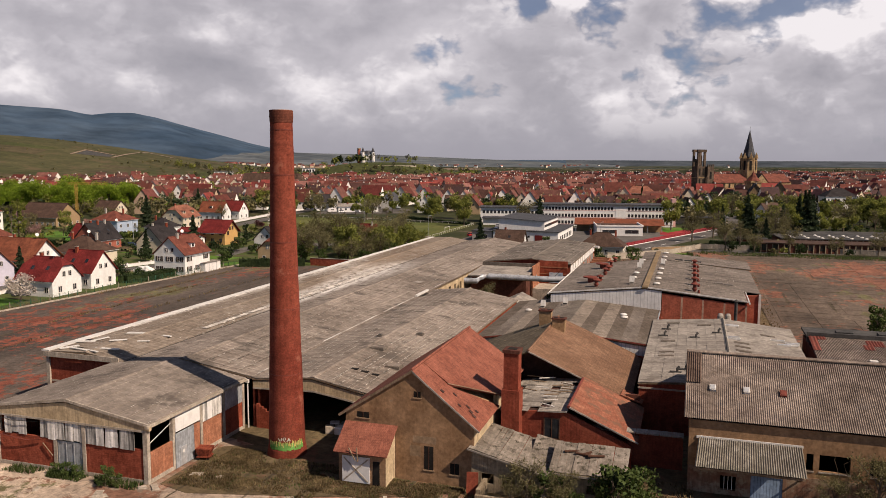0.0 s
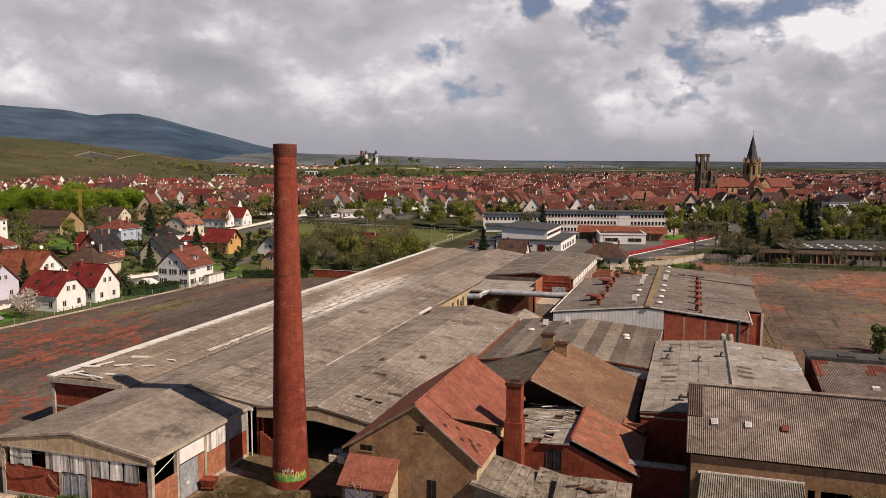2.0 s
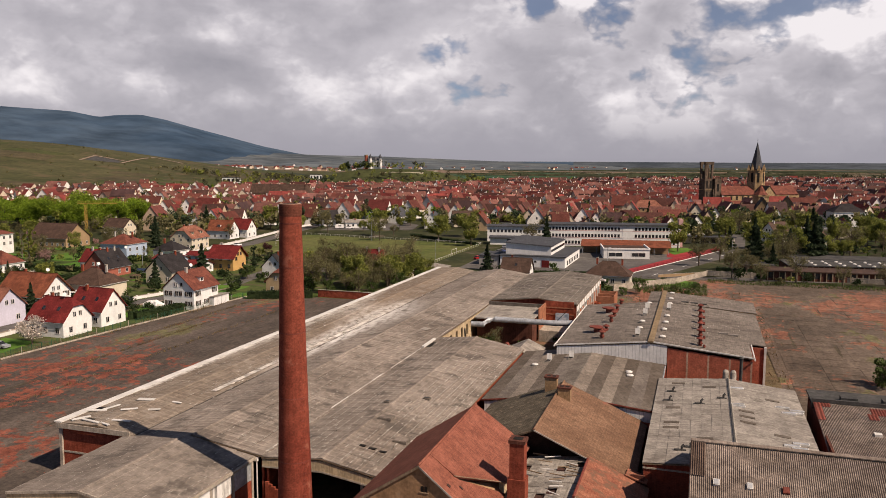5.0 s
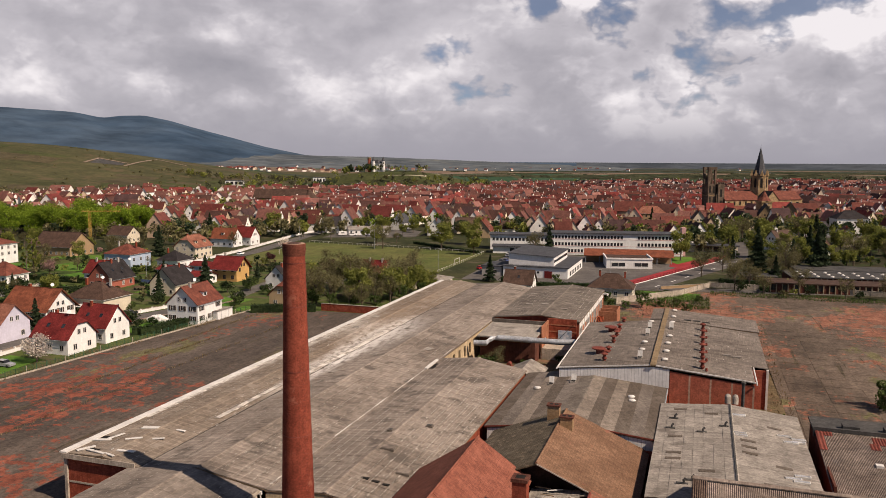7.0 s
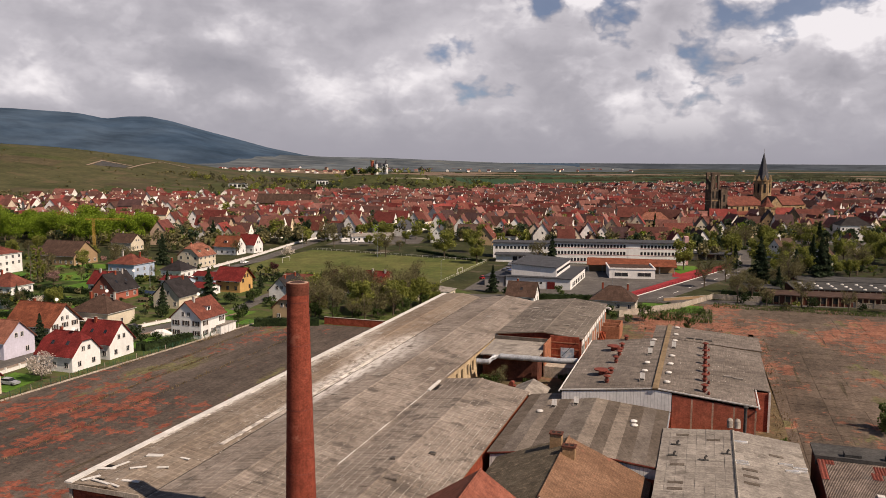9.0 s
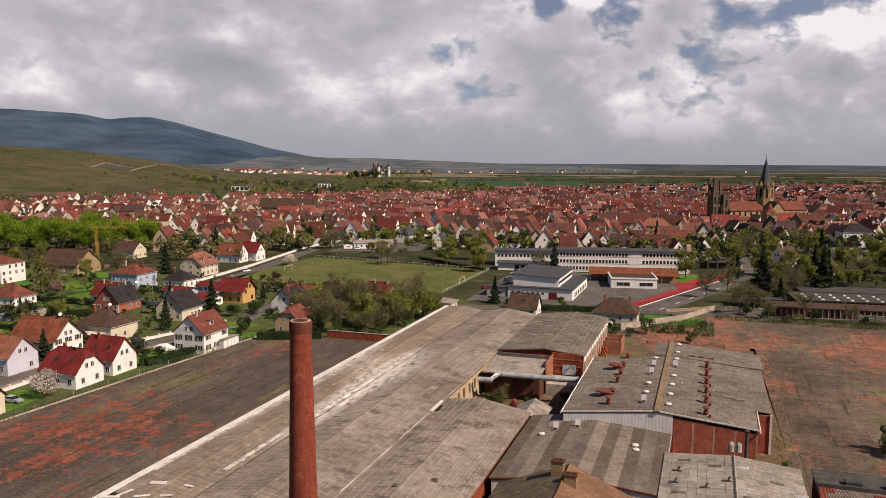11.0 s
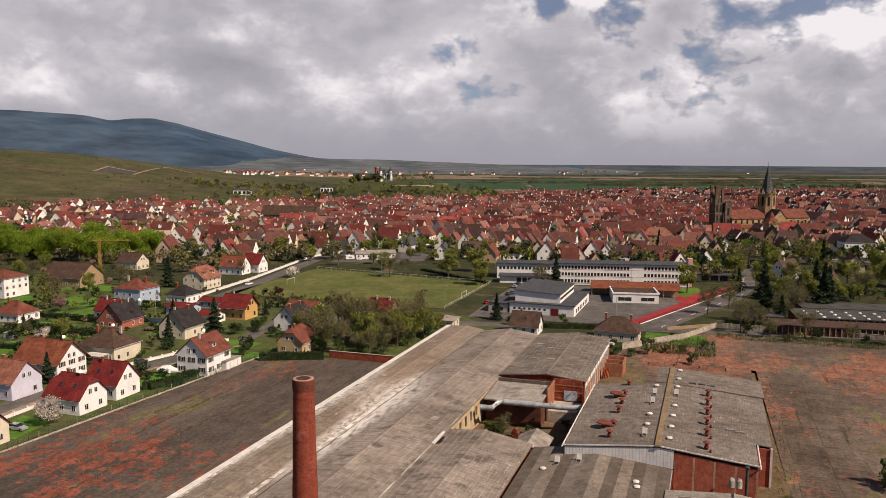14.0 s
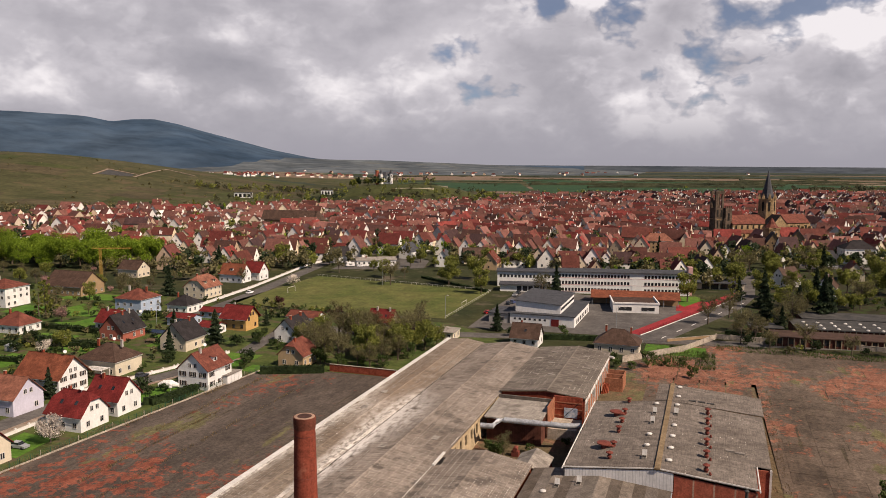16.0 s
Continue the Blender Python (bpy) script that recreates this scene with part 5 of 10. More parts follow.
for i in range(11):
    y0 = 0.35 + i * 4.4
    part("wall_bay", box(20.5, 20.75, y0 + 0.35, y0 + 4.4, 0, 4.2 if i % 3 else 2.2), "brick_light", rear)
    part("pilaster", box(20.45, 20.95, y0, y0 + 0.35, 0, 6.6), "white_trim", rear)
    part("cladding_sheet", box(20.6, 20.78, y0 + 0.35, y0 + 4.4, 4.8, 6.6), "white_wall", rear)
for u, v in [(-33, 226), (-41, 216), (-31, 214), (-43, 204), (-33, 199), (-38.5, 203), (-42.5, 229), (-45.5, 222)]:
    th = thing("roof_patch", "pale replaced sheet on the old roof", "roof patch", u, v, slope_z(u, -48.5, -27, -36.8, 6.8, 6.9, 8.0) + 0.1, group="roof patches")
    part("sheet", box(-0.9, 0.9, -0.5, 0.5, -0.04, 0.1), "fibre_pale", th)
elbow = thing("duct_outlet", "white duct elbow on the gable corner", "duct", -27.2, 233, 6.2)
part("duct", tube([(-0.5, 0, 0), (0.6, 0, 0.3), (1.6, -0.6, 0.2)], 0.35, 10), "white_trim", elbow)
annex = works_thing("annex", "low flat-roofed annex beside the courtyard", "factory", -47.6, 169.5)
part("wall", box(0.3, 13.0, 1.5, 18, 0, 5.6), "brick_dark", annex)
part("roof", slab([(0, 0, 6.0), (13.2, 0, 6.0), (13.2, 13.5, 6.5), (0, 13.5, 6.5)], 0.3), "fibre_pale", annex)
part("upstand", box(-0.1, 13.3, 13.6, 14.0, 6.0, 7.3), "fibre_brown", annex)
tower_b = works_thing("brick_stair_tower", "open brick tower stub with a painted panel", "factory", -34.3, 176)
part("wall", box(0, 6.9, 8.2, 8.5, 0, 8.0), "brick", tower_b)
part("wall", box(0, 0.3, 0, 8.1, 0, 7.6), "brick_light", tower_b)
for i in range(4):
    part("band", box(0, 6.9, 8.12, 8.19, 1.6 + i * 1.6, 1.85 + i * 1.6), "brick_light", tower_b)
part("floor", box(0, 6.9, 0, 8.1, 0, 2.6), "concrete", tower_b)
part("painted_panel", box(2.6, 5.8, 8.02, 8.11, 2.9, 5.3), "paint_blue", tower_b, "blue and white painted panel")
part("tie_beam", tube([(2.6, 8.0, 3.0), (6.2, 8.0, 6.8)], 0.06, 6), "dark", tower_b)
duct = thing("overhead_duct", "large pale metal duct across the courtyard", "duct", -47.0, 166)
part("duct", tube([(0, -1.2, 5.4), (2.6, -0.9, 5.4), (3.3, 1.6, 6.0), (4.6, 2.2, 6.1), (18, 3.2, 5.9), (21.5, 4.0, 6.0)], 0.62, 16), "galv", duct)
for x in (7, 11, 15):
    part("flange", tube([(x, 2.35 + (x - 4.6) * 0.075, 6.06), (x + 0.12, 2.36 + (x - 4.6) * 0.075, 6.06)], 0.72, 16), "galv", duct)
court = works_thing("lean_to", "small gabled shed in the overgrown courtyard", "shed", -35.8, 146.8)
part("wall", box(0.2, 6.6, 0.2, 9.5, 0, 3.3), "brick", court)
part("roof", slab([(0, 0, 3.4), (3.4, 0, 5.0), (3.4, 9.8, 5.0), (0, 9.8, 3.4)], 0.12), "fibre_pale", court)
part("roof", slab([(3.4, 0, 5.0), (7.0, 0, 3.3), (7.0, 9.8, 3.3), (3.4, 9.8, 5.0)], 0.12), "fibre_pale", court)
hut2 = works_thing("brick_hut", "roofless pale brick enclosure beside the rear nave", "shed", -26.6, 219.5)
for q in (box(0, 5, 0, 0.3, 0, 3.8), box(0, 5, 8.5, 8.8, 0, 4), box(4.7, 5, 0.35, 8.45, 0, 4), box(0, 4.6, 4.2, 4.5, 0, 3.9)):
    part("wall", q, "brick_light", hut2)
for i in range(5):
    th = thing("rusty_gate", "rusty gate leaf leaning on the brick hut", "gate", -27.0 + i * 0.2, 217 + i * 0.25, 0.04, 15 * i, "rusty panels")
    part("panel", turn_mesh(box(-0.1, 0.1, -1, 1, 0, 2.6), Matrix.Rotation(radians(12), 4, "Y")), "orange", th)
machine = thing("rusty_machine", "rusty red machine in the courtyard", "machine", -38.5, 163, 0.04)
part("body", box(-0.8, 0.8, -0.6, 0.6, 0, 1.3), "rust", machine)
part("drum", tube([(0, -0.7, 1.7), (0, 0.7, 1.7)], 0.5, 12), "rust", machine)

# mid workshop with striped roof
mid = works_thing("workshop", "low workshop with striped grey-brown corrugated roof", "factory", -30.3, 114)
gable_nave(mid, -30.3, -5.3, -17.6, 114, 145.5, 4.8, 5.5, 6.7, "fibre_brown", seed=16, wmat="ribbed_white", sheet=(1.1, 3.2), jitter=0.01, over=0.12)
for k, (xa, za, xb, zb) in enumerate(((-0.38, 4.86, 12.6, 6.76), (25.4, 5.56, 12.8, 6.76))):
    for i in range(6):
        p0, p1 = i / 6, (i + 1) / 6 + (0.01 if i < 5 else 0)
        x0, z0, x1, z1 = xa + (xb - xa) * p0, za + (zb - za) * p0 + 0.012 * (6 - i), xa + (xb - xa) * p1, za + (zb - za) * p1 + 0.012 * (6 - i)
        q = [(x0, 31.9, z0), (x0, -0.12, z0), (x1, -0.12, z1), (x1, 31.9, z1)] if k == 0 else [(x0, -0.12, z0), (x0, 31.9, z0), (x1, 31.9, z1), (x1, -0.12, z1)]
        part("roof_strip", waves(*q, 0.5, 0.05, 1), ("fibre_stripe", "fibre_warm", "fibre_stripe_light", "fibre_stripe", "fibre_warm", "fibre_brown")[i] if k == 0 else ("fibre_stripe", "fibre_warm", "fibre_stripe", "fibre_stripe_light", "fibre_stripe", "fibre_stripe_light")[i], mid)
part("verge_trim", slab([(-0.4, -0.2, 4.92), (12.7, -0.2, 6.85), (12.7, -0.06, 6.85), (-0.4, -0.06, 4.92)], 0.2), "rust", mid)
part("verge_trim", slab([(12.7, -0.2, 6.85), (25.4, -0.2, 5.62), (25.4, -0.06, 5.62), (12.7, -0.06, 6.85)], 0.2), "rust", mid)
part("gutter", tube([(25.5, -0.4, 5.35), (25.5, 32, 5.35)], 0.14, 8), "steel", mid)
for u, v, o in [(-24.6, 136.5, True), (-20.8, 137.5, True), (-10.2, 132, False), (-9.9, 130, False), (-26.5, 134, False)]:
    roof_light(u, v, slope_z(u, -30.6, -5, -17.6, 4.8, 5.5, 6.7) + 0.1, open_lid=o)

# broad shed with vents
shed = works_thing("production_shed", "broad shed with white corrugated gable and vents on its roof", "factory", -24, 141.5)
gable_nave(shed, -24, 9.4, -7.4, 141.5, 184, 7.7, 7.9, 9.5, "fibre_warm", seed=17, walls=("w", "e"), wmat="brick", sheet=(1.1, 2.6), over=0.12)
gable_nave(shed, -10.3, 12.4, -7.4, 184.6, 198, 9.3, 7.9, 9.5, "fibre_warm", seed=18, walls=("n", "w"), wmat="brick", sheet=(1.1, 2.6))
part("roof_deck", slab([(33.3, 11.4, 7.93), (36.4, 11.4, 7.66), (36.4, 43, 7.66), (33.3, 43, 7.93)], 0.12), "fibre_warm", shed)
part("wall", box(36.0, 36.3, 11.5, 56.4, 0, 7.5), "brick", shed)
part("wall", box(33.5, 36.3, 11.2, 11.5, 0, 7.3), "brick_sunny", shed)
part("post", box(36.1, 36.5, 11.0, 11.4, 0, 7.5), "white_trim", shed)
part("gable_wall", prism([(0, 5.6), (19.4, 5.6), (19.4, 9.0), (16.6, 9.2), (0, 7.45)], "y", -0.05, 0.2), "ribbed_white", shed, "white corrugated gable cladding")
part("wall", box(0, 19.4, 0.0, 0.2, 0, 5.6), "brick", shed)
for i in range(4):
    x0 = 19.5 + i * 3.5
    part("brick_panel", prism([(x0, 0), (x0 + 3.2, 0), (x0 + 3.2, 8.9 - (x0 + 3.2 - 16.6) * 0.094), (x0, 8.95 - (x0 - 16.6) * 0.094)], "y", 0.0, 0.25), "brick_sunny", shed)
    part("joint_strip", box(x0 + 3.2, x0 + 3.5, 0.0, 0.25, 0, 8.8 - (x0 + 3.5 - 16.6) * 0.094), "brick_joint", shed)
part("verge_trim", slab([(-0.4, -0.2, 7.85), (16.6, -0.2, 9.7), (16.6, -0.06, 9.7), (-0.4, -0.06, 7.85)], 0.22), "white_trim", shed)
part("verge_trim", slab([(16.6, -0.2, 9.7), (33.9, -0.2, 8.05), (33.9, -0.06, 8.05), (16.6, -0.06, 9.7)], 0.22), "white_trim", shed)
part("gutter", tube([(33.85, -0.5, 7.7), (33.85, 12, 7.7)], 0.14, 8), "white_trim", shed)
part("gutter", tube([(-0.45, -0.5, 7.6), (-0.45, 42.6, 7.6)], 0.14, 8), "white_trim", shed)
part("ridge_board", box(16.1, 17.1, -0.4, 57, 9.5, 9.75), "ochre_board", shed, "ochre-yellow ridge capping")
flue = thing("flue_pipe", "black flue pipe against the brick gable", "pipe", 7.6, 139.6)
part("pipe", tube([(0, 0, 0), (0, 0, 8.2)], 0.27, 12), "felt", flue)
part("cap", tube([(0, 0, 8.2), (0, 0, 8.3), (0, 0, 8.55)], [0.42, 0.42, 0.1], 12), "felt", flue)
for x in (5.2, 6.4):
    th = thing("duct_outlet", "pale bent metal duct on the roof", "duct", x, 139.4, 4.9, group="bent ducts")
    part("duct", tube([(0, 0, -0.4), (0, 0.2, 0.7), (0, 0.4, 1.0), (0, 0.5, 1.12)], [0.5, 0.5, 0.42, 0.12], 14), "fibre_pale", th)
for i, v in enumerate((182.9, 173.5, 167.8, 161.4, 152.8, 146.0)):
    vent("rust-red steel roof ventilator", "rust", -16.4, v, slope_z(-16.4, -24.4, 9.6, -7.4, 7.7, 7.9, 9.5), 0.5, 1.2 if i % 2 else 0.9, True)
    if i in (1, 4):
        th = thing("extract_fan", "broad rust-red extractor hood on the roof", "roof vent", -18.2, v - 1.0, slope_z(-18.2, -24.4, 9.6, -7.4, 7.7, 7.9, 9.5), group="roof vents")
        part("stem", tube([(0, 0, 0), (0, 0, 1.1)], 0.5, 12), "rust", th)
        part("hood", tube([(0, 0, 0.95), (0, 0, 1.15), (0, 0, 1.3)], [1.35, 1.35, 0.3], 18), "rust", th)
        part("elbow", tube([(0.4, 0, 0.5), (1.3, 0.4, 0.6), (1.9, 0.8, 0.2)], 0.32, 10), "rust", th)
for i, v in enumerate((178.7, 171.9, 165.3, 158.8, 152.1, 144.8)):
    vent("rust-red steel roof ventilator", "rust", 0.9, v, slope_z(0.9, -24.4, 9.6, -7.4, 7.7, 7.9, 9.5), 0.5, 1.3, True)
    vent("small rust-red roof pipe", "rust", 1.6, v - 1.2, slope_z(1.6, -24.4, 9.6, -7.4, 7.7, 7.9, 9.5), 0.3, 0.6, False)
for i, v in enumerate((181.2, 174.0, 167.4, 159.9, 153.4, 146.8)):
    roof_light(-10.1, v, slope_z(-10.1, -24.4, 9.6, -7.4, 7.7, 7.9, 9.5) + 0.1, open_lid=i in (1, 2, 5))
for i, v in enumerate((196.0, 188.1, 181.3, 174.5, 166.8, 159.9, 153.0, 146.3)):
    roof_light(-5.6, v, slope_z(-5.6, -24.4, 9.6, -7.4, 7.7, 7.9, 9.5) + 0.1, open_lid=i in (3,))
for u, v in ((5.2, 158), (7, 157.7), (1.5, 187), (-2.5, 186.6), (-0.5, 187)):
    th = thing("roof_hatch", "low grey hatch on the shed roof", "hatch", u, v, slope_z(u, -24.4, 9.6, -7.4, 7.7, 7.9, 9.5) + 0.08, group="roof hatches")
    part("lid", box(-0.8, 0.8, -0.35, 0.35, -0.1, 0.25), "felt" if v > 170 else "fibre_pale", th)

# pale-slabbed workshop
flatb = works_thing("workshop", "low brick workshop with pale slabbed roof", "factory", -5.2, 93)
bu, bv = flatb["base"]
gable_nave(flatb, -5.2, 15, 5.2, 93, 131, 5.9, 5.7, 6.75, "fibre_pale", seed=19, sheet=(2.45, 1.35), pieces=True, over=0.15)
part("ridge_gap", box(10.3, 10.5, 0, 38, 6.72, 6.95), "felt", flatb)
part("string_course", box(-0.1, 20.3, -0.1, -0.003, 5.2, 5.4), "concrete", flatb)
for x, y in [(6.4, 24.1), (9.5, 27), (2.3, 30.2), (5.2, 5.6), (4.2, 4.4), (2, 25.5)]:
    th = thing("broken_pipe", "stub of a dark vent pipe on the roof", "pipe", bu + x, bv + y, slope_z(bu + x, -5.5, 15.3, 5.2, 5.9, 5.7, 6.75), group="pipe stubs")
    part("pipe", tube([(0, 0, 0), (0, 0, 0.5), (0.25, 0.1, 0.75)], 0.16, 8), "felt", th)
    part("flashing", box(-0.9, 0.5, -0.2, 0.2, 0.02, 0.16), "felt", th)
for x, y, w, l in [(11.6, 33, 1.9, 0.8), (11.4, 24.5, 1.8, 0.5), (11.5, 23.6, 1.8, 0.4), (18.2, 24.7, 1.9, 0.7), (19.4, 26.5, 1.9, 0.6), (19.2, 25.4, 1.9, 0.5), (18.1, 10, 1.9, 0.7), (17.2, 10.6, 1.9, 0.7), (18.4, 12, 1.9, 0.7), (17.5, 27, 1.9, 0.5)]:
    th = thing("strip_light", "long glazed strip in the slabbed roof", "skylight", bu + x, bv + y, slope_z(bu + x, -5.5, 15.3, 5.2, 5.9, 5.7, 6.75) + 0.12, group="glazed roof strips")
    part("frame", box(-w / 2, w / 2, -l / 2, l / 2, -0.1, 0.12), "white_trim", th)
    part("pane", box(-w / 2 + 0.1, w / 2 - 0.1, -l / 2 + 0.1, l / 2 - 0.1, 0.12, 0.15), "sky_glass", th)

for x, y in [(2.6, 13), (2.6, 15.2), (2.6, 22), (12.4, 17), (12.4, 19.5), (12.4, 22), (16.4, 14), (16.4, 30), (6.9, 9), (7.6, 33), (14.5, 7), (3, 35)]:
    th = thing("roof_patch", "brown weathered replacement slab on the pale roof", "roof patch", bu + x, bv + y, slope_z(bu + x, -5.5, 15.3, 5.2, 5.9, 5.7, 6.75) + 0.06, group="brown roof slabs")
    part("slab", turn_mesh(box(-1.0, 1.0, -0.4, 0.4, -0.03, 0.03), Matrix.Rotation(radians(-4.5 if x < 10.4 else 6), 4, "Y")), "fibre_stripe" if x % 2 else "fibre_brown", th)

# tall mill
big = works_thing("brick_mill", "tall mill building with ribbed corrugated roof and tan walls", "factory", 0.5, 77.2)
mill_holes = [(10.4, 11.0, 3.3, 4.9), (11.5, 14.1, 3.3, 4.9), (15.7, 18.3, 3.3, 4.9), (19.9, 22.5, 3.3, 4.9), (24.1, 26.7, 3.3, 4.9), (28.3, 30.9, 3.3, 4.9)]
part("wall", wall_holes(0, 36, 2.6, 7.1, 0, 0.4, mill_holes), "render_tan", big)
part("lower_wall", wall_holes(0, 36, 0, 2.6, -0.05, 0.4, [(3.0, 4.4, 0.5, 1.9), (5.7, 8.5, 0, 2.2)]), "brick_dirty", big)
part("wall", prism([(0.4, 0), (18.4, 0), (18.4, 7.1), (9, 11.4), (0.4, 7.4)], "x", 0, 0.4), "render_tan", big)
part("wall", box(0.4, 36, 18, 18.4, 0, 7.1), "render_tan", big)
part("wall", prism([(0.4, 0), (18, 0), (18, 7.1), (9, 11.4), (0.4, 7.4)], "x", 35.6, 36), "render_tan", big)
# The floor is painted near-black for the unlit room.
part("floor", box(0.4, 35.6, 0.4, 18, 0, 0.1), "dark", big)
for h in mill_holes:
    fr = part("window_frame", box(h[0] - 0.06, h[1] + 0.06, -0.06, 0.1, h[2] - 0.12, h[2]), "concrete", big)
    for k in range(1, 3):
        xk = h[0] + (h[1] - h[0]) * k / 3
        if h[0] > 15 and h[1] - h[0] > 1:
            part("glazing_bar", box(xk - 0.03, xk + 0.03, 0.1, 0.16, h[2], h[3]), "timber", fr)
    if h[0] > 15:
        part("glazing_bar", box(h[0], h[1], 0.1, 0.16, (h[2] + h[3]) / 2 - 0.03, (h[2] + h[3]) / 2 + 0.03), "timber", fr)
part("door", box(5.7, 8.5, 0.02, 0.12, 0, 2.2), "paint_door", big, "faded blue boarded door")
for x in (3.35, 3.7, 4.05):
    part("glazing_bar", box(x - 0.03, x + 0.03, 0.05, 0.1, 0.5, 1.9), "white_trim", big)
for j in range(4):
    t0, t1 = j / 4, (j + 1) / 4 + 0.01
    for k, (y_e, y_r) in enumerate(((-0.28, 9.0), (18.9, 9.0))):
        ya, yb = y_e + (y_r - y_e) * t0, y_e + (y_r - y_e) * min(t1, 1)
        za, zb = 7.2 + 4.4 * t0 + 0.03 * (3 - j), 7.2 + 4.4 * min(t1, 1) + 0.03 * (3 - j)
        q = ((-0.5, ya, za), (36.5, ya, za), (36.5, yb, zb), (-0.5, yb, zb)) if k == 0 else ((36.5, ya, za), (-0.5, ya, za), (-0.5, yb, zb), (36.5, yb, zb))
        part("roof_course", waves(*q, 0.19, 0.08, 1), "corrugated", big)
part("ridge_cap", prism([(8.6, 11.62), (9.0, 11.7), (9.4, 11.62), (9.4, 11.72), (9.0, 11.84), (8.6, 11.72)], "x", -0.5, 36.5), "corrugated", big)
part("verge_patch", waves((-0.5, 4.3, 9.55), (1.0, 4.3, 9.55), (1.0, 8.9, 11.68), (-0.5, 8.9, 11.68), 0.19, 0.1, 1), "corrugated_dark", big, "darker replaced sheets at the verge")
for u, v, m_ in [(2.6, 81, "white_trim"), (5.75, 81, "white_trim"), (9.05, 81, "rust")]:
    th = thing("roof_light", "small square roof light on corrugated sheets", "skylight", u, v, 9.16, group="mill roof lights")
    part("kerb", turn_mesh(box(-0.3, 0.3, -0.4, 0.4, 0, 0.3), Matrix.Rotation(radians(24), 4, "X")), m_, th)
    part("pane", turn_mesh(box(-0.22, 0.22, -0.32, 0.32, 0.3, 0.33), Matrix.Rotation(radians(24), 4, "X")), "sky_glass" if m_ != "rust" else "rust", th)
porch = works_thing("porch", "corrugated porch roof on the mill wall", "porch", 1.0, 74.4)
part("roof", waves((0.1, 0, 3.5), (9.7, 0, 3.5), (9.5, 2.9, 5.5), (0.4, 2.9, 5.5), 0.2, 0.09, 1), "corrugated_mossy", porch)
part("wall_plate", box(0.2, 9.6, 2.72, 2.79, 5.35, 5.6), "white_trim", porch)
part("beam", box(0.2, 9.6, 0.2, 0.4, 3.2, 3.4), "wood", porch)
for x in (0.6, 9.2):
    part("bracket", slab([(x, 0.3, 3.3), (x + 0.15, 0.3, 3.3), (x + 0.15, 2.75, 2.2), (x, 2.75, 2.2)], 0.12), "wood", porch)

# corner workshop
corner = works_thing("workshop", "corner workshop with corrugated lean-to and dark flat roof", "factory", 16.6, 104.5)
part("wall", box(0.2, 0.5, 0.3, 25, 0, 5.4), "brick_dark", corner)
part("wall", box(0.5, 25, 0.3, 0.6, 0, 4.2), "brick_dark", corner)
part("wall", box(0.5, 25, 24.7, 25, 0, 6.0), "brick_dark", corner)
part("roof", waves((0, 0, 4.5), (27, 0, 4.5), (27, 18, 6.6), (0, 18, 6.6), 0.2, 0.08, 1), "corrugated", corner)
part("upstand", box(-0.15, 27, 18.05, 18.5, 5.8, 7.2), "felt", corner)
part("flat_roof", box(0, 27, 18.55, 26, 6.1, 6.4), "felt", corner)
for x0, x1, y0, y1 in ((0, 1.0, 12, 18), (1.0, 2.2, 16.6, 18), (7.2, 9.4, 15, 17.4), (6.6, 7.9, 13.4, 15.4)):
    part("red_sheet", waves((x0, y0, 4.56 + y0 * 0.1167), (x1, y0, 4.56 + y0 * 0.1167), (x1, y1, 4.56 + y1 * 0.1167), (x0, y1, 4.56 + y1 * 0.1167), 0.36, 0.1, 1), "rust", corner, "red-painted replacement sheet")
for x, y in ((6.3, 8.2), (11.2, 11.5)):
    part("roof_hatch", box(x, x + 0.9 + (x > 8) * 0.9, y, y + 0.9, 4.5 + y * 0.117, 4.9 + y * 0.117), "felt" if x > 8 else "white_trim", corner)
for x in (4, 9.5, 14, 19):
    part("roof_box", box(x, x + 2.2, 20, 21.6, 6.4, 7.1), "felt", corner)

# gabled house
gable = works_thing("gabled_house", "tan-rendered gabled house with red tile roof", "house", -32.6, 71)
part("wall", prism([(0, 0), (13.4, 0), (13.4, 6.0), (7.1, 11.0), (0, 6.4)], "y", 0, 20.3), "render_tan", gable)
# Cream skin over the tan wall: the sun on this side, as colour.
part("side_wall", box(13.41, 13.46, 0.05, 20.2, 0.6, 5.9), "cream", gable, "cream side wall with sunlight painted into its colour")
# West slope gets the tile with its shade painted in.
part("roof", slab([(-0.7, -0.18, 6.15), (7.1, -0.18, 11.3), (7.1, 20.8, 11.3), (-0.7, 20.8, 6.15)], 0.16), "tile_shaded", gable)
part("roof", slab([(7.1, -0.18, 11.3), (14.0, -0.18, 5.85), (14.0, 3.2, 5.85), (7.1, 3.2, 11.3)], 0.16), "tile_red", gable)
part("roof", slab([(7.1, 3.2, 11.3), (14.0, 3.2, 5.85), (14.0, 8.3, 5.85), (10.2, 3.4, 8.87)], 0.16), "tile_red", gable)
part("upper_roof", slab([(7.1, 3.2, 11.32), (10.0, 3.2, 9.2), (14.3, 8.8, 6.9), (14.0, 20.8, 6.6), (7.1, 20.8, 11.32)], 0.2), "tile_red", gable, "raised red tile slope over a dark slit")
part("slit_wall", box(13.2, 13.5, 8.6, 20, 5.6, 6.9), "cream", gable)
part("slit_edge", tube([(9.8, 3.1, 9.3), (14.3, 8.6, 6.95)], 0.06, 6), "wood", gable)
part("bargeboard", slab([(-0.75, -0.25, 6.12), (7.1, -0.25, 11.3), (7.1, -0.185, 11.3), (-0.75, -0.185, 6.12)], 0.25), "wood", gable)
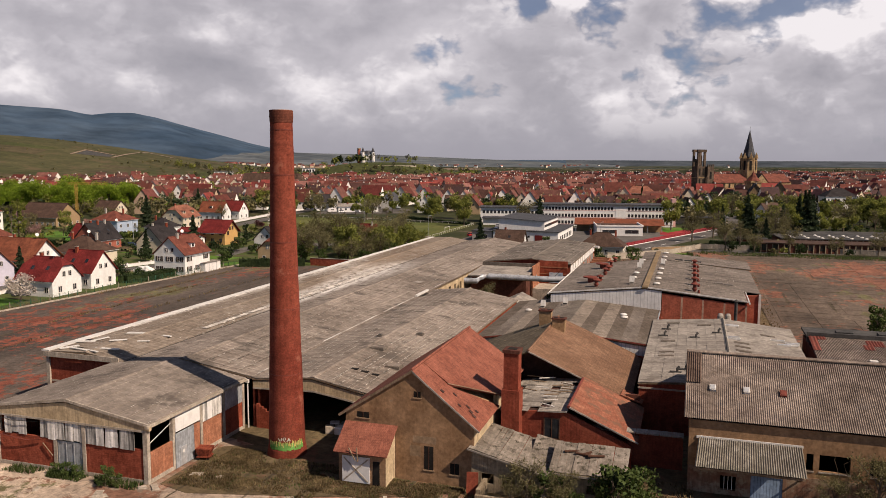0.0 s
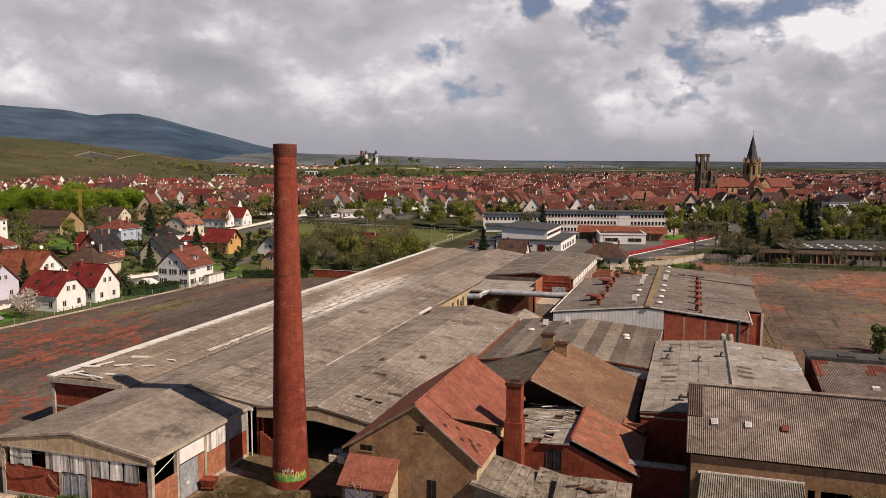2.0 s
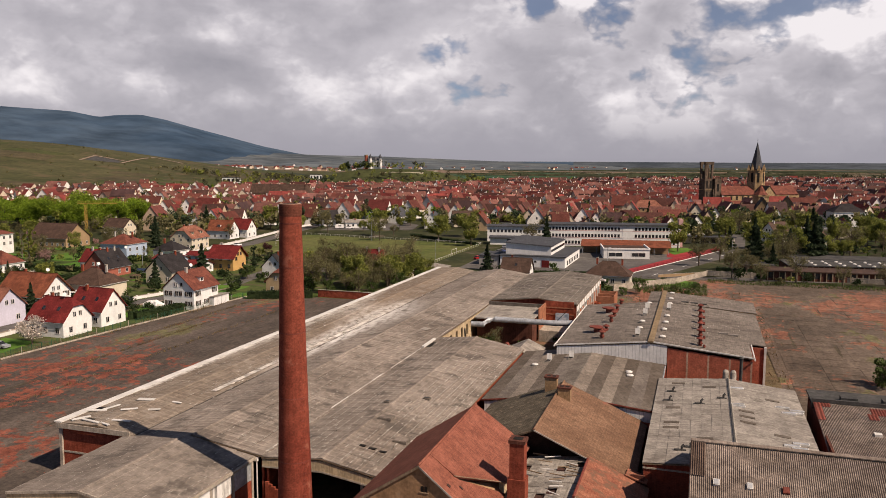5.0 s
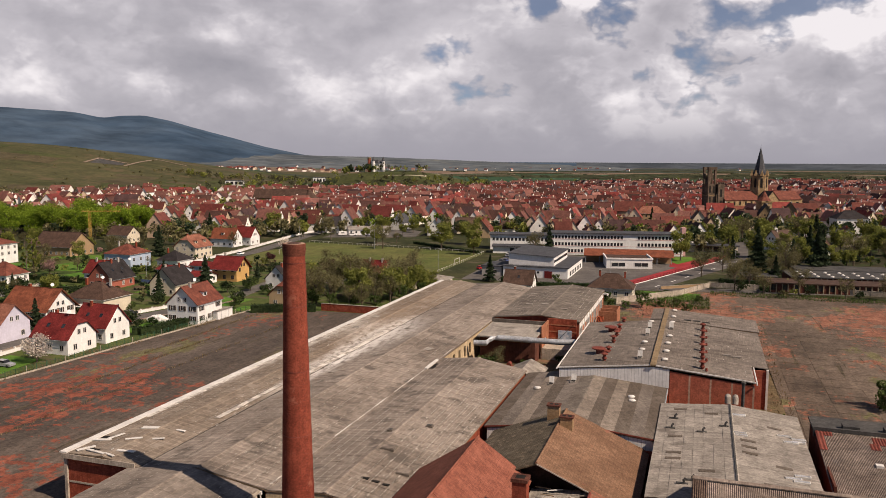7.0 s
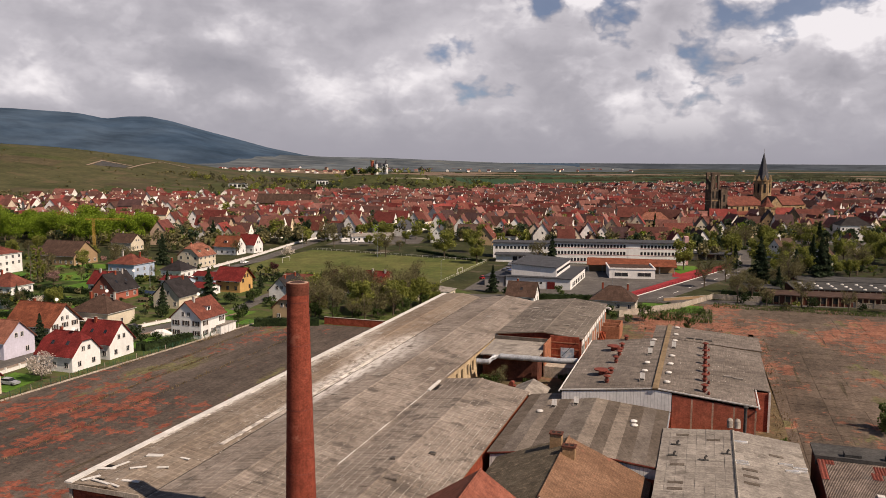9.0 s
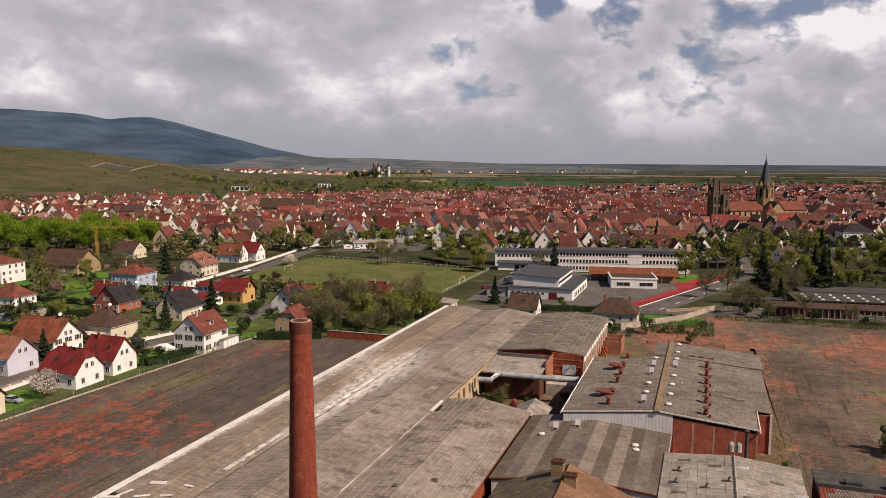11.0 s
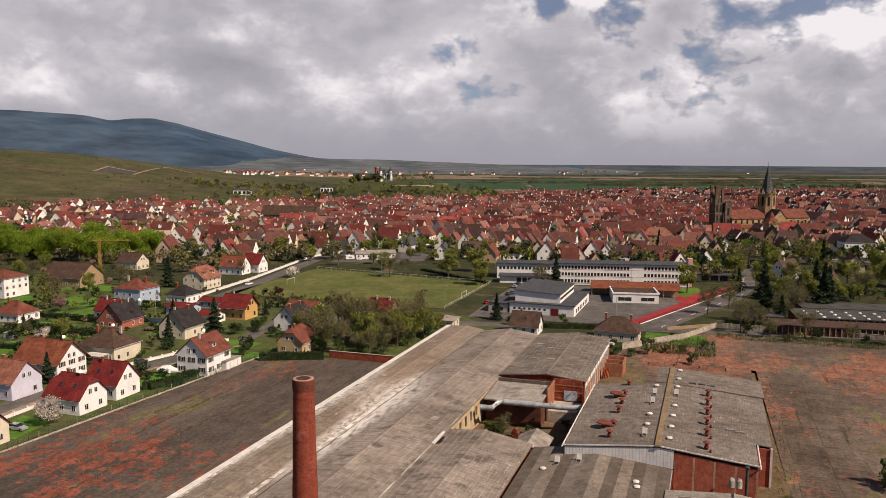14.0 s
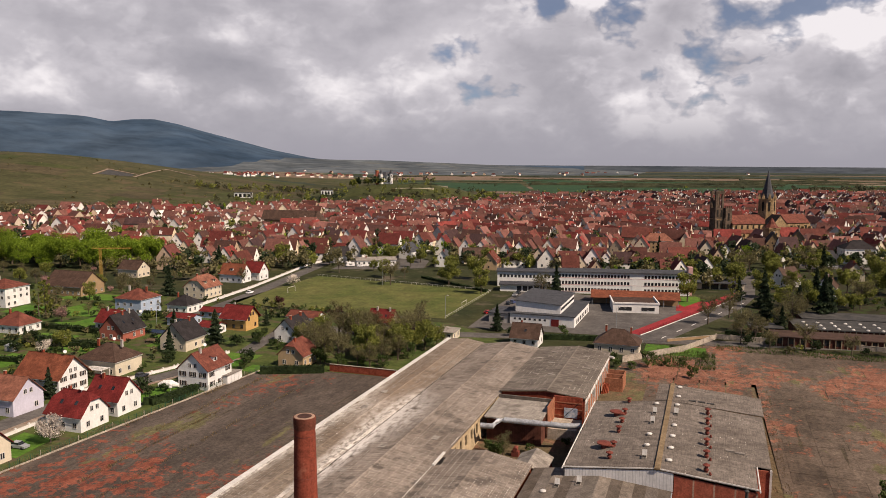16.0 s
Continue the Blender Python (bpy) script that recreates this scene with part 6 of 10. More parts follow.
part("bargeboard", slab([(7.1, -0.25, 11.3), (14.05, -0.25, 5.82), (14.05, -0.185, 5.82), (7.1, -0.185, 11.3)], 0.16), "fibre_pale", gable)
part("ridge_cap", tube([(7.1, -0.2, 11.33), (7.1, 20.8, 11.33)], 0.14, 8), "tile_red", gable)
# Openings are dark plates on a solid wall, interior shade as colour.
for x, z, w, h in ((8.85, 1.35, 0.95, 2.4), (11.5, 1.2, 0.9, 1.1), (1.9, 5.95, 1.3, 0.6), (7.65, 8.55, 0.7, 0.6)):
    part("window_opening", box(x - w / 2, x + w / 2, -0.02, 0.03, z, z + h), "dark", gable)
    part("window_surround", box(x - w / 2 - 0.12, x + w / 2 + 0.12, -0.07, 0.0, z - 0.12, z - 0.003), "render_pale", gable)
    if h > 0.5:
        part("glazing_bar", box(x - 0.03, x + 0.03, -0.045, -0.022, z, z + h), "timber", gable)
part("plaster_patch", box(7.2, 9.6, -0.012, -0.004, 4.0, 4.7), "render_pale", gable, "paler repaired plaster")
part("plaster_patch", box(6.9, 8.0, -0.012, -0.004, 2.6, 3.7), "render_pale", gable, "paler repaired plaster")
# Thin dark plates paint the shade where tiles are missing.
for i, (y, x) in enumerate(((1.2, 11.6), (1.9, 12.6), (2.3, 12.2), (1.0, 9.9), (2.4, 10.8), (12, 12.4), (2.9, 12.9), (1.6, 13.0))):
    zz = 11.36 - (x - 7.1) * 0.79
    th = thing("missing_tiles", "dark gap of missing tiles in red roof", "hole", -32.6 + x, 71 + y, zz + (0.12 if y > 4 else 0.02), group="gaps in the tiles")
    part("gap", turn_mesh(box(-0.2 - 0.06 * (i % 3), 0.22, -0.14 - 0.1 * (i % 2), 0.16, -0.02, 0.03), Matrix.Rotation(radians(38 if y < 4 else 33), 4, "Y")), "hollow_dark", th)
hut = works_thing("lean_to", "small tiled lean-to with a white boarded door", "shed", -32.2, 68.4)
part("wall", prism([(0, 0), (2.5, 0), (2.5, 5.1), (0, 3.4)], "x", 0, 4.9), "render_tan", hut)
# The lean-to's sunny side is painted lighter in the same way.
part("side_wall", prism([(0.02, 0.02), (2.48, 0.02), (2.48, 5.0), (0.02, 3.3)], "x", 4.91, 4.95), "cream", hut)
part("roof", slab([(-0.4, -0.5, 3.35), (5.2, -0.5, 3.35), (5.2, 2.55, 5.5), (-0.4, 2.55, 5.5)], 0.14), "tile_red", hut)
door_h = part("door", box(0.4, 3.3, -0.12, 0, 0.3, 2.9), "white_wall", hut, "white boarded double door")
for k in range(2):
    part("brace", turn_mesh(box(-1.7, 1.7, -0.17, -0.125, -0.07, 0.07), Matrix.Translation((1.85, 0, 1.6)) @ Matrix.Rotation(radians(42 if k else -42), 4, "Y")), "concrete", door_h)
# Dark plate paints the unlit doorway.
part("opening", box(3.6, 4.3, -0.03, 0.02, 0.2, 2.6), "dark", hut)
for i in range(2):
    part("broken_batten", turn_mesh(box(-0.7, 0.7, -0.05, 0.05, -0.04, 0.04), Matrix.Translation((1.6 + i * 0.55, -0.45, 3.25)) @ Matrix.Rotation(radians(60 + 25 * i), 4, "Y")), "wood", hut)
redch = thing("brick_chimney", "square red brick chimney with stepped shaft", "chimney", -17.3, 79.2)
part("base", box(-0.95, 0.95, -0.9, 0.9, 0, 7.9), "brick_red", redch)
part("shaft", box(-0.78, 0.78, -0.75, 0.75, 7.9, 12.0), "brick_red", redch)
part("cap", box(-0.9, 0.9, -0.87, 0.87, 11.8, 12.15), "brick_dark", redch)
part("flue", box(-0.5, 0.5, -0.45, 0.45, 12.15, 12.17), "dark", redch)

# collapsing tiled house
tileh = works_thing("tiled_house", "collapsing house with patched old tile roof", "house", -29, 80)
part("front_wall", prism([(12.0, 0), (24.0, 0), (24.0, 2.7), (17.0, 5.75), (12.0, 5.2)], "y", 0, 0.35), "brick_red", tileh)
window(tileh, 15.8, 0, 2.7, 1.5, 2.1, "-y", "timber")
part("wall", box(23.4, 23.7, 0.4, 33, 0, 3.2), "brick_dark", tileh)
part("wall", box(0.3, 23.4, 32.6, 33, 0, 4.2), "brick", tileh)
# Dark sheet added behind the open gable, painting the unlit inside.
part("inner_wall", prism([(4, 0), (17.4, 0), (17.4, 5.9), (11, 8.7), (4, 5.9)], "y", 14.5, 14.8), "hollow_dark", tileh)
part("wall", box(0.3, 0.6, 11.5, 32.6, 0, 4.2), "brick_dark", tileh)
part("roof", slab([(11, 11, 9.05), (17.6, 11, 6.25), (17.6, 33.3, 6.25), (11, 33.3, 9.05)], 0.16), "tile_old", tileh)
part("roof", slab([(17.6, -0.15, 6.25), (24.6, -0.15, 3.2), (24.6, 12.0, 3.2), (17.6, 12.0, 6.25)], 0.16), "tile_mixed", tileh, "redder lower tile slope")
part("roof", slab([(17.6, 12.02, 6.25), (23.0, 12.02, 3.9), (23.0, 33.3, 3.9), (17.6, 33.3, 6.25)], 0.16), "tile_old", tileh)
part("roof", slab([(0, 11, 4.6), (11, 11, 9.05), (11, 33.3, 9.05), (0, 33.3, 4.6)], 0.16), "slate_mossy", tileh, "mossy grey-brown west slope")
part("ridge_cap", tube([(11, 11, 9.1), (11, 33.3, 9.1)], 0.16, 8), "tile_old", tileh)
part("gutter", tube([(17.55, -0.4, 6.35), (17.55, 10.9, 6.35)], 0.16, 8), "rust", tileh)
part("bargeboard", slab([(17.6, -0.24, 6.3), (24.7, -0.24, 3.2), (24.7, -0.155, 3.2), (17.6, -0.155, 6.3)], 0.14), "fibre_pale", tileh)
part("bargeboard", slab([(11, 10.88, 9.1), (17.6, 10.88, 6.3), (17.6, 10.99, 6.3), (11, 10.99, 9.1)], 0.14), "fibre_pale", tileh)
part("low_roof", sheets((10.2, -0.3, 5.3), (17.4, -0.3, 5.7), (17.4, 12.5, 5.9), (10.2, 12.5, 5.2), 1.0, 1.7, seed=3, skip=0.1, jitter=0.09), "fibre_pale", tileh, "collapsed grey sheet roof with gaps")["kind"] = "stuff"
# Dark colour below the sheets paints the shade seen through their gaps.
part("low_deck", slab([(10.4, 0, 5.15), (17.4, 0, 5.45), (17.4, 12, 5.6), (10.4, 12, 5.0)], 0.08), "hollow_dark", tileh)
rnd = random.Random(6)
for i in range(16):
    th = thing("loose_batten", "grey broken batten on the collapsed roof", "board", -29 + rnd.uniform(11.2, 17), 80 + rnd.uniform(0.5, 11.5), 5.95 + rnd.uniform(0, 0.12), rnd.uniform(-30, 30), "loose battens")
    part("batten", box(-rnd.uniform(0.5, 1.3), 0.8, -0.07, 0.07, -0.04, 0.04), "wood" if i % 3 else "white_trim", th)
for x, y, z in ((9.6, 30.5, 10.3), (12.1, 26.8, 10.0)):
    th = thing("brick_chimney", "tan brick chimney with flat cap on the ridge", "chimney", -29 + x, 80 + y, group="ridge chimneys")
    part("shaft", box(-0.85, 0.85, -0.6, 0.6, z - 3.4, z), "w_sandy", th)
    part("cap", box(-0.98, 0.98, -0.72, 0.72, z, z + 0.18), "brick_dark", th)
    for k in (-0.4, 0.4):
        part("flue", box(k - 0.25, k + 0.25, -0.3, 0.3, z + 0.18, z + 0.2), "dark", th)
ruin = thing("ruined_dormer", "ruined dormer with broken tiles", "dormer", -5.6, 92.3)
part("cheek", box(-1.0, 0.6, -0.3, 0.0, 2.6, 4.6), "brick_dark", ruin)
part("roof_piece", slab([(-1.6, -0.6, 4.6), (0.9, -0.6, 3.8), (1.1, 1.4, 3.9), (-1.4, 1.4, 4.7)], 0.15), "tile_mixed", ruin)
par = works_thing("yard_wall", "brick yard wall with grey coping slabs", "wall", -9.5, 82.2)
part("wall", box(0, 9.5, -0.2, 0.2, 0, 3.6), "brick_red", par)
for i in range(8):
    part("coping", box(i * 1.2, i * 1.2 + 1.15, -0.7, 0.6, 3.62, 3.75), "fibre_pale", par)

# lean-tos
lean = works_thing("lean_to", "grey sheet-roofed lean-to with small windows", "shed", -19.3, 70.6)
part("wall", wall_holes(0, 7.4, 0, 2.3, 0, 0.25, [(1.0, 2.2, 0.9, 1.9), (3.0, 4.3, 0.8, 1.8), (4.9, 6.1, 0.7, 1.7)]), "cream_dirty", lean)
part("wall", box(7.1, 7.4, 0.3, 7, 0, 2.6), "brick_dirty", lean)
sheet_parts(lean, (-0.3, -0.3, 4.3), (7.6, -0.3, 2.45), (7.6, 7.4, 3.3), (-0.3, 7.4, 4.4), 0.6, 7.8, "board_grey", seed=5, jitter=0.08)
part("eave_board", slab([(-0.35, -0.42, 4.3), (7.6, -0.42, 2.45), (7.6, -0.3, 2.45), (-0.35, -0.3, 4.3)], 0.14), "fibre_pale", lean)
part("wall", prism([(0, 2.3), (7.4, 2.3), (0, 4.0)], "y", 0.02, 0.23), "cream_dirty", lean)
lean2 = works_thing("lean_to", "sagging lean-to with broken white-edged roof", "shed", -11.6, 71.2)
part("wall", wall_holes(0, 6.4, 0, 2.2, 0, 0.25, [(0.8, 2.0, 0.8, 1.7), (3.2, 5.4, 0.8, 1.7)]), "cream_dirty", lean2)
part("wall", box(6.1, 6.4, 0.3, 4, 0, 2.8), "brick_dirty", lean2)
sheet_parts(lean2, (-0.3, -0.4, 2.75), (6.8, -0.4, 2.75), (6.8, 4.2, 4.0), (-0.3, 4.2, 4.1), 0.7, 4.7, "board_grey", seed=6, jitter=0.12)
part("eave_board", box(-0.3, 6.8, -0.5, -0.4, 2.52, 2.7), "fibre_pale", lean2)
for i, (x, y, a) in enumerate(((1.5, 2.8, 20), (2.6, 2.3, -10), (3.8, 2.2, 15), (3.2, 3, 50))):
    th = thing("loose_batten", "dark rotten board on the lean-to roof", "board", -11.6 + x, 71.2 + y, 3.75 + y * 0.02, a, "loose battens")
    part("batten", box(-0.8, 0.8, -0.15, 0.15, -0.05, 0.06), "timber", th)
ramp = works_thing("lean_to", "narrow tin-edged roof strip between lean-tos", "shed", -14.2, 73.5)
part("roof", slab([(0, 0, 3.0), (2.6, -0.6, 2.7), (3.0, 3.4, 3.5), (0, 4.0, 3.9)], 0.08), "board_grey", ramp)
part("wall", box(0.3, 2.4, 0.3, 3.4, 0, 2.6), "brick_dirty", ramp)
gate_r = thing("red_door", "leaning red door at the house corner", "door", -18.9, 69.4, 0.05, 8)
part("panel", turn_mesh(box(-0.55, 0.55, -0.06, 0.06, 0, 2.2), Matrix.Rotation(radians(-8), 4, "X")), "brick_red", gate_r)
low = thing("low_wall", "crumbling low wall of an empty pen", "wall", -16.2, 67.2)
for q in (box(-1.8, 4.5, -0.2, 0.2, 0, 1.2), box(-1.8, -1.4, 0.2, 3, 0, 1.6), box(4.1, 4.5, 0.2, 3, 0, 1.4)):
    part("wall", q, "cream_dirty", low)

# great chimney
stack = works_thing("factory_chimney", "tall tapering red brick factory chimney with graffiti at its foot", "chimney", -40.9, 73.9)
zs = [0.9 + 34.6 * i / 14 for i in range(15)]
rad = lambda z: 1.98 - 0.0285 * z + 0.00014 * z * z


def chimney_ring(z0, z1, r0, r1, n=44):
    bm = bmesh.new()
    rings = [[bm.verts.new((r * math.cos(k * math.tau / n), r * math.sin(k * math.tau / n), z)) for k in range(n)] for z, r in ((z0, r0), (z1, r1))]
    for k in range(n):
        bm.faces.new((rings[0][k], rings[0][(k + 1) % n], rings[1][(k + 1) % n], rings[1][k]))
    for f in bm.faces:
        f.smooth = True
    uv = bm.loops.layers.uv.verify()
    for f in bm.faces:
        for lp in f.loops:
            a = math.atan2(lp.vert.co.y, lp.vert.co.x)
            if a < math.atan2(f.calc_center_median().y, f.calc_center_median().x) - math.pi:
                a += math.tau
            if a > math.atan2(f.calc_center_median().y, f.calc_center_median().x) + math.pi:
                a -= math.tau
            lp[uv].uv = (a * 1.7, lp.vert.co.z)
    me = bpy.data.meshes.new("shaft")
    bm.to_mesh(me)
    bm.free()
    me.materials.append(M["chimney"])
    return me


for i, (a, b) in enumerate(zip(zs, zs[1:])):
    part("shaft", chimney_ring(a, b, rad(a) + (0.012 if i % 3 == 0 else 0), rad(b) + (0.012 if i % 3 == 0 else 0)), "chimney", stack)
part("foot", tube([(0, 0, 0), (0, 0, 0.9)], [2.12, 2.05], 44), "chimney", stack)
part("rim", tube([(0, 0, 35.4), (0, 0, 36.0), (0, 0, 36.65)], [rad(35) + 0.02, rad(35) + 0.07, rad(35) + 0.06], 44), "chimney_dark", stack, "sooty dark brick rim")
part("rim_top", tube([(0, 0, 36.6), (0, 0, 36.7)], rad(35) - 0.04, 40), "brick_joint", stack, "pale mortar-capped rim")
# Dark disc on the solid top paints the unlit flue.
part("flue", tube([(0, 0, 36.6), (0, 0, 36.72)], 0.78, 32), "hollow_dark", stack)
for k in range(58):
    z = 2.0 + k * 0.58
    part("rung", tube([(rad(z) * 0.86 - 0.02, -rad(z) * 0.53, z), (rad(z) * 0.86 + 0.16, -rad(z) * 0.53 - 0.12, z), (rad(z) * 0.93 + 0.14, -rad(z) * 0.4 - 0.1, z), (rad(z) * 0.93, -rad(z) * 0.4, z)], 0.018, 4), "rust", stack)
for z in (9, 16, 23, 30, 34.6):
    part("iron_band", tube([(0, 0, z), (0, 0, z + 0.09)], rad(z) + 0.025, 44, caps=False), "rust", stack)
# graffiti: a low band of green and yellow flames with white scrawl above
rnd = random.Random(9)
for i in range(78):
    kind = "spray_green" if i < 34 else "spray_yellow" if i < 68 else "spray_white"
    a = radians(-122 + (i % 34) * 3.5 + rnd.uniform(-1.5, 1.5)) if i < 68 else radians(-84 + (i - 68) * 3.6)
    z, hgt, w = {"spray_green": (0.98, rnd.uniform(0.45, 0.95), rnd.uniform(0.07, 0.15)), "spray_yellow": (1.35, rnd.uniform(0.3, 0.7), rnd.uniform(0.05, 0.11)), "spray_white": (2.02, rnd.uniform(0.12, 0.4), 0.06)}[kind]
    z += rnd.uniform(-0.08, 0.12)
    r = rad(z) + 0.02 + 0.004 * (i % 7)
    bm = bmesh.new()
    lean_ = rnd.uniform(-0.14, 0.14)
    hull(bm, [(-w, 0, 0), (w, 0, 0), (w, 0.03, 0), (-w, 0.03, 0)], [(-w * 0.4 + lean_, 0, hgt), (w * 0.4 + lean_, 0, hgt * 0.9), (w * 0.4 + lean_, 0.03, hgt * 0.9), (-w * 0.4 + lean_, 0.03, hgt)])
    flip(bm)
    turn_mesh(bm, Matrix.Translation((r * math.cos(a), r * math.sin(a), z)) @ Matrix.Rotation(a + math.pi / 2, 4, "Z"))
    part("graffiti", bm, kind, stack, "sprayed green and yellow graffiti strokes")


# ---- trees and greenery ----
def leaf_card(bm, p, size, rnd, flat_bias=0.0):
    n = Vector((rnd.gauss(0, 1), rnd.gauss(0, 1), rnd.gauss(0, 1) + flat_bias)).normalized()
    a = n.orthogonal().normalized()
    b = n.cross(a)
    k = rnd.uniform(0, math.tau)
    a, b = a * math.cos(k) + b * math.sin(k), b * math.cos(k) - a * math.sin(k)
    s = size * rnd.uniform(0.6, 1.3)
    v = [bm.verts.new(p + a * s * 0.5), bm.verts.new(p + b * s * 0.32), bm.verts.new(p - a * s * 0.5), bm.verts.new(p - b * s * 0.32)]
    bm.faces.new(v)


def limb_paths(rnd, h, spread, n, base):
    out = []
    for i in range(n):
        ang = i * 2.4 + rnd.uniform(-0.4, 0.4)
        z0 = h * rnd.uniform(base, 0.62)
        r = spread * rnd.uniform(0.55, 1.0)
        z1 = min(h * 0.95, z0 + h * rnd.uniform(0.15, 0.4))
        mid = Vector((math.cos(ang) * r * 0.45, math.sin(ang) * r * 0.45, (z0 + z1) / 2 - h * 0.02))
        out.append([Vector((0, 0, z0)), mid, Vector((math.cos(ang) * r, math.sin(ang) * r, z1))])
    return out


def tree(name, label, leaf, h, spread, cards, size, seed, trunk_r=0.28, base=0.25, blob=0.42, limbs=9, twigs=0, shape="round"):
    """A tapered trunk with limbs and a crown of many small leaf clumps round the limb ends."""
    rnd = random.Random(seed)
    th = new(name)
    tagged(th, label, "tree")
    top = h * (0.98 if shape == "cone" else 0.8)
    wood = tube([(0, 0, -0.3), (rnd.uniform(-0.1, 0.1), rnd.uniform(-0.1, 0.1), h * 0.4), (rnd.uniform(-0.3, 0.3), rnd.uniform(-0.3, 0.3), top)], [trunk_r * 1.25, trunk_r * 0.8, 0.05], 8)
    bm = bmesh.new()
    if shape == "cone":
        for i in range(cards):
            t = rnd.random() ** 0.7
            z = h * (0.08 + 0.92 * (1 - t))
            r = spread * t * (0.75 + 0.35 * math.sin(z * 4.1 + seed)) * math.sqrt(rnd.uniform(0.35, 1.0))
            a = rnd.uniform(0, math.tau)
            r *= 0.85 + 0.25 * math.sin(a * 3 + seed + z)
            leaf_card(bm, Vector((math.cos(a) * r, math.sin(a) * r, z - r * 0.15)), size, rnd, -0.4)
    else:
        paths = limb_paths(rnd, h, spread * (0.72 if shape == "round" else 0.5), limbs, base)
        for p in paths if shape == "round" else ():
            tube(p, [trunk_r * 0.5, trunk_r * 0.32, 0.04], 5, wood)
        ends = [p[2] for p in paths] + [p[1].lerp(p[2], 0.5) for p in paths] + [Vector((rnd.uniform(-0.5, 0.5), rnd.uniform(-0.5, 0.5), h * 0.86))]
        if shape == "column":
            ends = [Vector((rnd.uniform(-1, 1) * spread * 0.5, rnd.uniform(-1, 1) * spread * 0.5, h * (0.12 + 0.8 * k / 16))) for k in range(17)]
        for i in range(cards):
            c = rnd.choice(ends)
            d = Vector((rnd.gauss(0, 1), rnd.gauss(0, 1), rnd.gauss(0, 0.85))).normalized()
            br = spread * blob * (0.75 + 0.5 * noise.noise(c * 0.7 + Vector((seed, 0, 0)))) * (0.55 if shape == "column" else 1)
            p = c + d * br * rnd.uniform(0.45, 1.08)
            if p.z > h * 0.1:
                leaf_card(bm, p, size, rnd)
        for i in range(twigs):
            c = rnd.choice(ends)
            d = Vector((rnd.gauss(0, 1), rnd.gauss(0, 1), rnd.gauss(0.5, 0.8))).normalized()
            q = c + d * spread * blob * rnd.uniform(0.6, 1.15)
            s = d.orthogonal().normalized() * 0.035
            bm.faces.new([bm.verts.new(c - s), bm.verts.new(c + s), bm.verts.new(q)])
    part("trunk", wood, "bark", th)
    crown = part("crown", bm, "leaf_" + leaf, th)
    return th


KINDS = {}


def kind_tree(key, variants):
    KINDS[key] = variants


kind_tree("chestnut", [tree("chestnut_tree", "broad chestnut tree in bright fresh leaf", "fresh", 16, 8.0, 9000, 0.6, s, 0.4, 0.12, 0.44, 14) for s in (1, 2)])
kind_tree("park", [tree("broadleaf_tree", "broadleaf tree in pale spring leaf", "spring", 11, 5.2, 3400, 0.62, s, 0.25, 0.2, 0.4, 10) for s in (3, 4)])
kind_tree("bare", [tree("bare_tree", "nearly bare tree with brown twigs and buds", "bare", 11, 5.2, 1500, 0.36, s, 0.25, 0.2, 0.42, 13, 650) for s in (5, 6)])
kind_tree("conifer", [tree("conifer", "dark green conical conifer", "conifer", 12, 3.3, 2600, 0.8, s, 0.22, shape="cone") for s in (7, 8)])
kind_tree("poplar", [tree("poplar", "slender poplar in spring leaf", "spring", 16, 2.9, 2800, 0.55, 9, 0.22, shape="column")])
kind_tree("blossom", [tree("blossom_tree", "fruit tree in white blossom", "blossom", 5.5, 3.6, 1500, 0.35, 10, 0.16, 0.2, 0.42, 10, 150)])
kind_tree("pink", [tree("blossom_tree", "cherry tree in pale pink blossom", "pink", 6, 4, 1300, 0.4, 12, 0.16, 0.2, 0.42, 10, 150)])
kind_tree("purple", [tree("purple_tree", "round purple-leaved ornamental tree", "purple", 5.5, 3.0, 900, 0.45, 11, 0.16, 0.2, 0.45, 8)])
kind_tree("shrub", [tree("shrub", "leafy dark green garden shrub", "hedge", 3.0, 2.0, 600, 0.42, s, 0.08, 0.1, 0.5, 7) for s in (13, 14)])
kind_tree("bush", [tree("bush", "bright green self-sown bush", "ivy", 3.6, 2.1, 700, 0.4, 15, 0.08, 0.1, 0.5, 8)])
used_first = set()


def plant(key, x, y, scale=1.0, seed=0, z=None):
    rnd = random.Random(seed * 7919 + int(x * 10) * 31 + int(y * 10))
    src = KINDS[key][rnd.randrange(len(KINDS[key]))]
    m = pose(x, y, height(x, y) if z is None else z, 0, 0, rnd.uniform(0, 360)) @ Matrix.Diagonal((scale * rnd.uniform(0.9, 1.1), scale * rnd.uniform(0.9, 1.1), scale, 1))
    if src.name not in used_first:
        used_first.add(src.name)
        src.matrix_basis = m
        return src
    c = copy_thing(src, Matrix())
    c.matrix_basis = m
    return c


def rows_of(key, spots, size=1.0, vary=0.2):
    for i, (x, y) in enumerate(spots):
        plant(key, x, y, size * (1 + vary * math.sin(i * 2.7 + x)), i)


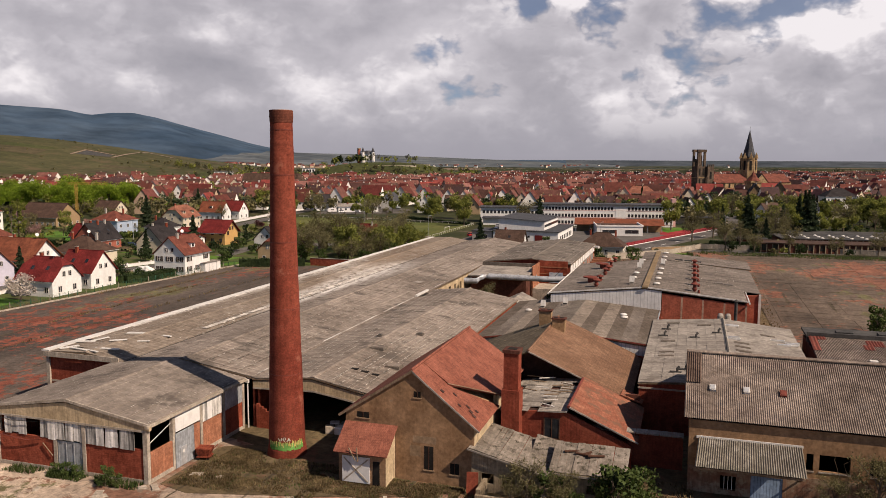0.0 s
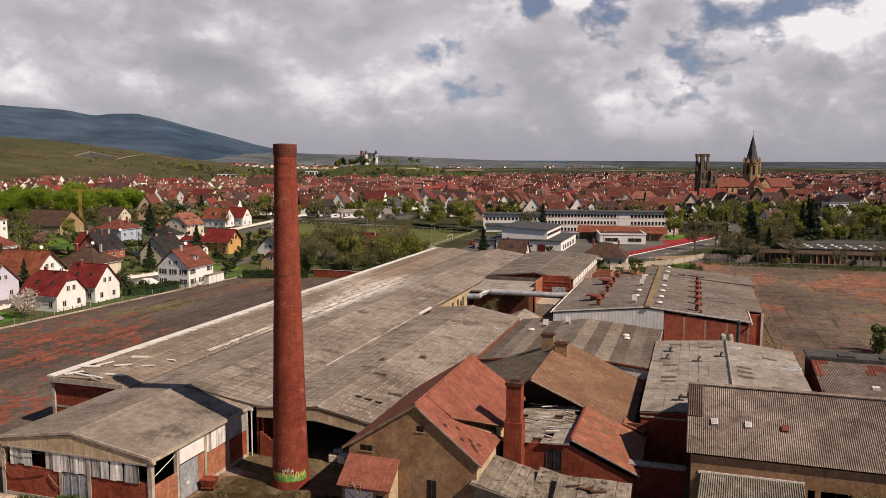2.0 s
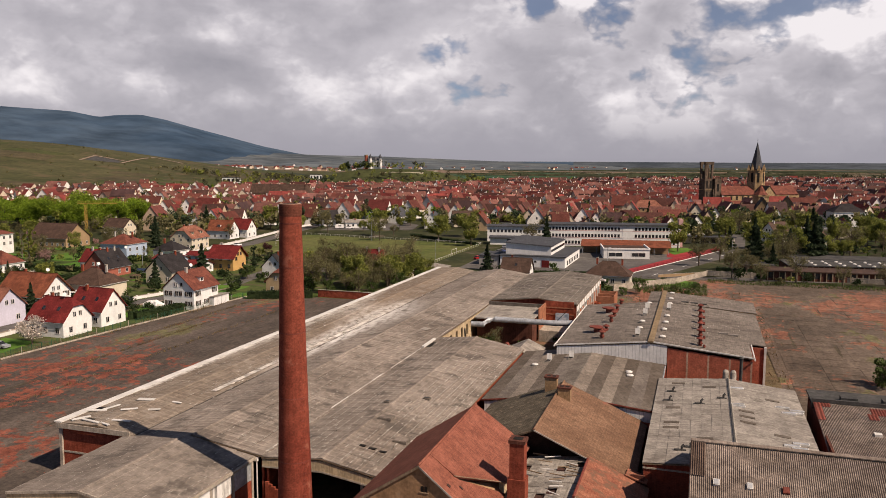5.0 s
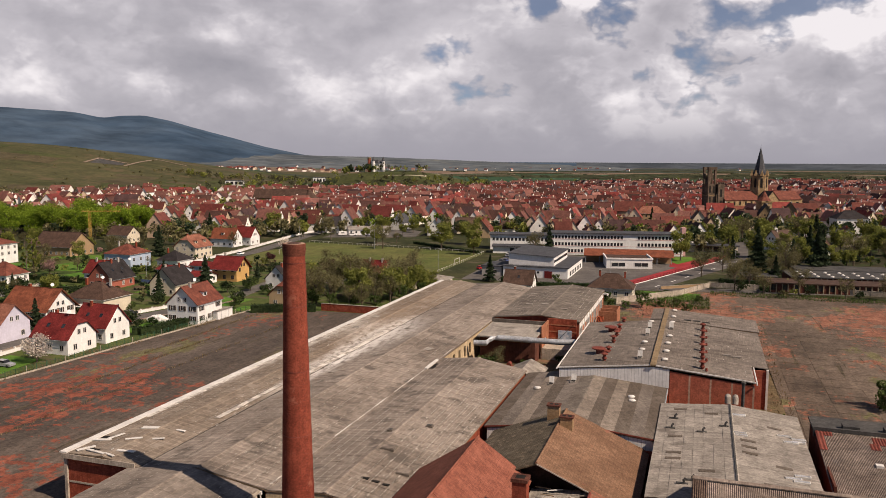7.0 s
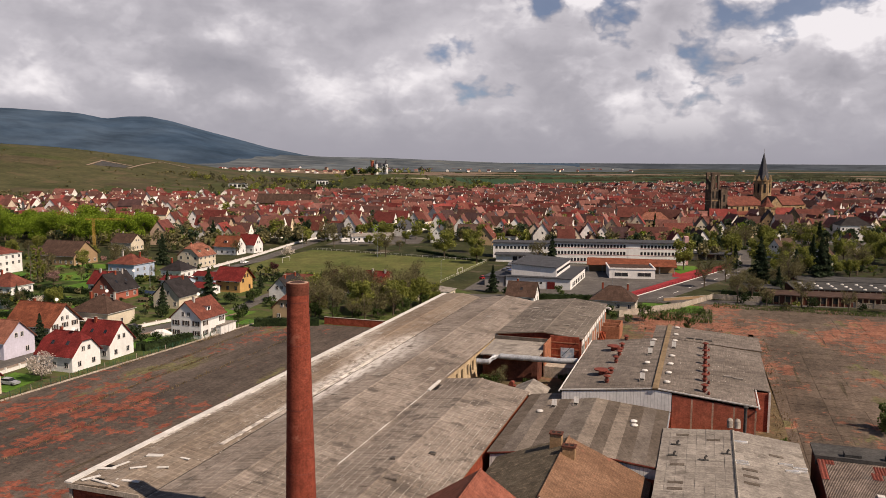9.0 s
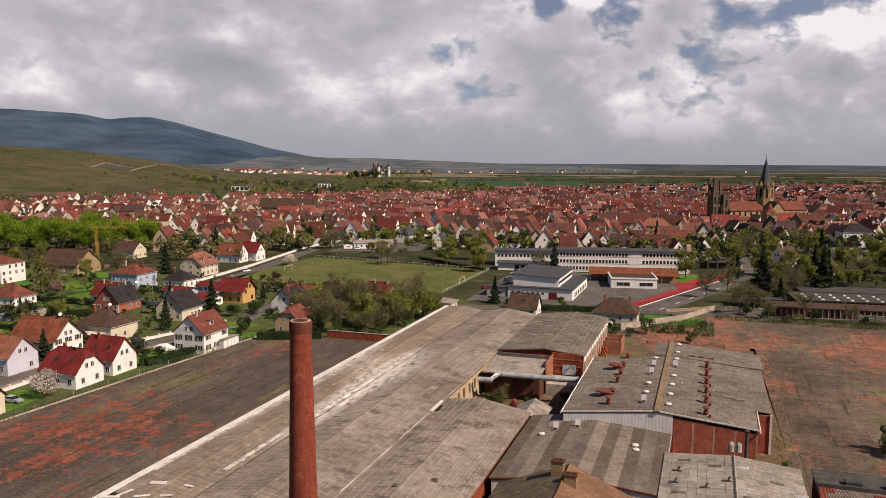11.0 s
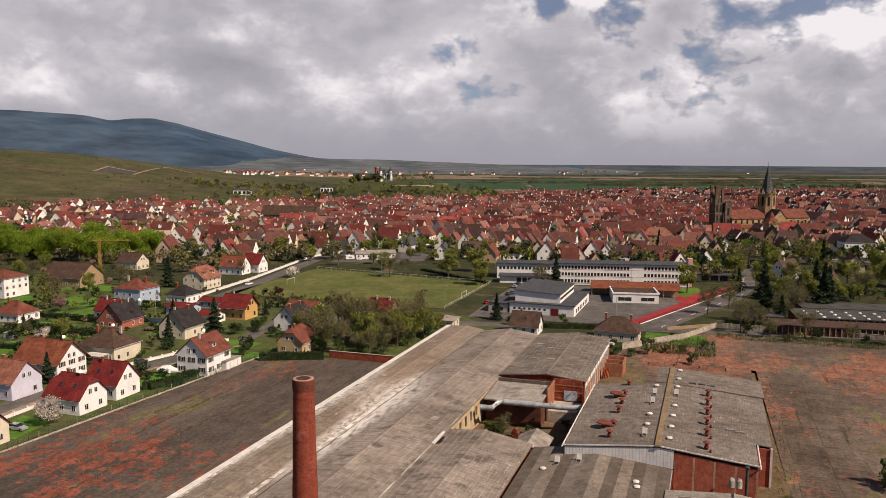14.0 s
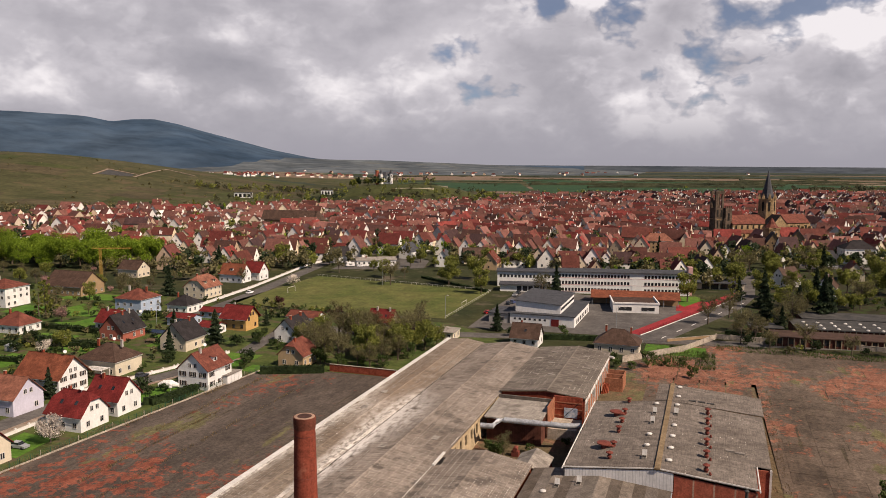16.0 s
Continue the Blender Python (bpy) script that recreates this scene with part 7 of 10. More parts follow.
def hedge(label, a, b, w, h, leaf="hedge", seed=0, density=16):
    """A clipped hedge between two spots of the world."""
    rnd = random.Random(seed)
    a, b = Vector((*a, 0)), Vector((*b, 0))
    d = (b - a).normalized()
    s = Vector((-d.y, d.x, 0))
    bm = bmesh.new()
    ln = (b - a).length
    for i in range(int(ln * density)):
        q = rnd.random()
        o = rnd.choice((-1, 1)) * w / 2 if q < 0.6 else rnd.uniform(-w / 2, w / 2)
        z = rnd.uniform(0.05, h) if q < 0.6 else h
        p = d * rnd.uniform(0, ln) + s * (o + rnd.gauss(0, 0.08)) + Vector((0, 0, z + rnd.gauss(0, 0.1)))
        leaf_card(bm, p, 0.6, rnd)
    th = new("hedge")
    th.matrix_basis = pose(a.x, a.y, height(a.x, a.y))
    tagged(th, label, "hedge")
    part("foliage", bm, "leaf_" + leaf, th)
    ang = math.degrees(math.atan2(d.y, d.x))
    core = part("hedge_core", turn_mesh(box(0, ln, -w / 2 + 0.12, w / 2 - 0.12, 0, h - 0.12), Matrix.Rotation(radians(ang), 4, "Z")), "leaf_" + leaf, th)
    return th


# ---- planting near the works and in the gardens ----
rows_of("chestnut", [(-300 + (i % 9) * 13.5 + 5 * math.sin(i * 2.3), 456 + (i // 9) * 15 + 4 * math.sin(i * 1.7)) for i in range(27)], 1.08, 0.14)
rows_of("poplar", [(-167, 310), (-167, 305), (-168, 314), (-339, 654), (-338, 659), (-341, 649)], 1.0, 0.1)
rows_of("conifer", [(-137, 365), (-139, 449), (46, 376), (-15, 305), (14, 295), (-110, 204), (-85, 268), (139, 323), (124, 318), (120, 293), (132, 526), (-97, 563)], 0.95, 0.3)
rows_of("purple", [(-49, 306), (-78, 335)])
rows_of("bare", [(-43, 245), (-38, 241), (-32, 241), (-28, 240), (-24, 245), (-20, 249), (-12, 271), (-39, 258), (-24, 264), (-48, 255)], 0.85, 0.25)
rows_of("park", [(-15, 261), (-32, 258), (-20, 254)], 0.8, 0.2)
rows_of("bare", [(-36, 402), (-77, 472), (106, 297), (111, 324), (106, 281), (38, 364), (-69, 444), (123, 300), (98, 310)], 1.0, 0.15)
rows_of("park", [(-6, 404), (10, 378), (8, 424), (17, 477), (-5, 452), (-107, 470), (104, 360), (140, 402), (141, 345), (152, 345), (143, 373), (189, 410), (185, 360), (219, 411), (244, 470), (188, 384), (162, 339), (148, 460), (180, 461), (206, 463)], 1.05, 0.2)
rows_of("park", [(170, 430), (230, 440), (210, 380), (165, 395), (250, 420), (128, 430), (225, 350), (205, 335)], 0.95, 0.25)
rows_of("bush", [(79, 141), (80.5, 143)], 1.15, 0.2)
rows_of("bare", [(155, 370), (175, 345), (200, 365), (150, 425), (165, 470), (235, 390)], 1.05, 0.2)
rows_of("conifer", [(133, 345), (128, 362), (160, 355), (215, 470), (125, 405)], 1.2, 0.2)
rows_of("shrub", [(19, 286), (23, 289), (54, 262), (72, 264), (-71, 316), (-72, 285), (-73, 275), (-65, 267), (-88, 212), (-82, 212), (-85, 209), (-92, 243), (-120, 203), (-105, 206), (-36, 286), (-77, 266), (-67, 244), (-24, 287), (-125, 256), (-151, 272), (-148, 255), (-144, 281)], 1.1, 0.3)
rows_of("bush", [(38, 287), (-70, 270), (-62, 262), (-79, 250), (-60, 275), (-96, 232), (-66, 236), (-80, 240)], 1.0, 0.3)
rows_of("blossom", [(-93, 172), (-137, 253), (-85, 396)], 1.0, 0.15)
rows_of("pink", [(-157, 303), (-137, 420)], 1.0, 0.1)
rows_of("bush", [(69, 231), (53, 240), (59, 244), (65, 245), (70, 245), (79, 252), (48, 243)], 1.0, 0.35)
rnd = random.Random(15)
for i in range(46):
    x, y = rnd.uniform(118, 262), rnd.uniform(300, 470)
    if any(abs(x / y - a / b) < 0.03 and b - 75 < y < b + 10 for a, b in ((176, 380), (168, 408), (214, 432), (252, 506))) or x < 112 + (y - 300) * 0.33 or (104 < x < 190 and y < 306):
        continue
    plant(rnd.choice(("park", "bare", "bare", "bare", "park", "shrub", "park")), x, y, rnd.uniform(0.7, 1.25), i + 50)
for i in range(34):
    x, y = rnd.uniform(-190, -30), rnd.uniform(300, 520)
    u_, v_ = x * math.cos(radians(GRID)) - y * math.sin(radians(GRID)), x * math.sin(radians(GRID)) + y * math.cos(radians(GRID))
    if -208 < u_ < -98 and 296 < v_ < 392 or abs(x + 100 - (y - 372) * 0.14) < 9:
        continue
    plant(rnd.choice(("park", "bare", "shrub", "bare", "bush", "conifer")), x, y, rnd.uniform(0.5, 0.95), i + 90)
WHITE_HOUSES = ((176, 380), (168, 408), (214, 432), (252, 506))
for i in range(105):
    x, y = rnd.uniform(112, 300), rnd.uniform(296, 500)
    if any(abs(x / y - a / b) < 0.03 and b - 75 < y < b + 10 for a, b in WHITE_HOUSES) or x < 118 + (y - 300) * 0.36 or (104 < x < 196 and y < 312):
        continue
    plant(rnd.choice(("bare", "bare", "park", "park", "shrub", "shrub", "bare")), x, y, rnd.uniform(0.6, 1.15), i + 700)
rows_of("conifer", [(146, 316), (151, 323)], 1.45, 0.15)
rows_of("poplar", [(122, 356), (126, 361)], 0.85, 0.1)
rows_of("bare", [(106, 268), (118, 268), (131, 262), (143, 258), (151, 254), (165, 250), (99, 276), (112, 292)], 0.75, 0.2)
rows_of("shrub", [(101, 275), (108, 272), (121, 266), (135, 261), (148, 255), (158, 252), (168, 247), (179, 243)], 1.1, 0.2)
for i in range(70):
    x, y = rnd.uniform(-275, -150), rnd.uniform(318, 448)
    if any(math.hypot(x - plan(a, b)[0], y - plan(a, b)[1]) < 15 for a, b in LOTS):
        continue
    plant(rnd.choice(("bare", "bare", "shrub", "shrub", "bush", "park", "pink")), x, y, rnd.uniform(0.45, 0.85), i + 900)
rnd = random.Random(5)
for i in range(60):
    u, v = rnd.uniform(-262, -143), rnd.uniform(118, 285)
    x, y, _ = plan(u, v)
    if -168 < u < -141 and v < 225:
        continue
    plant(rnd.choice(("shrub", "shrub", "bush", "bare", "park", "conifer")), x, y, rnd.uniform(0.4, 0.75), i)
for i, (a, b, w, h) in enumerate([((-159, 264), (-124, 262), 1.4, 1.7), ((-163, 294), (-127, 281), 1.6, 2.0), ((-83, 200), (-74, 204), 1.6, 2.0), ((-60, 231), (-41, 233), 1.8, 2.4), ((-21, 427), (13, 382), 1.5, 1.3),
                                  ((-130, 318), (-115, 313), 1.8, 2.2), ((97, 287), (166, 261), 1.8, 2.8), ((30, 281), (50, 279), 1.6, 2.0), ((-160, 245), (-128, 240), 1.4, 1.7), ((-75, 205), (-71, 225), 1.4, 1.8)]):
    hedge("clipped dark green hedge", a, b, w, h, seed=i)

# lawns
for i, (u, v, du, dv) in enumerate([(-150, 126, 9, 12), (-146, 168, 6, 14), (-190, 228, 14, 10), (-212, 205, 22, 12), (-236, 240, 24, 16), (-262, 262, 18, 14), (-225, 180, 20, 14), (-20, 268, 20, 14), (20, 296, 16, 10), (-150, 206, 12, 16)]):
    flat("lawn", [(u, v), (u + du, v), (u + du, v + dv), (u, v + dv)], 0.07, "lawn", "mown garden lawn")
LAWNS = [(-152, 298, 17, 12), (-143, 248, 14, 10), (-172, 362, 26, 14), (-104, 268, 9, 7), (-100, 172, 9, 12), (-148, 279, 16, 9), (-112, 319, 12, 8), (-63, 238, 8, 7), (-126, 213, 12, 9), (-160, 325, 18, 14), (-185, 330, 16, 16)]
for x, y, du, dv in LAWNS:
    flat("lawn", [(x - du / 2, y - dv / 2), (x + du / 2, y - dv / 2 - 4), (x + du / 2 + 2, y + dv / 2 - 4), (x - du / 2 + 2, y + dv / 2)], 0.08, "lawn", "mown garden lawn", grid=False)
rows_of("bare", [(-46, 268), (-41, 274), (-35, 266), (-30, 272), (-26, 256), (-19, 268), (-15, 279), (-52, 262), (-44, 282), (-33, 282)], 1.05, 0.2)
rows_of("park", [(-37, 276), (-22, 277), (-49, 273), (-12, 264), (-44, 250), (-30, 248), (-20, 258), (-8, 268), (-55, 266), (-26, 268)], 0.85, 0.2)
rows_of("bush", [(-50, 246), (-44, 243), (-37, 240), (-30, 242), (-24, 240), (-17, 252), (-10, 262), (-40, 262), (-33, 255)], 1.3, 0.3)
rows_of("park", [(-88, 462), (-80, 478), (-62, 508), (-45, 498), (-30, 470), (-15, 470), (-50, 452), (-25, 492)], 0.75, 0.25)


# ---- cars ----
def car(colour, x, y, turn, label):
    key = "car_" + colour
    if key not in M:
        c = {"red": (0.35, 0.02, 0.02), "dark": (0.03, 0.035, 0.045), "white": (0.7, 0.7, 0.7), "grey": (0.3, 0.31, 0.33), "blue": (0.04, 0.06, 0.16)}[colour]
        M[key] = material(key, c, c, rough=0.3, grain=1.0, bump=0.0, spec=0.5)
        M["tyre"] = material("tyre_rubber", (0.015, 0.015, 0.015), (0.025, 0.025, 0.025))
    th = new("car")
    tagged(th, label, "car", "parked cars")
    th.matrix_basis = pose(x, y, height(x, y) + 0.06, 0, 0, turn)
    part("body", prism([(-2.1, 0.3), (2.1, 0.3), (2.15, 0.75), (1.2, 0.9), (0.75, 1.0), (-1.95, 1.0), (-2.1, 0.8)], "y", -0.85, 0.85), key, th)
    part("cabin", prism([(-1.85, 0.99), (0.95, 0.99), (0.25, 1.45), (-1.5, 1.45)], "y", -0.75, 0.75), "glass", th)
    part("roof", box(-1.45, 0.2, -0.72, 0.72, 1.44, 1.5), key, th)
    for wx in (-1.3, 1.35):
        for wy in (-0.8, 0.8):
            part("wheel", tube([(wx, wy - 0.1, 0.31), (wx, wy + 0.1, 0.31)], 0.31, 12), "tyre", th)
    return th


for colour, px, py, turn in [("red", 12, 328, 40), ("red", 15, 331, 40), ("dark", 22, 350, 60), ("blue", 24, 353, 60), ("grey", 26, 372, 70), ("dark", 28, 378, 70), ("white", -101, 373, 70),
                             ("dark", -94, 226, 62), ("dark", -112, 201, -20), ("dark", -97, 180, 10), ("grey", -140, 270, 15), ("white", -141, 273, 15), ("grey", -98, 168, -15),
                             ("white", 225, 484, 0), ("grey", 229, 484, 0), ("dark", 233, 483, 0), ("white", 237, 483, 0), ("grey", 241, 482, 0), ("white", 216, 486, 0), ("dark", 212, 487, 0), ("white", -60, 470, 20), ("grey", -50, 480, 20)]:
    car(colour, px, py, turn, {"red": "red", "dark": "dark", "blue": "blue", "grey": "grey", "white": "white"}[colour] + " parked car on asphalt")

def caravan(x, y, turn):
    th = new("caravan")
    tagged(th, "white touring caravan on the town car park", "caravan", "caravans on the car park")
    th.matrix_basis = pose(x, y, 0.07, 0, 0, turn)
    bm = prism([(-2.6, 0.5), (2.4, 0.5), (2.7, 1.2), (2.3, 2.5), (-2.3, 2.6), (-2.7, 1.4)], "y", -1.1, 1.1)
    part("body", bm, "white_wall", th)
    part("window", box(-0.9, 0.9, -1.12, -1.1, 1.4, 2.0), "glass", th)
    for wy in (-0.95, 0.95):
        part("wheel", tube([(0, wy - 0.1, 0.35), (0, wy + 0.1, 0.35)], 0.35, 12), "tyre", th)


for k in range(5):
    caravan(-66 + k * 5.6, 470 + (k % 3) * 9, 15 + 40 * (k % 2))

# ---- streets ----
flat("asphalt_road", [(-112, 322), (-105, 322), (-95, 378), (-80, 489), (-60, 530), (-38, 572), (-44, 576), (-68, 535), (-88, 490), (-102, 380)], 0.06, "asphalt", "asphalt road beside the pitch", grid=False, category="road")
flat("asphalt_road", [(60, 283), (74, 280), (124, 345), (140, 374), (175, 470), (168, 472), (133, 384), (112, 352)], 0.06, "asphalt", "grey road past the running track", grid=False, category="road")
flat("car_park", [(-76, 458), (-22, 466), (-20, 500), (-36, 530), (-70, 500)], 0.06, "asphalt", "pale car park before the old town", grid=False, category="ground")
flat("car_park", [(200, 478), (258, 470), (262, 492), (205, 500)], 0.06, "asphalt", "car park under trees", grid=False)
flat("school_yard", [(3, 300), (64, 286), (98, 338), (100, 362), (30, 388), (16, 345)], 0.05, "asphalt", "grey school yard", grid=False)
flat("running_track", [(63, 293), (66.5, 289.5), (137, 380), (133, 385)], 0.09, "track", "long red running track", grid=False)
flat("running_track", [(93, 338), (98, 334), (116, 358), (101, 366)], 0.08, "track", "red sports court", grid=False)
flat("lawn", [(99, 347), (114, 366), (112, 374), (96, 372)], 0.09, "lawn", "green lawn by the school", grid=False)
for k in range(7):
    t = k / 7
    x, y = 73 + 62 * t, 284 + 82 * t
    flat("lane_mark", [(x, y), (x + 0.25, y - 0.2), (x + 3.2, y + 3.9), (x + 2.95, y + 4.1)], 0.075, "white_wall", "white broken lane mark", grid=False)
# Tree shade is painted into this ground's colour.
flat("garden_ground", [(90, 281), (215, 232), (330, 430), (290, 500), (190, 476), (150, 390), (128, 345)], 0.03, "litter", "brown garden ground, darkened in colour for tree shade", grid=False)


# ---- school and gymnasium ----
def placed(name, label, category, x, y, turn, z=0.0):
    th = new(name)
    tagged(th, label, category)
    th.matrix_basis = pose(x, y, z, 0, 0, turn)
    return th


def window_row(th, x0, x1, n, z, w, h, side, yv, fine=False):
    for i in range(n):
        xx = x0 + (i + 0.5) * (x1 - x0) / n
        if side in ("-y", "y"):
            window(th, xx, yv, z, w, h, side, "frame", False, fine)
        else:
            window(th, yv, xx, z, w, h, side, "frame", False, fine)


school = placed("school", "long white three-storey school with flat blue-grey roof", "school", 46.8, 382, -5.5)
part("wall", box(0, 63, 0, 12, 0, 10.2), "w_white", school)
part("roof", box(-0.6, 63.6, -0.9, 12.9, 10.2, 10.7), "r_slate", school)
part("stair_tower", box(62.6, 64.6, 2, 6, 0, 13.5), "w_pink", school)
for z in (1.2, 4.5, 7.8):
    window_row(school, 0.8, 35, 22, z, 1.05, 1.5, "-y", 0)
    window_row(school, 41.5, 61, 12, z, 1.05, 1.5, "-y", 0)
    part("sill_band", box(0, 63, -0.12, -0.003, z - 0.3, z - 0.12), "w_pink", school)
part("wall_panel", box(36, 41, -0.1, -0.003, 0, 10.1), "w_white", school)
wing = placed("school", "lower white school wing with flat roof", "school", 19, 402, -5.5)
part("wall", box(0, 32, 0, 11, 0, 7.5), "w_white", wing)
part("roof", box(-0.5, 32.5, -0.8, 11.8, 7.5, 8.0), "r_slate", wing)
for z in (1.2, 4.6):
    window_row(wing, 0.8, 31, 16, z, 1.2, 1.5, "-y", 0)
canteen = placed("school_annex", "low white annex with pale flat roof", "school", 19.6, 386, -5.5)
part("wall", box(0, 23, 0, 9, 0, 3.3), "w_white", canteen)
part("roof", box(-0.6, 23.6, -1.2, 9.6, 3.3, 3.7), "r_slate", canteen)
window_row(canteen, 8, 22, 5, 0.3, 2.2, 2.5, "-y", 0)
gym = placed("gymnasium", "white gymnasium with grey sloping roof and low wings", "gymnasium", 19.7, 308.5, -18)
part("wall", box(0, 25.5, 0, 36, 0, 4.1), "w_white", gym)
part("roof", box(-0.4, 25.9, -0.4, 36.4, 4.1, 4.45), "r_slate", gym)
part("hall_wall", prism([(1.5, 4.4), (19.5, 4.4), (19.5, 8.0), (1.5, 9.0)], "y", 3, 33.5), "white_wall", gym)
part("hall_roof", slab([(1.1, 2.4, 9.15), (20.0, 2.4, 8.15), (20.0, 34.1, 8.15), (1.1, 34.1, 9.15)], 0.2), "r_slate", gym)
part("band", box(19.51, 19.56, 3.5, 33, 5.6, 6.6), "glass", gym)
part("door", box(16.5, 19.5, -0.12, 0, 0, 2.8), "r_red", gym)
window_row(gym, 1, 15, 7, 1.8, 0.9, 0.8, "-y", 0)
window_row(gym, 4, 33, 7, 0.6, 2.4, 1.8, "x", 25.5)
ends = placed("gym_wing", "grey low wing of the gymnasium", "gymnasium", 11.5, 311.5, -18)
part("wall", box(0, 8, 0, 14, 0, 3.6), "w_grey", ends)
part("roof", box(-0.3, 8.1, -0.3, 14.3, 3.6, 3.95), "r_slate", ends)
window_row(ends, 0.6, 7, 2, 1.0, 1.3, 1.2, "-y", 0)
preau = placed("covered_playground", "low building with long orange sheet roof", "school", 58.5, 352, -11)
part("wall", box(1, 38, 4, 14, 0, 3.2), "w_sand", preau)
part("roof", slab([(0, -0.5, 3.3), (39, -0.5, 3.3), (39, 8, 5.6), (0, 8, 5.6)], 0.2), "r_orange", preau)
part("roof", slab([(0, 8, 5.6), (39, 8, 5.6), (39, 16, 3.4), (0, 16, 3.4)], 0.2), "r_orange", preau)
for i in range(7):
    part("post", box(0.6 + i * 6.2, 0.85 + i * 6.2, 0, 0.25, 0, 3.2), "steel", preau)
nurs = placed("nursery", "white flat building with brown roof", "school", 65, 333, -6)
part("wall", box(0, 19, 0, 17, 0, 3.9), "white_wall", nurs)
part("roof", box(0.6, 18.4, 0.6, 16.4, 3.7, 4.02), "r_brown", nurs)
part("parapet", box(-0.25, 19.25, -0.25, 0.3, 3.9, 4.5), "white_wall", nurs)
part("parapet", box(-0.25, 0.3, 0.35, 17.25, 3.9, 4.5), "white_wall", nurs)
part("parapet", box(18.7, 19.25, 0.35, 17.25, 3.9, 4.5), "white_wall", nurs)
window(nurs, 5, 0, 1.0, 5.5, 1.5, "-y")
window(nurs, 14.5, 0, 1.0, 5.5, 1.5, "-y")
pav = placed("school_annex", "low annex with dark flat roof and open bays", "school", 118, 396, -8)
part("wall", box(0, 24, 1.5, 9, 0, 3.2), "w_cream", pav)
part("roof", box(-0.5, 24.5, -0.8, 9.6, 3.2, 3.6), "r_slate", pav)
window_row(pav, 3, 21, 4, 0.2, 3.6, 2.6, "-y", 1.5)
tech = placed("workshop_school", "low flat-roofed school with pale domes on dark roofs", "school", 106, 273, -12)
for k, (a, b, c, d, hh) in enumerate([(4, 46, 2, 13, 3.1), (14, 62, 16, 34, 3.6), (-2, 9, 17, 26, 3.1), (48, 78, 0, 12, 3.2), (20, 64, 38, 52, 3.4), (66, 96, 16, 44, 3.3)]):
    part("wall", box(a, b, c, d, 0, hh), "brick_dark", tech)
    part("roof", box(a - 0.5, b + 0.5, c - 0.5, d + 0.5, hh, hh + 0.35), "felt" if k else "r_brown", tech)
    n = int((b - a) / 1.9)
    for i in range(n):
        part("fin", box(a + 0.3 + i * 1.9, a + 0.6 + i * 1.9, c - 0.35, c - 0.005, 0.1, hh - 0.1), "cream_dirty", tech)
    for i in range(n // 2):
        window(tech, a + 1.4 + i * 3.8, c, 0.9, 1.4, 2.0, "-y", "frame", False, False)
for i in range(26):
    px, py = 18 + (i % 9) * 4.9, 17 + (i // 9) * 5.5
    part("roof_dome", tube([(px, py, 3.9), (px, py, 4.2), (px, py, 4.4)], [0.7, 0.62, 0.2], 8), "white_trim", tech)

# ---- church ----
M["stone_house"] = material("weathered_tan_stone", (0.208, 0.144, 0.08), (0.288, 0.208, 0.12), grain=1.2, broad=0.2, streak=0.2)
M["stone"] = material("yellow_sandstone", (0.24, 0.16, 0.08), (0.336, 0.24, 0.136), grain=1.2, broad=0.2, streak=0.3, stain=(0.112, 0.08, 0.052), stain_at=0.6)
M["stone_dark"] = material("dark_sandstone", (0.064, 0.048, 0.036), (0.12, 0.088, 0.064), grain=1.0, broad=0.3, streak=0.3)
church = placed("church", "sandstone church with red roofs, slate spire and unfinished dark tower", "church", 201.5, 634, 18)
tower = part("tower", box(-1.5, 6.2, -4, 3.4, 0, 27), "stone_dark", church, "dark unfinished stone tower")
for x in (-1.4, 4.5):
    for y in (-3.9, 1.9):
        part("pier", box(x, x + 1.6, y, y + 1.4, 27, 38.2), "stone_dark", tower)
part("top_band", box(-1.7, 6.4, -4.2, -2.4, 38.2, 40.4), "stone_dark", tower)
part("top_band", box(-1.7, 6.4, 1.8, 3.6, 38.2, 40.4), "stone_dark", tower)
part("arch_wall", box(-1.3, 6.0, 2.4, 3.2, 27, 33), "stone_dark", tower)
part("mullion", box(2.1, 2.7, -3.7, -3.0, 27, 35.5), "stone_dark", tower)
for z in (9, 18):
    part("string_course", box(-1.8, 6.5, -4.25, 3.65, z, z + 0.5), "stone", tower)
# Church openings are dark plates, their inner shade painted on solid walls.
for x in (-0.2, 3.3):
    for z in (11.5, 20):
        part("lancet_window", box(x, x + 1.5, -4.12, -3.99, z, z + 5.5), "dark", tower)
for x in (-2.2, 5.6):
    part("buttress", box(x, x + 1.3, -5.4, -4.0, 0, 19), "stone_dark", tower)
low_tower = part("tower", box(6.6, 12.5, -6, 1, 0, 27), "stone_dark", church, "lower tower of dark stone")
for x in (6.6, 8.4, 10.2, 11.8):
    part("pinnacle", box(x, x + 0.7, -6, -5.2, 27, 28.6), "stone_dark", church)
for z in (8, 17):
    part("lancet_window", box(8.6, 10.4, -6.12, -5.99, z, z + 6), "dark", low_tower)
part("nave", box(12.5, 47, -7.5, 7.5, 0, 14.5), "stone", church)
part("aisle", box(12.5, 40, -13, -7.5, 0, 7.5), "stone", church)
part("roof", slab([(12.5, -13.4, 7.4), (40, -13.4, 7.4), (40, -7.5, 9.6), (12.5, -7.5, 9.6)], 0.25), "r_rust", church)
part("roof", slab([(12, -8.2, 14.2), (86, -8.2, 14.2), (86, 0, 21.2), (12, 0, 21.2)], 0.3), "r_rust", church)
part("roof", slab([(86, 8.2, 14.2), (12, 8.2, 14.2), (12, 0, 21.2), (86, 0, 21.2)], 0.3), "r_rust", church)
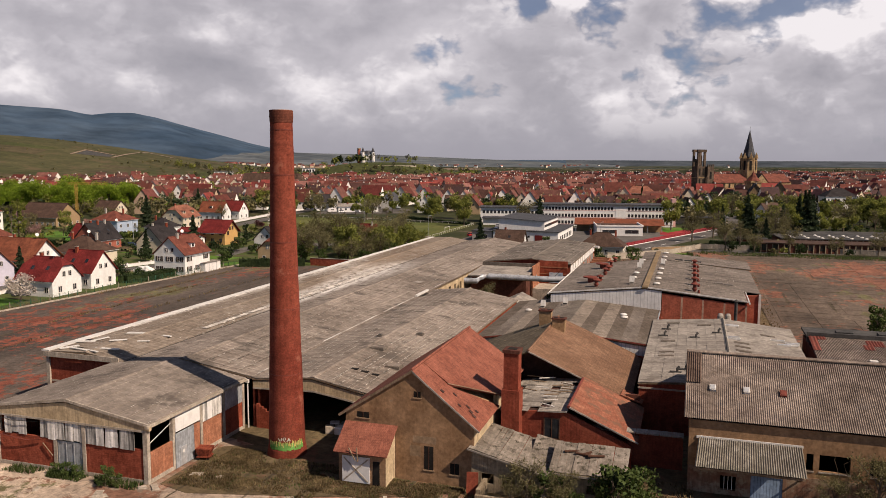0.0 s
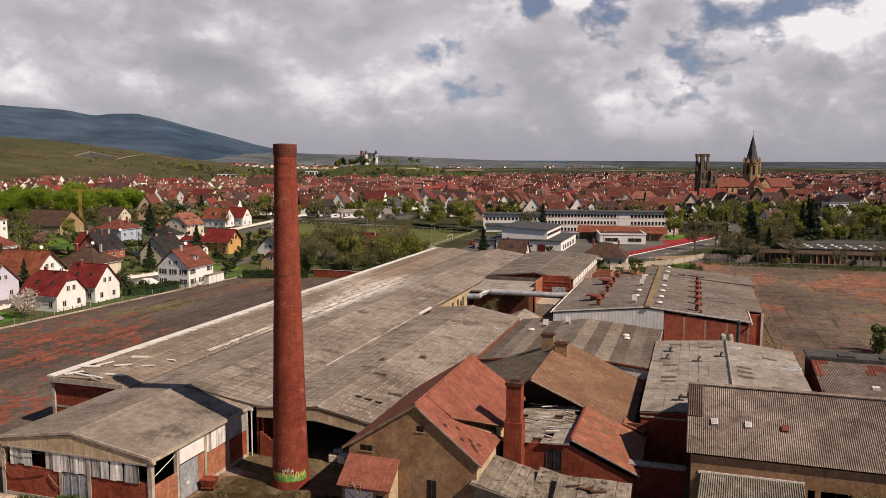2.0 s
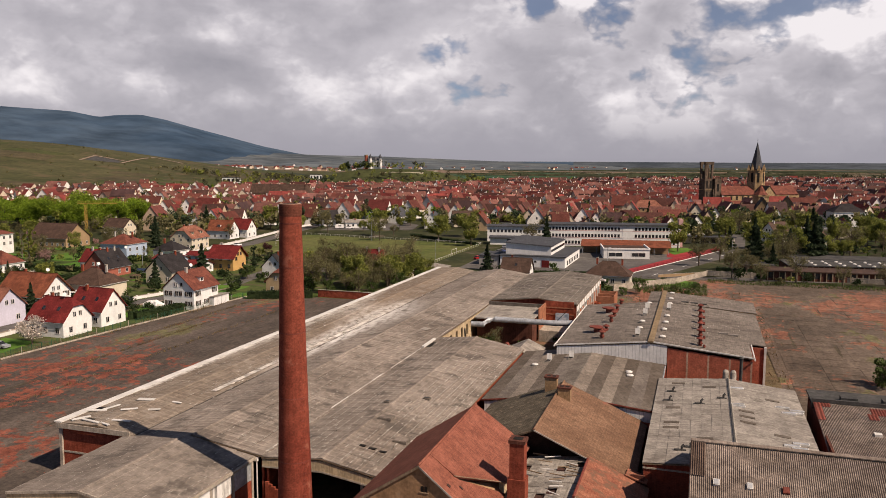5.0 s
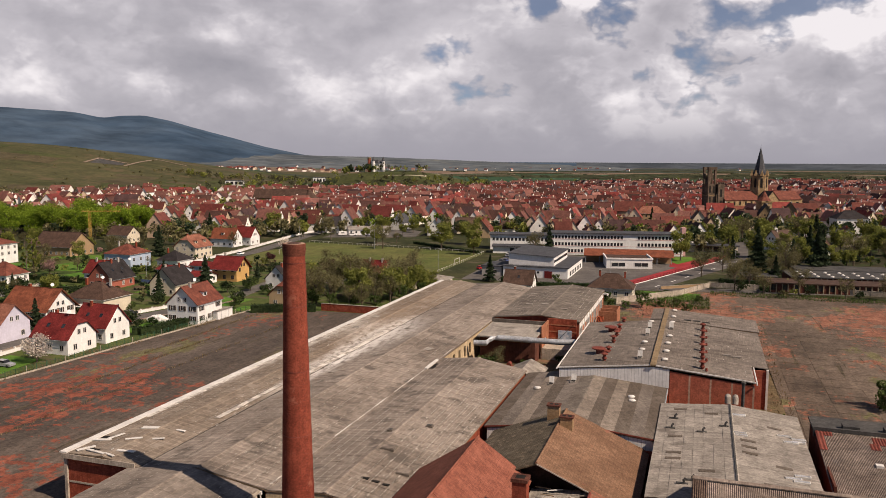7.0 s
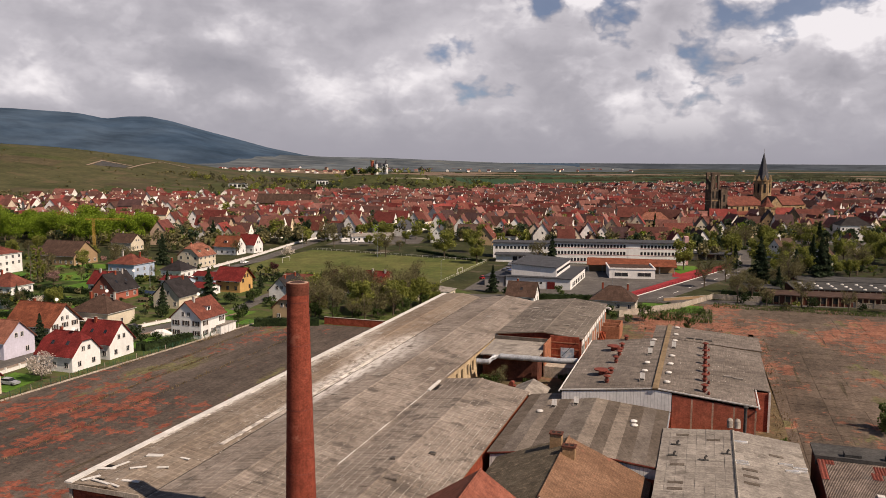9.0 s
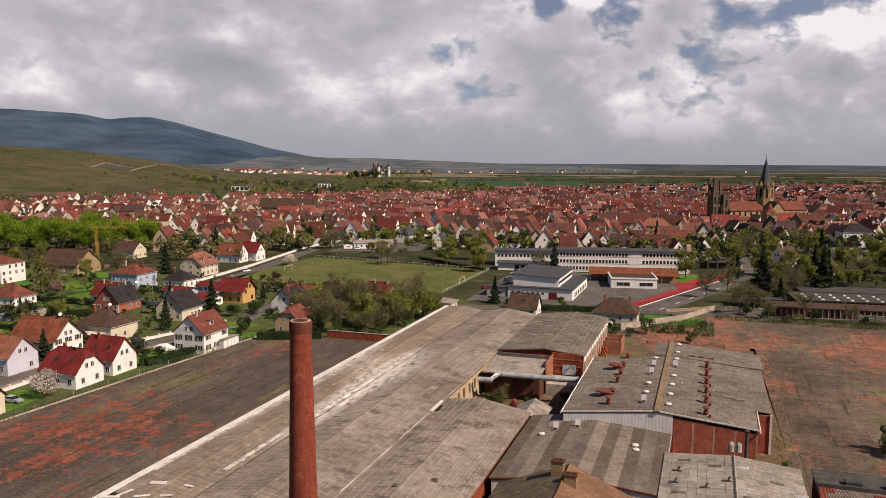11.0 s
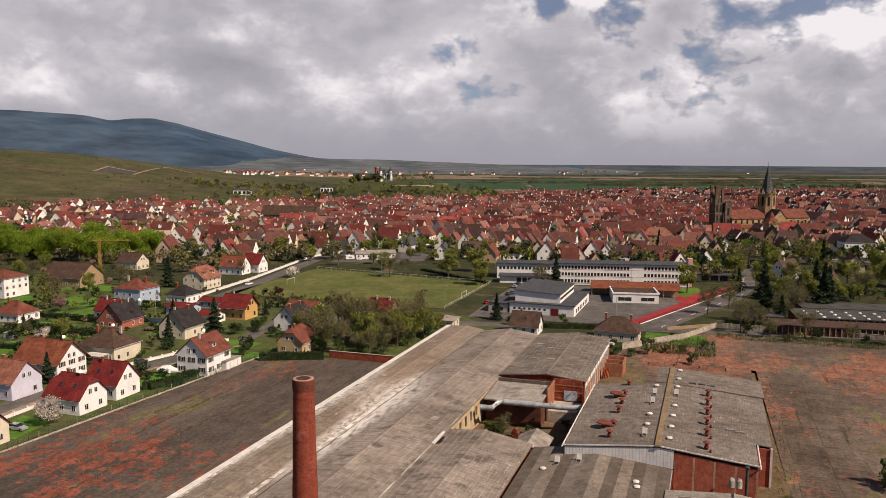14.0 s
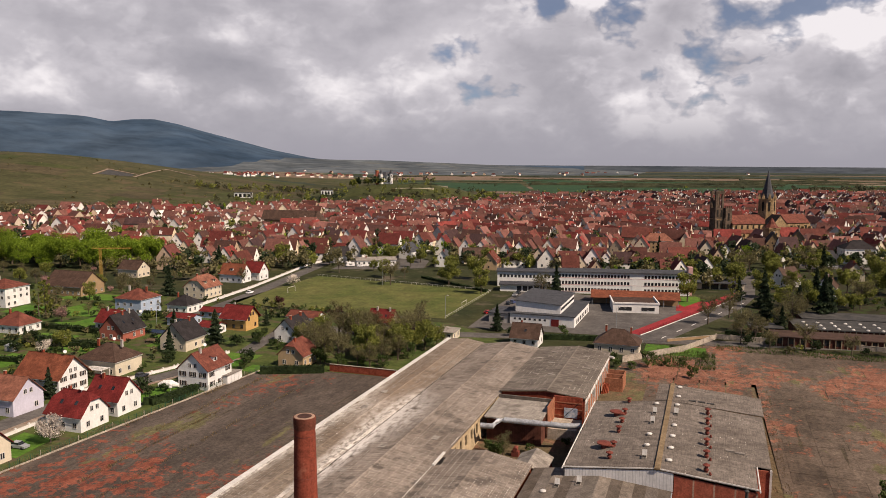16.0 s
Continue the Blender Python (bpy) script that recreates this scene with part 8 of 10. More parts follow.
part("roof", slab([(86, -8.2, 14.2), (90, 0, 14.6), (86, 0, 21.2)], 0.3), "r_rust", church)
part("choir", box(47, 87, -7.5, 7.5, 0, 14.4), "stone", church)
part("transept", prism([(43, 0), (56, 0), (56, 14.4), (49.5, 21.5), (43, 14.4)], "y", -17, 17), "stone", church)
part("transept_roof", slab([(42.4, -17.4, 14.2), (49.5, -17.4, 21.8), (49.5, 17, 21.8), (42.4, 17, 14.2)], 0.3), "r_dark", church)
part("transept_roof", slab([(49.5, -17.4, 21.8), (56.6, -17.4, 14.2), (56.6, 17, 14.2), (49.5, 17, 21.8)], 0.3), "r_rust", church)
lantern = part("crossing_tower", tube([(50, 0, 14), (50, 0, 34)], [7.0, 6.6], 8), "stone", church)
for k in range(8):
    a = k * math.tau / 8 + math.tau / 16
    cx, cy = 50 + 6.2 * math.cos(a), 6.2 * math.sin(a)
    part("gable", tube([(cx, cy, 33.5), (cx, cy, 38.5)], [1.9, 0.05], 4), "stone", lantern)
    part("belfry_opening", turn_mesh(box(-0.8, 0.8, -0.06, 0.1, 24, 31.5), Matrix.Translation((50 + 6.35 * math.cos(a), 6.35 * math.sin(a), 0)) @ Matrix.Rotation(a - math.pi / 2, 4, "Z")), "dark", lantern)
part("spire", tube([(50, 0, 33.5), (50, 0, 43), (50, 0, 56.5)], [5.4, 3.1, 0.12], 8), "r_slate", church, "pointed grey slate spire")
part("cross", box(49.9, 50.1, -0.1, 0.1, 56, 59.5), "steel", church)
for i in range(5):
    part("lancet_window", box(15 + i * 5.4, 16.6 + i * 5.4, -7.62, -7.5, 10.2, 13.2), "dark", church)
for i in range(4):
    part("tall_window", box(60 + i * 7, 62.6 + i * 7, -7.64, -7.5, 3.5, 12.2), "dark", church)
for i in range(5):
    part("buttress", box(57.6 + i * 7, 58.8 + i * 7, -10, -7.5, 0, 11.5), "stone", church)
for i in range(5):
    part("buttress", box(13.5 + i * 5.4, 14.3 + i * 5.4, -14.5, -13, 0, 7.0), "stone", church)
witch = placed("stone_tower", "round-topped stone town tower with pointed cap", "tower", 221, 566, 10)
part("shaft", box(-4, 4, -4, 4, 0, 17), "stone", witch)
part("cornice", box(-4.5, 4.5, -4.5, 4.5, 16.2, 17.4), "stone", witch)
part("cap", tube([(0, 0, 17.3), (0, 0, 20), (0, 0, 24.5)], [5.2, 2.8, 0.1], 8), "r_rust", witch)
for x in (-2, 1.2):
    part("window", box(x, x + 0.9, -4.1, -3.99, 12, 13.6), "glass", witch)


# ---- the old town ----
TILES = [(0.137, 0.031, 0.027), (0.110, 0.035, 0.027), (0.082, 0.035, 0.029), (0.149, 0.048, 0.037), (0.061, 0.035, 0.029), (0.126, 0.026, 0.024), (0.165, 0.074, 0.060), (0.037, 0.027, 0.029), (0.110, 0.038, 0.032), (0.131, 0.060, 0.049), (0.165, 0.031, 0.027), (0.099, 0.045, 0.037), (0.055, 0.031, 0.027), (0.181, 0.087, 0.073)]
WALLS = [(0.78, 0.77, 0.74), (0.6, 0.5, 0.38), (0.8, 0.79, 0.77), (0.44, 0.34, 0.24), (0.76, 0.74, 0.69), (0.35, 0.25, 0.17), (0.66, 0.56, 0.4), (0.79, 0.78, 0.76), (0.74, 0.72, 0.68)]
M["town_roof"] = material("old_town_tile", (0.112, 0.044, 0.034), (0.16, 0.064, 0.048), grain=1.2, broad=0.3, per_object=0.25, brick=(0.35, 0.4, (0.7, 0.68, 0.68)), hues=TILES)
M["town_wall"] = material("old_town_render", (0.4, 0.344, 0.272), (0.496, 0.44, 0.36), grain=0.8, broad=0.2, per_object=0.12, speck=0.1, hues=WALLS)
M["far_roof"] = material("far_town_tile", (0.112, 0.044, 0.034), (0.16, 0.064, 0.048), grain=0.6, broad=0.05, island=0.3, hues=TILES)
M["far_wall"] = material("far_town_render", (0.36, 0.304, 0.24), (0.464, 0.408, 0.336), grain=0.6, broad=0.05, island=0.2, speck=0.1, hues=WALLS)


def house_shell(L, W, eave, rise, over=0.4):
    """Points and faces of a plain gabled shell: walls, then roof."""
    hx, hy, top = L / 2, W / 2, eave + rise
    wv = [(-hx, -hy, -1), (hx, -hy, -1), (hx, hy, -1), (-hx, hy, -1), (-hx, -hy, eave), (hx, -hy, eave), (hx, hy, eave), (-hx, hy, eave), (-hx, 0, top), (hx, 0, top)]
    wf = [(0, 1, 5, 4), (1, 2, 6, 9, 5), (2, 3, 7, 6), (3, 0, 4, 8, 7)]
    e, o, dz = hx + over, hy + over, over * rise / hy
    t = 0.18
    rv = [(-e, -o, eave - dz + t), (e, -o, eave - dz + t), (e, 0, top + t), (-e, 0, top + t), (e, o, eave - dz + t), (-e, o, eave - dz + t),
          (-e, -o, eave - dz), (e, -o, eave - dz), (e, 0, top), (-e, 0, top), (e, o, eave - dz), (-e, o, eave - dz)]
    rf = [(0, 1, 2, 3), (3, 2, 4, 5), (7, 6, 9, 8), (8, 9, 11, 10), (6, 7, 1, 0), (10, 11, 5, 4), (7, 8, 2, 1), (8, 10, 4, 2), (9, 6, 0, 3), (11, 9, 3, 5)]
    return wv, wf, rv, rf


def shell_bm(v, f):
    bm = bmesh.new()
    vs = [bm.verts.new(p) for p in v]
    for q in f:
        bm.faces.new([vs[i] for i in q])
    return bm


town_kinds = []
for k, (L, W, eave, rise) in enumerate([(12, 9, 5.6, 5.2), (10, 8, 5.2, 4.6), (15, 10, 6.4, 5.6), (9, 8, 4.6, 4.6), (13, 9, 7.0, 5.0), (18, 10, 5.8, 5.4), (11, 9.5, 6.0, 5.8), (8.5, 7.5, 5.6, 4.4)]):
    rise *= 1.2
    th = new("town_house")
    tagged(th, "old town house with red tiled gable roof", "house", "houses of the old town")
    wv, wf, rv, rf = house_shell(L, W, eave, rise)
    part("wall", shell_bm(wv, wf), "town_wall", th)
    part("roof", shell_bm(rv, rf), "town_roof", th)
    r2 = random.Random(k)
    for i in range(1 + k % 2):
        cx = r2.uniform(-0.35, 0.35) * L
        part("chimney", box(cx - 0.35, cx + 0.35, 0.2, 0.9, eave + rise - 1, eave + rise + 1.1), "w_sand", th)
    for z in ((3.4,) if eave > 5 else (1.2,)):
        n = int(L // 3)
        for i in range(n):
            window(th, -L / 2 + (i + 0.5) * L / n, -W / 2, z, 0.95, 1.3, "-y", fine=False)
        for s in (1, -1):
            for y in (-W / 4, W / 4):
                window(th, s * L / 2, y, z, 0.95, 1.3, "x" if s > 0 else "-x", fine=False)
    for s in (1, -1):
        window(th, s * L / 2, 0, eave + 0.8, 0.9, 1.2, "x" if s > 0 else "-x", fine=False)
    town_kinds.append((th, L, W, eave, rise))


def near_edge(x):
    pts = [(-460, 560), (-330, 520), (-260, 505), (-190, 470), (-150, 445), (-120, 442), (-75, 508), (-40, 540), (0, 512), (30, 500), (60, 432), (130, 430), (165, 500), (255, 515), (520, 520), (900, 700)]
    for (a, b), (c, d) in zip(pts, pts[1:]):
        if a <= x <= c:
            return b + (d - b) * (x - a) / (c - a)
    return 1e9


def far_edge(x):
    pts = [(-460, 880), (-250, 980), (-120, 1060), (40, 1100), (120, 1300), (300, 1420), (900, 1460)]
    for (a, b), (c, d) in zip(pts, pts[1:]):
        if a <= x <= c:
            return b + (d - b) * (x - a) / (c - a)
    return 0


rnd = random.Random(11)
spots = []
y = 420.0
while y < 1470:
    x = -455.0 + rnd.uniform(0, 8)
    core = math.exp(-((y - 760) / 260) ** 2)
    while x < 0.62 * y + 40:
        px, py = x + rnd.uniform(-5, 5), y + rnd.uniform(-6, 6)
        ok = near_edge(px) < py < far_edge(px)
        if 188 < px < 300 and 606 < py < 688:
            ok = False
        if any(abs(px - a) < 12 and abs(py - b) < 10 for a, b in ((214, 545), (234, 552), (157, 508), (252, 506), (137, 552), (-150, 700), (-170, 703), (-130, 697))):
            ok = False
        if px < -182 and py < 512:
            ok = False
        if abs(px - 221) < 9 and abs(py - 566) < 9:
            ok = False
        if noise.noise(Vector((px / 42, py / 42, 8.0))) > (0.42 if px > -120 else 0.25):
            ok = False
        sparse = 0.1 if core > 0.5 and -120 < px < 330 else 0.33
        if py > 1000:
            sparse = 0.3
        if px < -150:
            sparse = 0.56
        if ok and rnd.random() > sparse:
            spots.append((px, py))
        x += 12.6 + 3 * (1 - core)
    y += 12.0 + y * 0.002
spots.sort(key=lambda p: p[1] + 0.25 * abs(p[0]))
wall_v, wall_f, roof_v, roof_f, pane_v, pane_f = [], [], [], [], [], []


def add_to(vl, fl, verts, faces, m):
    n = len(vl)
    vl.extend([tuple(m @ Vector(v)) for v in verts])
    fl.extend([tuple(i + n for i in f) for f in faces])


def angle_at(x, y, r):
    base = -GRID + 55 * noise.noise(Vector((x / 190, y / 190, 3.3)))
    return base + (90 if r.random() < 0.5 else 0) + r.uniform(-7, 7)


used_kind = set()
for i, (x, y) in enumerate(spots):
    k = rnd.randrange(len(town_kinds))
    th, L, W, eave, rise = town_kinds[k]
    m = pose(x, y, height(x, y), 0, 0, angle_at(x, y, rnd)) @ Matrix.Scale(rnd.uniform(0.82, 1.1) if i < 165 else rnd.uniform(0.92, 1.1), 4)
    if i < 165:
        if k not in used_kind:
            used_kind.add(k)
            th.matrix_basis = m
        else:
            copy_thing(th, Matrix()).matrix_basis = m
        continue
    L, W, eave, rise = L * rnd.uniform(0.65, 1.4), W * rnd.uniform(0.75, 1.05), eave * rnd.uniform(0.9, 1.35), rise * rnd.uniform(0.7, 1.05)
    if x < -60:
        eave, rise = eave * 1.15, rise * 0.82
    wv, wf, rv, rf = house_shell(L, W, eave, rise)
    add_to(wall_v, wall_f, wv, wf, m)
    add_to(roof_v, roof_f, rv, rf, m)
    if rnd.random() < 0.7:
        m2 = m @ pose(rnd.uniform(-0.3, 0.3) * L, rnd.choice((-1, 1)) * W * 0.6, 0, 0, 0, rnd.choice((0, 90)))
        wv, wf, rv, rf = house_shell(rnd.uniform(5, 9), rnd.uniform(4, 6.5), eave * rnd.uniform(0.5, 0.9), rise * rnd.uniform(0.4, 0.75), 0.3)
        add_to(wall_v, wall_f, wv, wf, m2)
        add_to(roof_v, roof_f, rv, rf, m2)
    if rnd.random() < 0.6:
        m3 = m @ pose(rnd.uniform(-0.35, 0.35) * L, rnd.choice((-0.3, 0.3)), eave + rise - 0.9)
        cv = [(-0.35, -0.35, 0), (0.35, -0.35, 0), (0.35, 0.35, 0), (-0.35, 0.35, 0), (-0.35, -0.35, 2.0), (0.35, -0.35, 2.0), (0.35, 0.35, 2.0), (-0.35, 0.35, 2.0)]
        add_to(wall_v, wall_f, cv, [(0, 1, 5, 4), (1, 2, 6, 5), (2, 3, 7, 6), (3, 0, 4, 7), (4, 5, 6, 7)], m3)
    if rnd.random() < 0.35:
        m4 = m @ pose(rnd.uniform(-0.25, 0.25) * L, -W * 0.27, eave + rise * 0.22, 0, 0, 90)
        wv, wf, rv, rf = house_shell(W * 0.4, 2.0, 1.6, 1.0, 0.2)
        add_to(wall_v, wall_f, wv, wf, m4)
        add_to(roof_v, roof_f, rv, rf, m4)
    if y < 950:
        for z in (1.2, 3.7):
            if z + 1.3 > eave:
                continue
            n = int(L // 2.8)
            for q in range(n):
                cx = -L / 2 + (q + 0.5) * L / n
                add_to(pane_v, pane_f, [(cx - 0.5, -W / 2 - 0.05, z), (cx + 0.5, -W / 2 - 0.05, z), (cx + 0.5, -W / 2 - 0.05, z + 1.3), (cx - 0.5, -W / 2 - 0.05, z + 1.3)], [(0, 1, 2, 3)], m)
            for s in (1, -1):
                for cy in (-W / 4, W / 4):
                    add_to(pane_v, pane_f, [(s * (L / 2 + 0.05), cy - 0.5, z), (s * (L / 2 + 0.05), cy + 0.5, z), (s * (L / 2 + 0.05), cy + 0.5, z + 1.3), (s * (L / 2 + 0.05), cy - 0.5, z + 1.3)], [(0, 1, 2, 3)], m)
# landmarks before the church
for label, x, y, L, W, eave, rise, wall_, roof_, kind_, turn in [
        ("stone house with steep stepped gable", 214, 545, 15, 11, 8, 8, "stone_house", "r_dark", "gable", 75), ("stone house with steep dark roof", 234, 552, 14, 12, 9, 8, "stone_house", "r_brown", "gable", 70),
        ("cream gabled house by the old town", 157, 508, 12, 10, 7, 7, "w_cream", "r_brown", "gable", 80), ("large white house with dark hipped roof", 252, 506, 19, 13, 9.5, 5, "w_white", "r_dark", "hip", -5),
        ("long tan town house with pink-brown roof", 137, 552, 21, 11, 9, 5, "w_sand", "r_pink", "hip", -8), ("white gabled house among trees", 176, 380, 13, 9, 5, 5, "w_white", "r_brown", "gable", 60),
        ("white gabled house behind the pitch", -10, 478, 12, 9, 4.6, 5, "w_white", "r_slate", "gable", 80), ("cream house with brown roof behind the pitch", 8, 492, 13, 9, 4.6, 5, "w_cream", "r_brown", "gable", 10), ("white house with slate roof near the car park", -34, 516, 12, 9, 5, 5, "w_white", "r_slate", "gable", 70), ("tan house with tall red roof behind the pitch", 18, 466, 12, 10, 4.6, 6, "w_tan", "r_rust", "gable", 75), ("white low hall with pale roof near the car park", -52, 480, 24, 10, 3.4, 1.4, "w_white", "fibre_pale", "gable", 12), ("white house with dark roof near the road", -76, 492, 11, 9, 4.6, 5, "w_white", "r_dark", "gable", 30), ("white house with brown roof behind the pitch", 32, 476, 13, 9, 4.4, 4.6, "w_white", "r_brown", "hip", 5), ("white house with brown roof among trees", 168, 408, 12, 9, 5, 5, "w_white", "r_brown", "gable", 30), ("white gabled house beside the school trees", 214, 432, 13, 9, 5, 5, "w_cream", "r_rust", "gable", 75)]:
    put_house(house(label, L, W, eave, rise, wall_, roof_, kind_, seed=int(x + 400), fine=False, rows=[1.2, 4.0, 6.6]), x, y, turn)
# far villages on the plain and at the mountains' foot
for i in range(200):
    g = (0, 1, 3, 5)[i % 4]
    cx, cy, sx, sy = [(-1000, 3900, 130, 90), (-240, 3400, 160, 120), (-1500, 3300, 200, 60), (60, 3600, 400, 200), (-860, 3500, 160, 150), (-640, 2650, 150, 110)][g]
    x, y = rnd.gauss(cx, sx), rnd.gauss(cy, sy)
    wv, wf, rv, rf = house_shell(13, 10, 5.5, 5)
    m = pose(x, y, height(x, y) + (12 if g == 2 else 0), 0, 0, rnd.uniform(0, 180))
    add_to(wall_v, wall_f, wv, wf, m)
    add_to(roof_v, roof_f, rv, rf, m)


def stuff(name, v, f, mat, label, category):
    me = bpy.data.meshes.new(name)
    me.from_pydata(v, [], f)
    me.materials.append(M[mat])
    return tagged(new(name, me), label, category, kind="stuff")


stuff("town_walls", wall_v, wall_f, "far_wall", "pale plastered walls of the far town", "houses")
stuff("town_roofs", roof_v, roof_f, "far_roof", "dense red tiled roofs of the far town", "houses")
stuff("town_windows", pane_v, pane_f, "glass", "small dark windows of the far town", "windows")


# ---- trees in the town, woods and far belts ----
def clump_trees(name, spots, leaf, label, size=0.85, cards=130):
    """Many distant trees as one mass of leaf clumps."""
    r = random.Random(len(spots))
    v, f = [], []
    for x, y, h, w in spots:
        z0 = height(x, y)
        blobs = [(r.gauss(0, w * 0.3), r.gauss(0, w * 0.3), h * r.uniform(0.45, 0.85), w * r.uniform(0.35, 0.55)) for _ in range(5)]
        for _ in range(cards):
            bx, by, bz, br = r.choice(blobs)
            d = Vector((r.gauss(0, 1), r.gauss(0, 1), r.gauss(0, 1))).normalized() * br * r.uniform(0.6, 1.0)
            c = Vector((x + bx, y + by, z0 + max(0.6, bz))) + Vector((d.x, d.y, d.z * 1.1))
            n = Vector((r.gauss(0, 1), r.gauss(0, 1), r.gauss(0, 1))).normalized()
            a = n.orthogonal().normalized() * size * r.uniform(0.5, 1.1) * (w / 4)
            b = n.cross(a) * 0.8
            k = len(v)
            v += [tuple(c + a), tuple(c + b), tuple(c - a), tuple(c - b)]
            f.append((k, k + 1, k + 2, k + 3))
    return stuff(name, v, f, "leaf_" + leaf, label, "trees")


rnd = random.Random(21)
for key, n, leaf in (("spring", 640, "spring"), ("bare", 760, "bare"), ("dark", 560, "conifer"), ("fresh", 80, "fresh")):
    out = []
    while len(out) < n:
        yy = rnd.uniform(440, 1450)
        xx = rnd.uniform(-470, 0.6 * yy)
        if len(out) < n * 0.3:
            yy = near_edge(xx) + rnd.uniform(-38, 30)
        if near_edge(xx) - 40 < yy < far_edge(xx) + 60 and not (185 < xx < 300 and 600 < yy < 690):
            out.append((xx, yy, rnd.uniform(6, 12), rnd.uniform(2.5, 5.5)))
    for _ in range(45):
        out.append((rnd.uniform(-440, -90), rnd.uniform(500, 880), rnd.uniform(6, 12), rnd.uniform(3, 6)))
    clump_trees("town_trees", out, leaf, {"spring": "pale green trees among the roofs", "bare": "brown leafless trees among the roofs", "conifer": "dark conifers among the roofs", "fresh": "bright green trees among the roofs"}[leaf])
belt = []
for (x0, y0, x1, y1, n, w) in [(200, 1470, 950, 1560, 110, 5), (500, 1900, 1500, 1750, 150, 7), (100, 2150, 1400, 2350, 160, 7), (300, 2900, 2400, 2700, 220, 10),
                               (-400, 3200, 2600, 3400, 300, 12), (-300, 4000, 3000, 3900, 260, 14), (-330, 1120, -230, 1240, 40, 5), (-150, 1110, 70, 1125, 70, 4), (-420, 1300, -180, 1500, 80, 6), (20, 1180, 150, 1400, 90, 5)]:
    for i in range(int(n * 1.0)):
        t = rnd.random()
        belt.append((x0 + (x1 - x0) * t + rnd.gauss(0, 16), y0 + (y1 - y0) * t + rnd.gauss(0, 22), (rnd.uniform(7, 12) if y0 < 1500 else rnd.uniform(4, 7)), w * rnd.uniform(0.6, 1.3)))


def wood_strip(x0, y0, x1, y1, wide, tall, seed):
    """A belt of far trees: a long uneven ridge of crowns with gaps."""
    n = int(math.hypot(x1 - x0, y1 - y0) / 9)
    d = Vector((x1 - x0, y1 - y0, 0)).normalized()
    side = Vector((-d.y, d.x, 0))
    v, f = [], []
    for i in range(n + 1):
        p = Vector((x0, y0, 0)).lerp(Vector((x1, y1, 0)), i / n)
        keep = smooth(noise.noise(Vector((i * 0.06, seed, 2.0))), -0.35, 0.05)
        for k, (o, hz) in enumerate(((-1, 0), (-0.75, 0.7), (-0.2, 1.0), (0.3, 0.95), (0.8, 0.6), (1, 0))):
            q = p + side * o * wide * (1 + 0.4 * noise.noise(Vector((i * 0.3, seed, k))))
            hh = tall * hz * keep * (0.75 + 0.5 * noise.noise(Vector((i * 0.45, seed + k * 0.5, 5.0))))
            v.append((q.x, q.y, height(q.x, q.y) - 0.4 + max(0.0, hh)))
    for i in range(n):
        for k in range(5):
            f.append((i * 6 + k, i * 6 + k + 1, i * 6 + k + 7, i * 6 + k + 6))
    return stuff("tree_belts", v, f, "belt_wood", "olive tree belts far across the plain", "trees")


for k, q in enumerate(((620, 1640, 1250, 1690), (300, 1880, 760, 1930), (760, 1800, 1500, 1880), (180, 2050, 900, 2100), (560, 1560, 760, 1570))):
    wood_strip(*q, 8, 8.5, 100 + k * 2.3)
for k in range(26):
    yy = 1950 * (3200 / 1950) ** ((k + rnd.random()) / 26)
    xx = rnd.uniform(-0.15, 0.5) * yy
    ln = rnd.uniform(180, 700) * yy / 2200
    wood_strip(xx, yy, xx + ln, yy + rnd.uniform(-0.06, 0.06) * ln, rnd.uniform(4, 8), rnd.uniform(3, 6.5), k * 3.7)
belt = [b for b in belt if b[1] <= 1850] + [(-112 + rnd.gauss(0, 34), 1208 + rnd.gauss(0, 14), rnd.uniform(6, 13), rnd.uniform(3, 6)) for _ in range(36)]
clump_trees("tree_belts", belt[::2], "belt", "brown-green tree belts across the plain", 0.75, 70)
clump_trees("tree_belts", belt[1::2], "spring", "green tree belts across the plain", 0.75, 70)
knoll = [(rnd.uniform(-168, -122), 1200 + rnd.gauss(0, 10), rnd.uniform(9, 15), rnd.uniform(4, 6)) for _ in range(26)] + [(rnd.choice((rnd.uniform(-230, -165), rnd.uniform(20, 90))), 1130 + rnd.gauss(0, 16), rnd.uniform(6, 11), rnd.uniform(3, 6)) for _ in range(44)]
clump_trees("knoll_trees", knoll[::2], "spring", "pale green trees on the castle knoll", 1.0, 70)
clump_trees("knoll_trees", knoll[1::2], "conifer", "dark trees on the castle knoll", 1.0, 70)
lone = [(rnd.uniform(-60, 1300), rnd.uniform(1500, 2100), rnd.uniform(5, 9), rnd.uniform(3, 6)) for _ in range(60)] + [(rnd.uniform(650, 1250), 1640 + rnd.gauss(0, 40), rnd.uniform(9, 16), rnd.uniform(6, 10)) for _ in range(60)]
clump_trees("tree_belts", lone, "belt", "single trees and copses on the plain", 0.8, 60)
hillside = [(rnd.uniform(-900, -230), rnd.uniform(880, 1500), rnd.uniform(1.5, 4.5), rnd.uniform(1.5, 4)) for _ in range(130)]
hillside += [(-420 + rnd.gauss(0, 45), 1320 + rnd.gauss(0, 25), rnd.uniform(4, 8), rnd.uniform(3, 5)) for _ in range(40)]
hillside += [(-480 + rnd.gauss(0, 130), 905 + rnd.gauss(0, 22), rnd.uniform(4, 9), rnd.uniform(3, 5)) for _ in range(110)]
clump_trees("hill_shrubs", hillside, "bare", "brown shrubs on the vineyard hill", 1.2, 30)

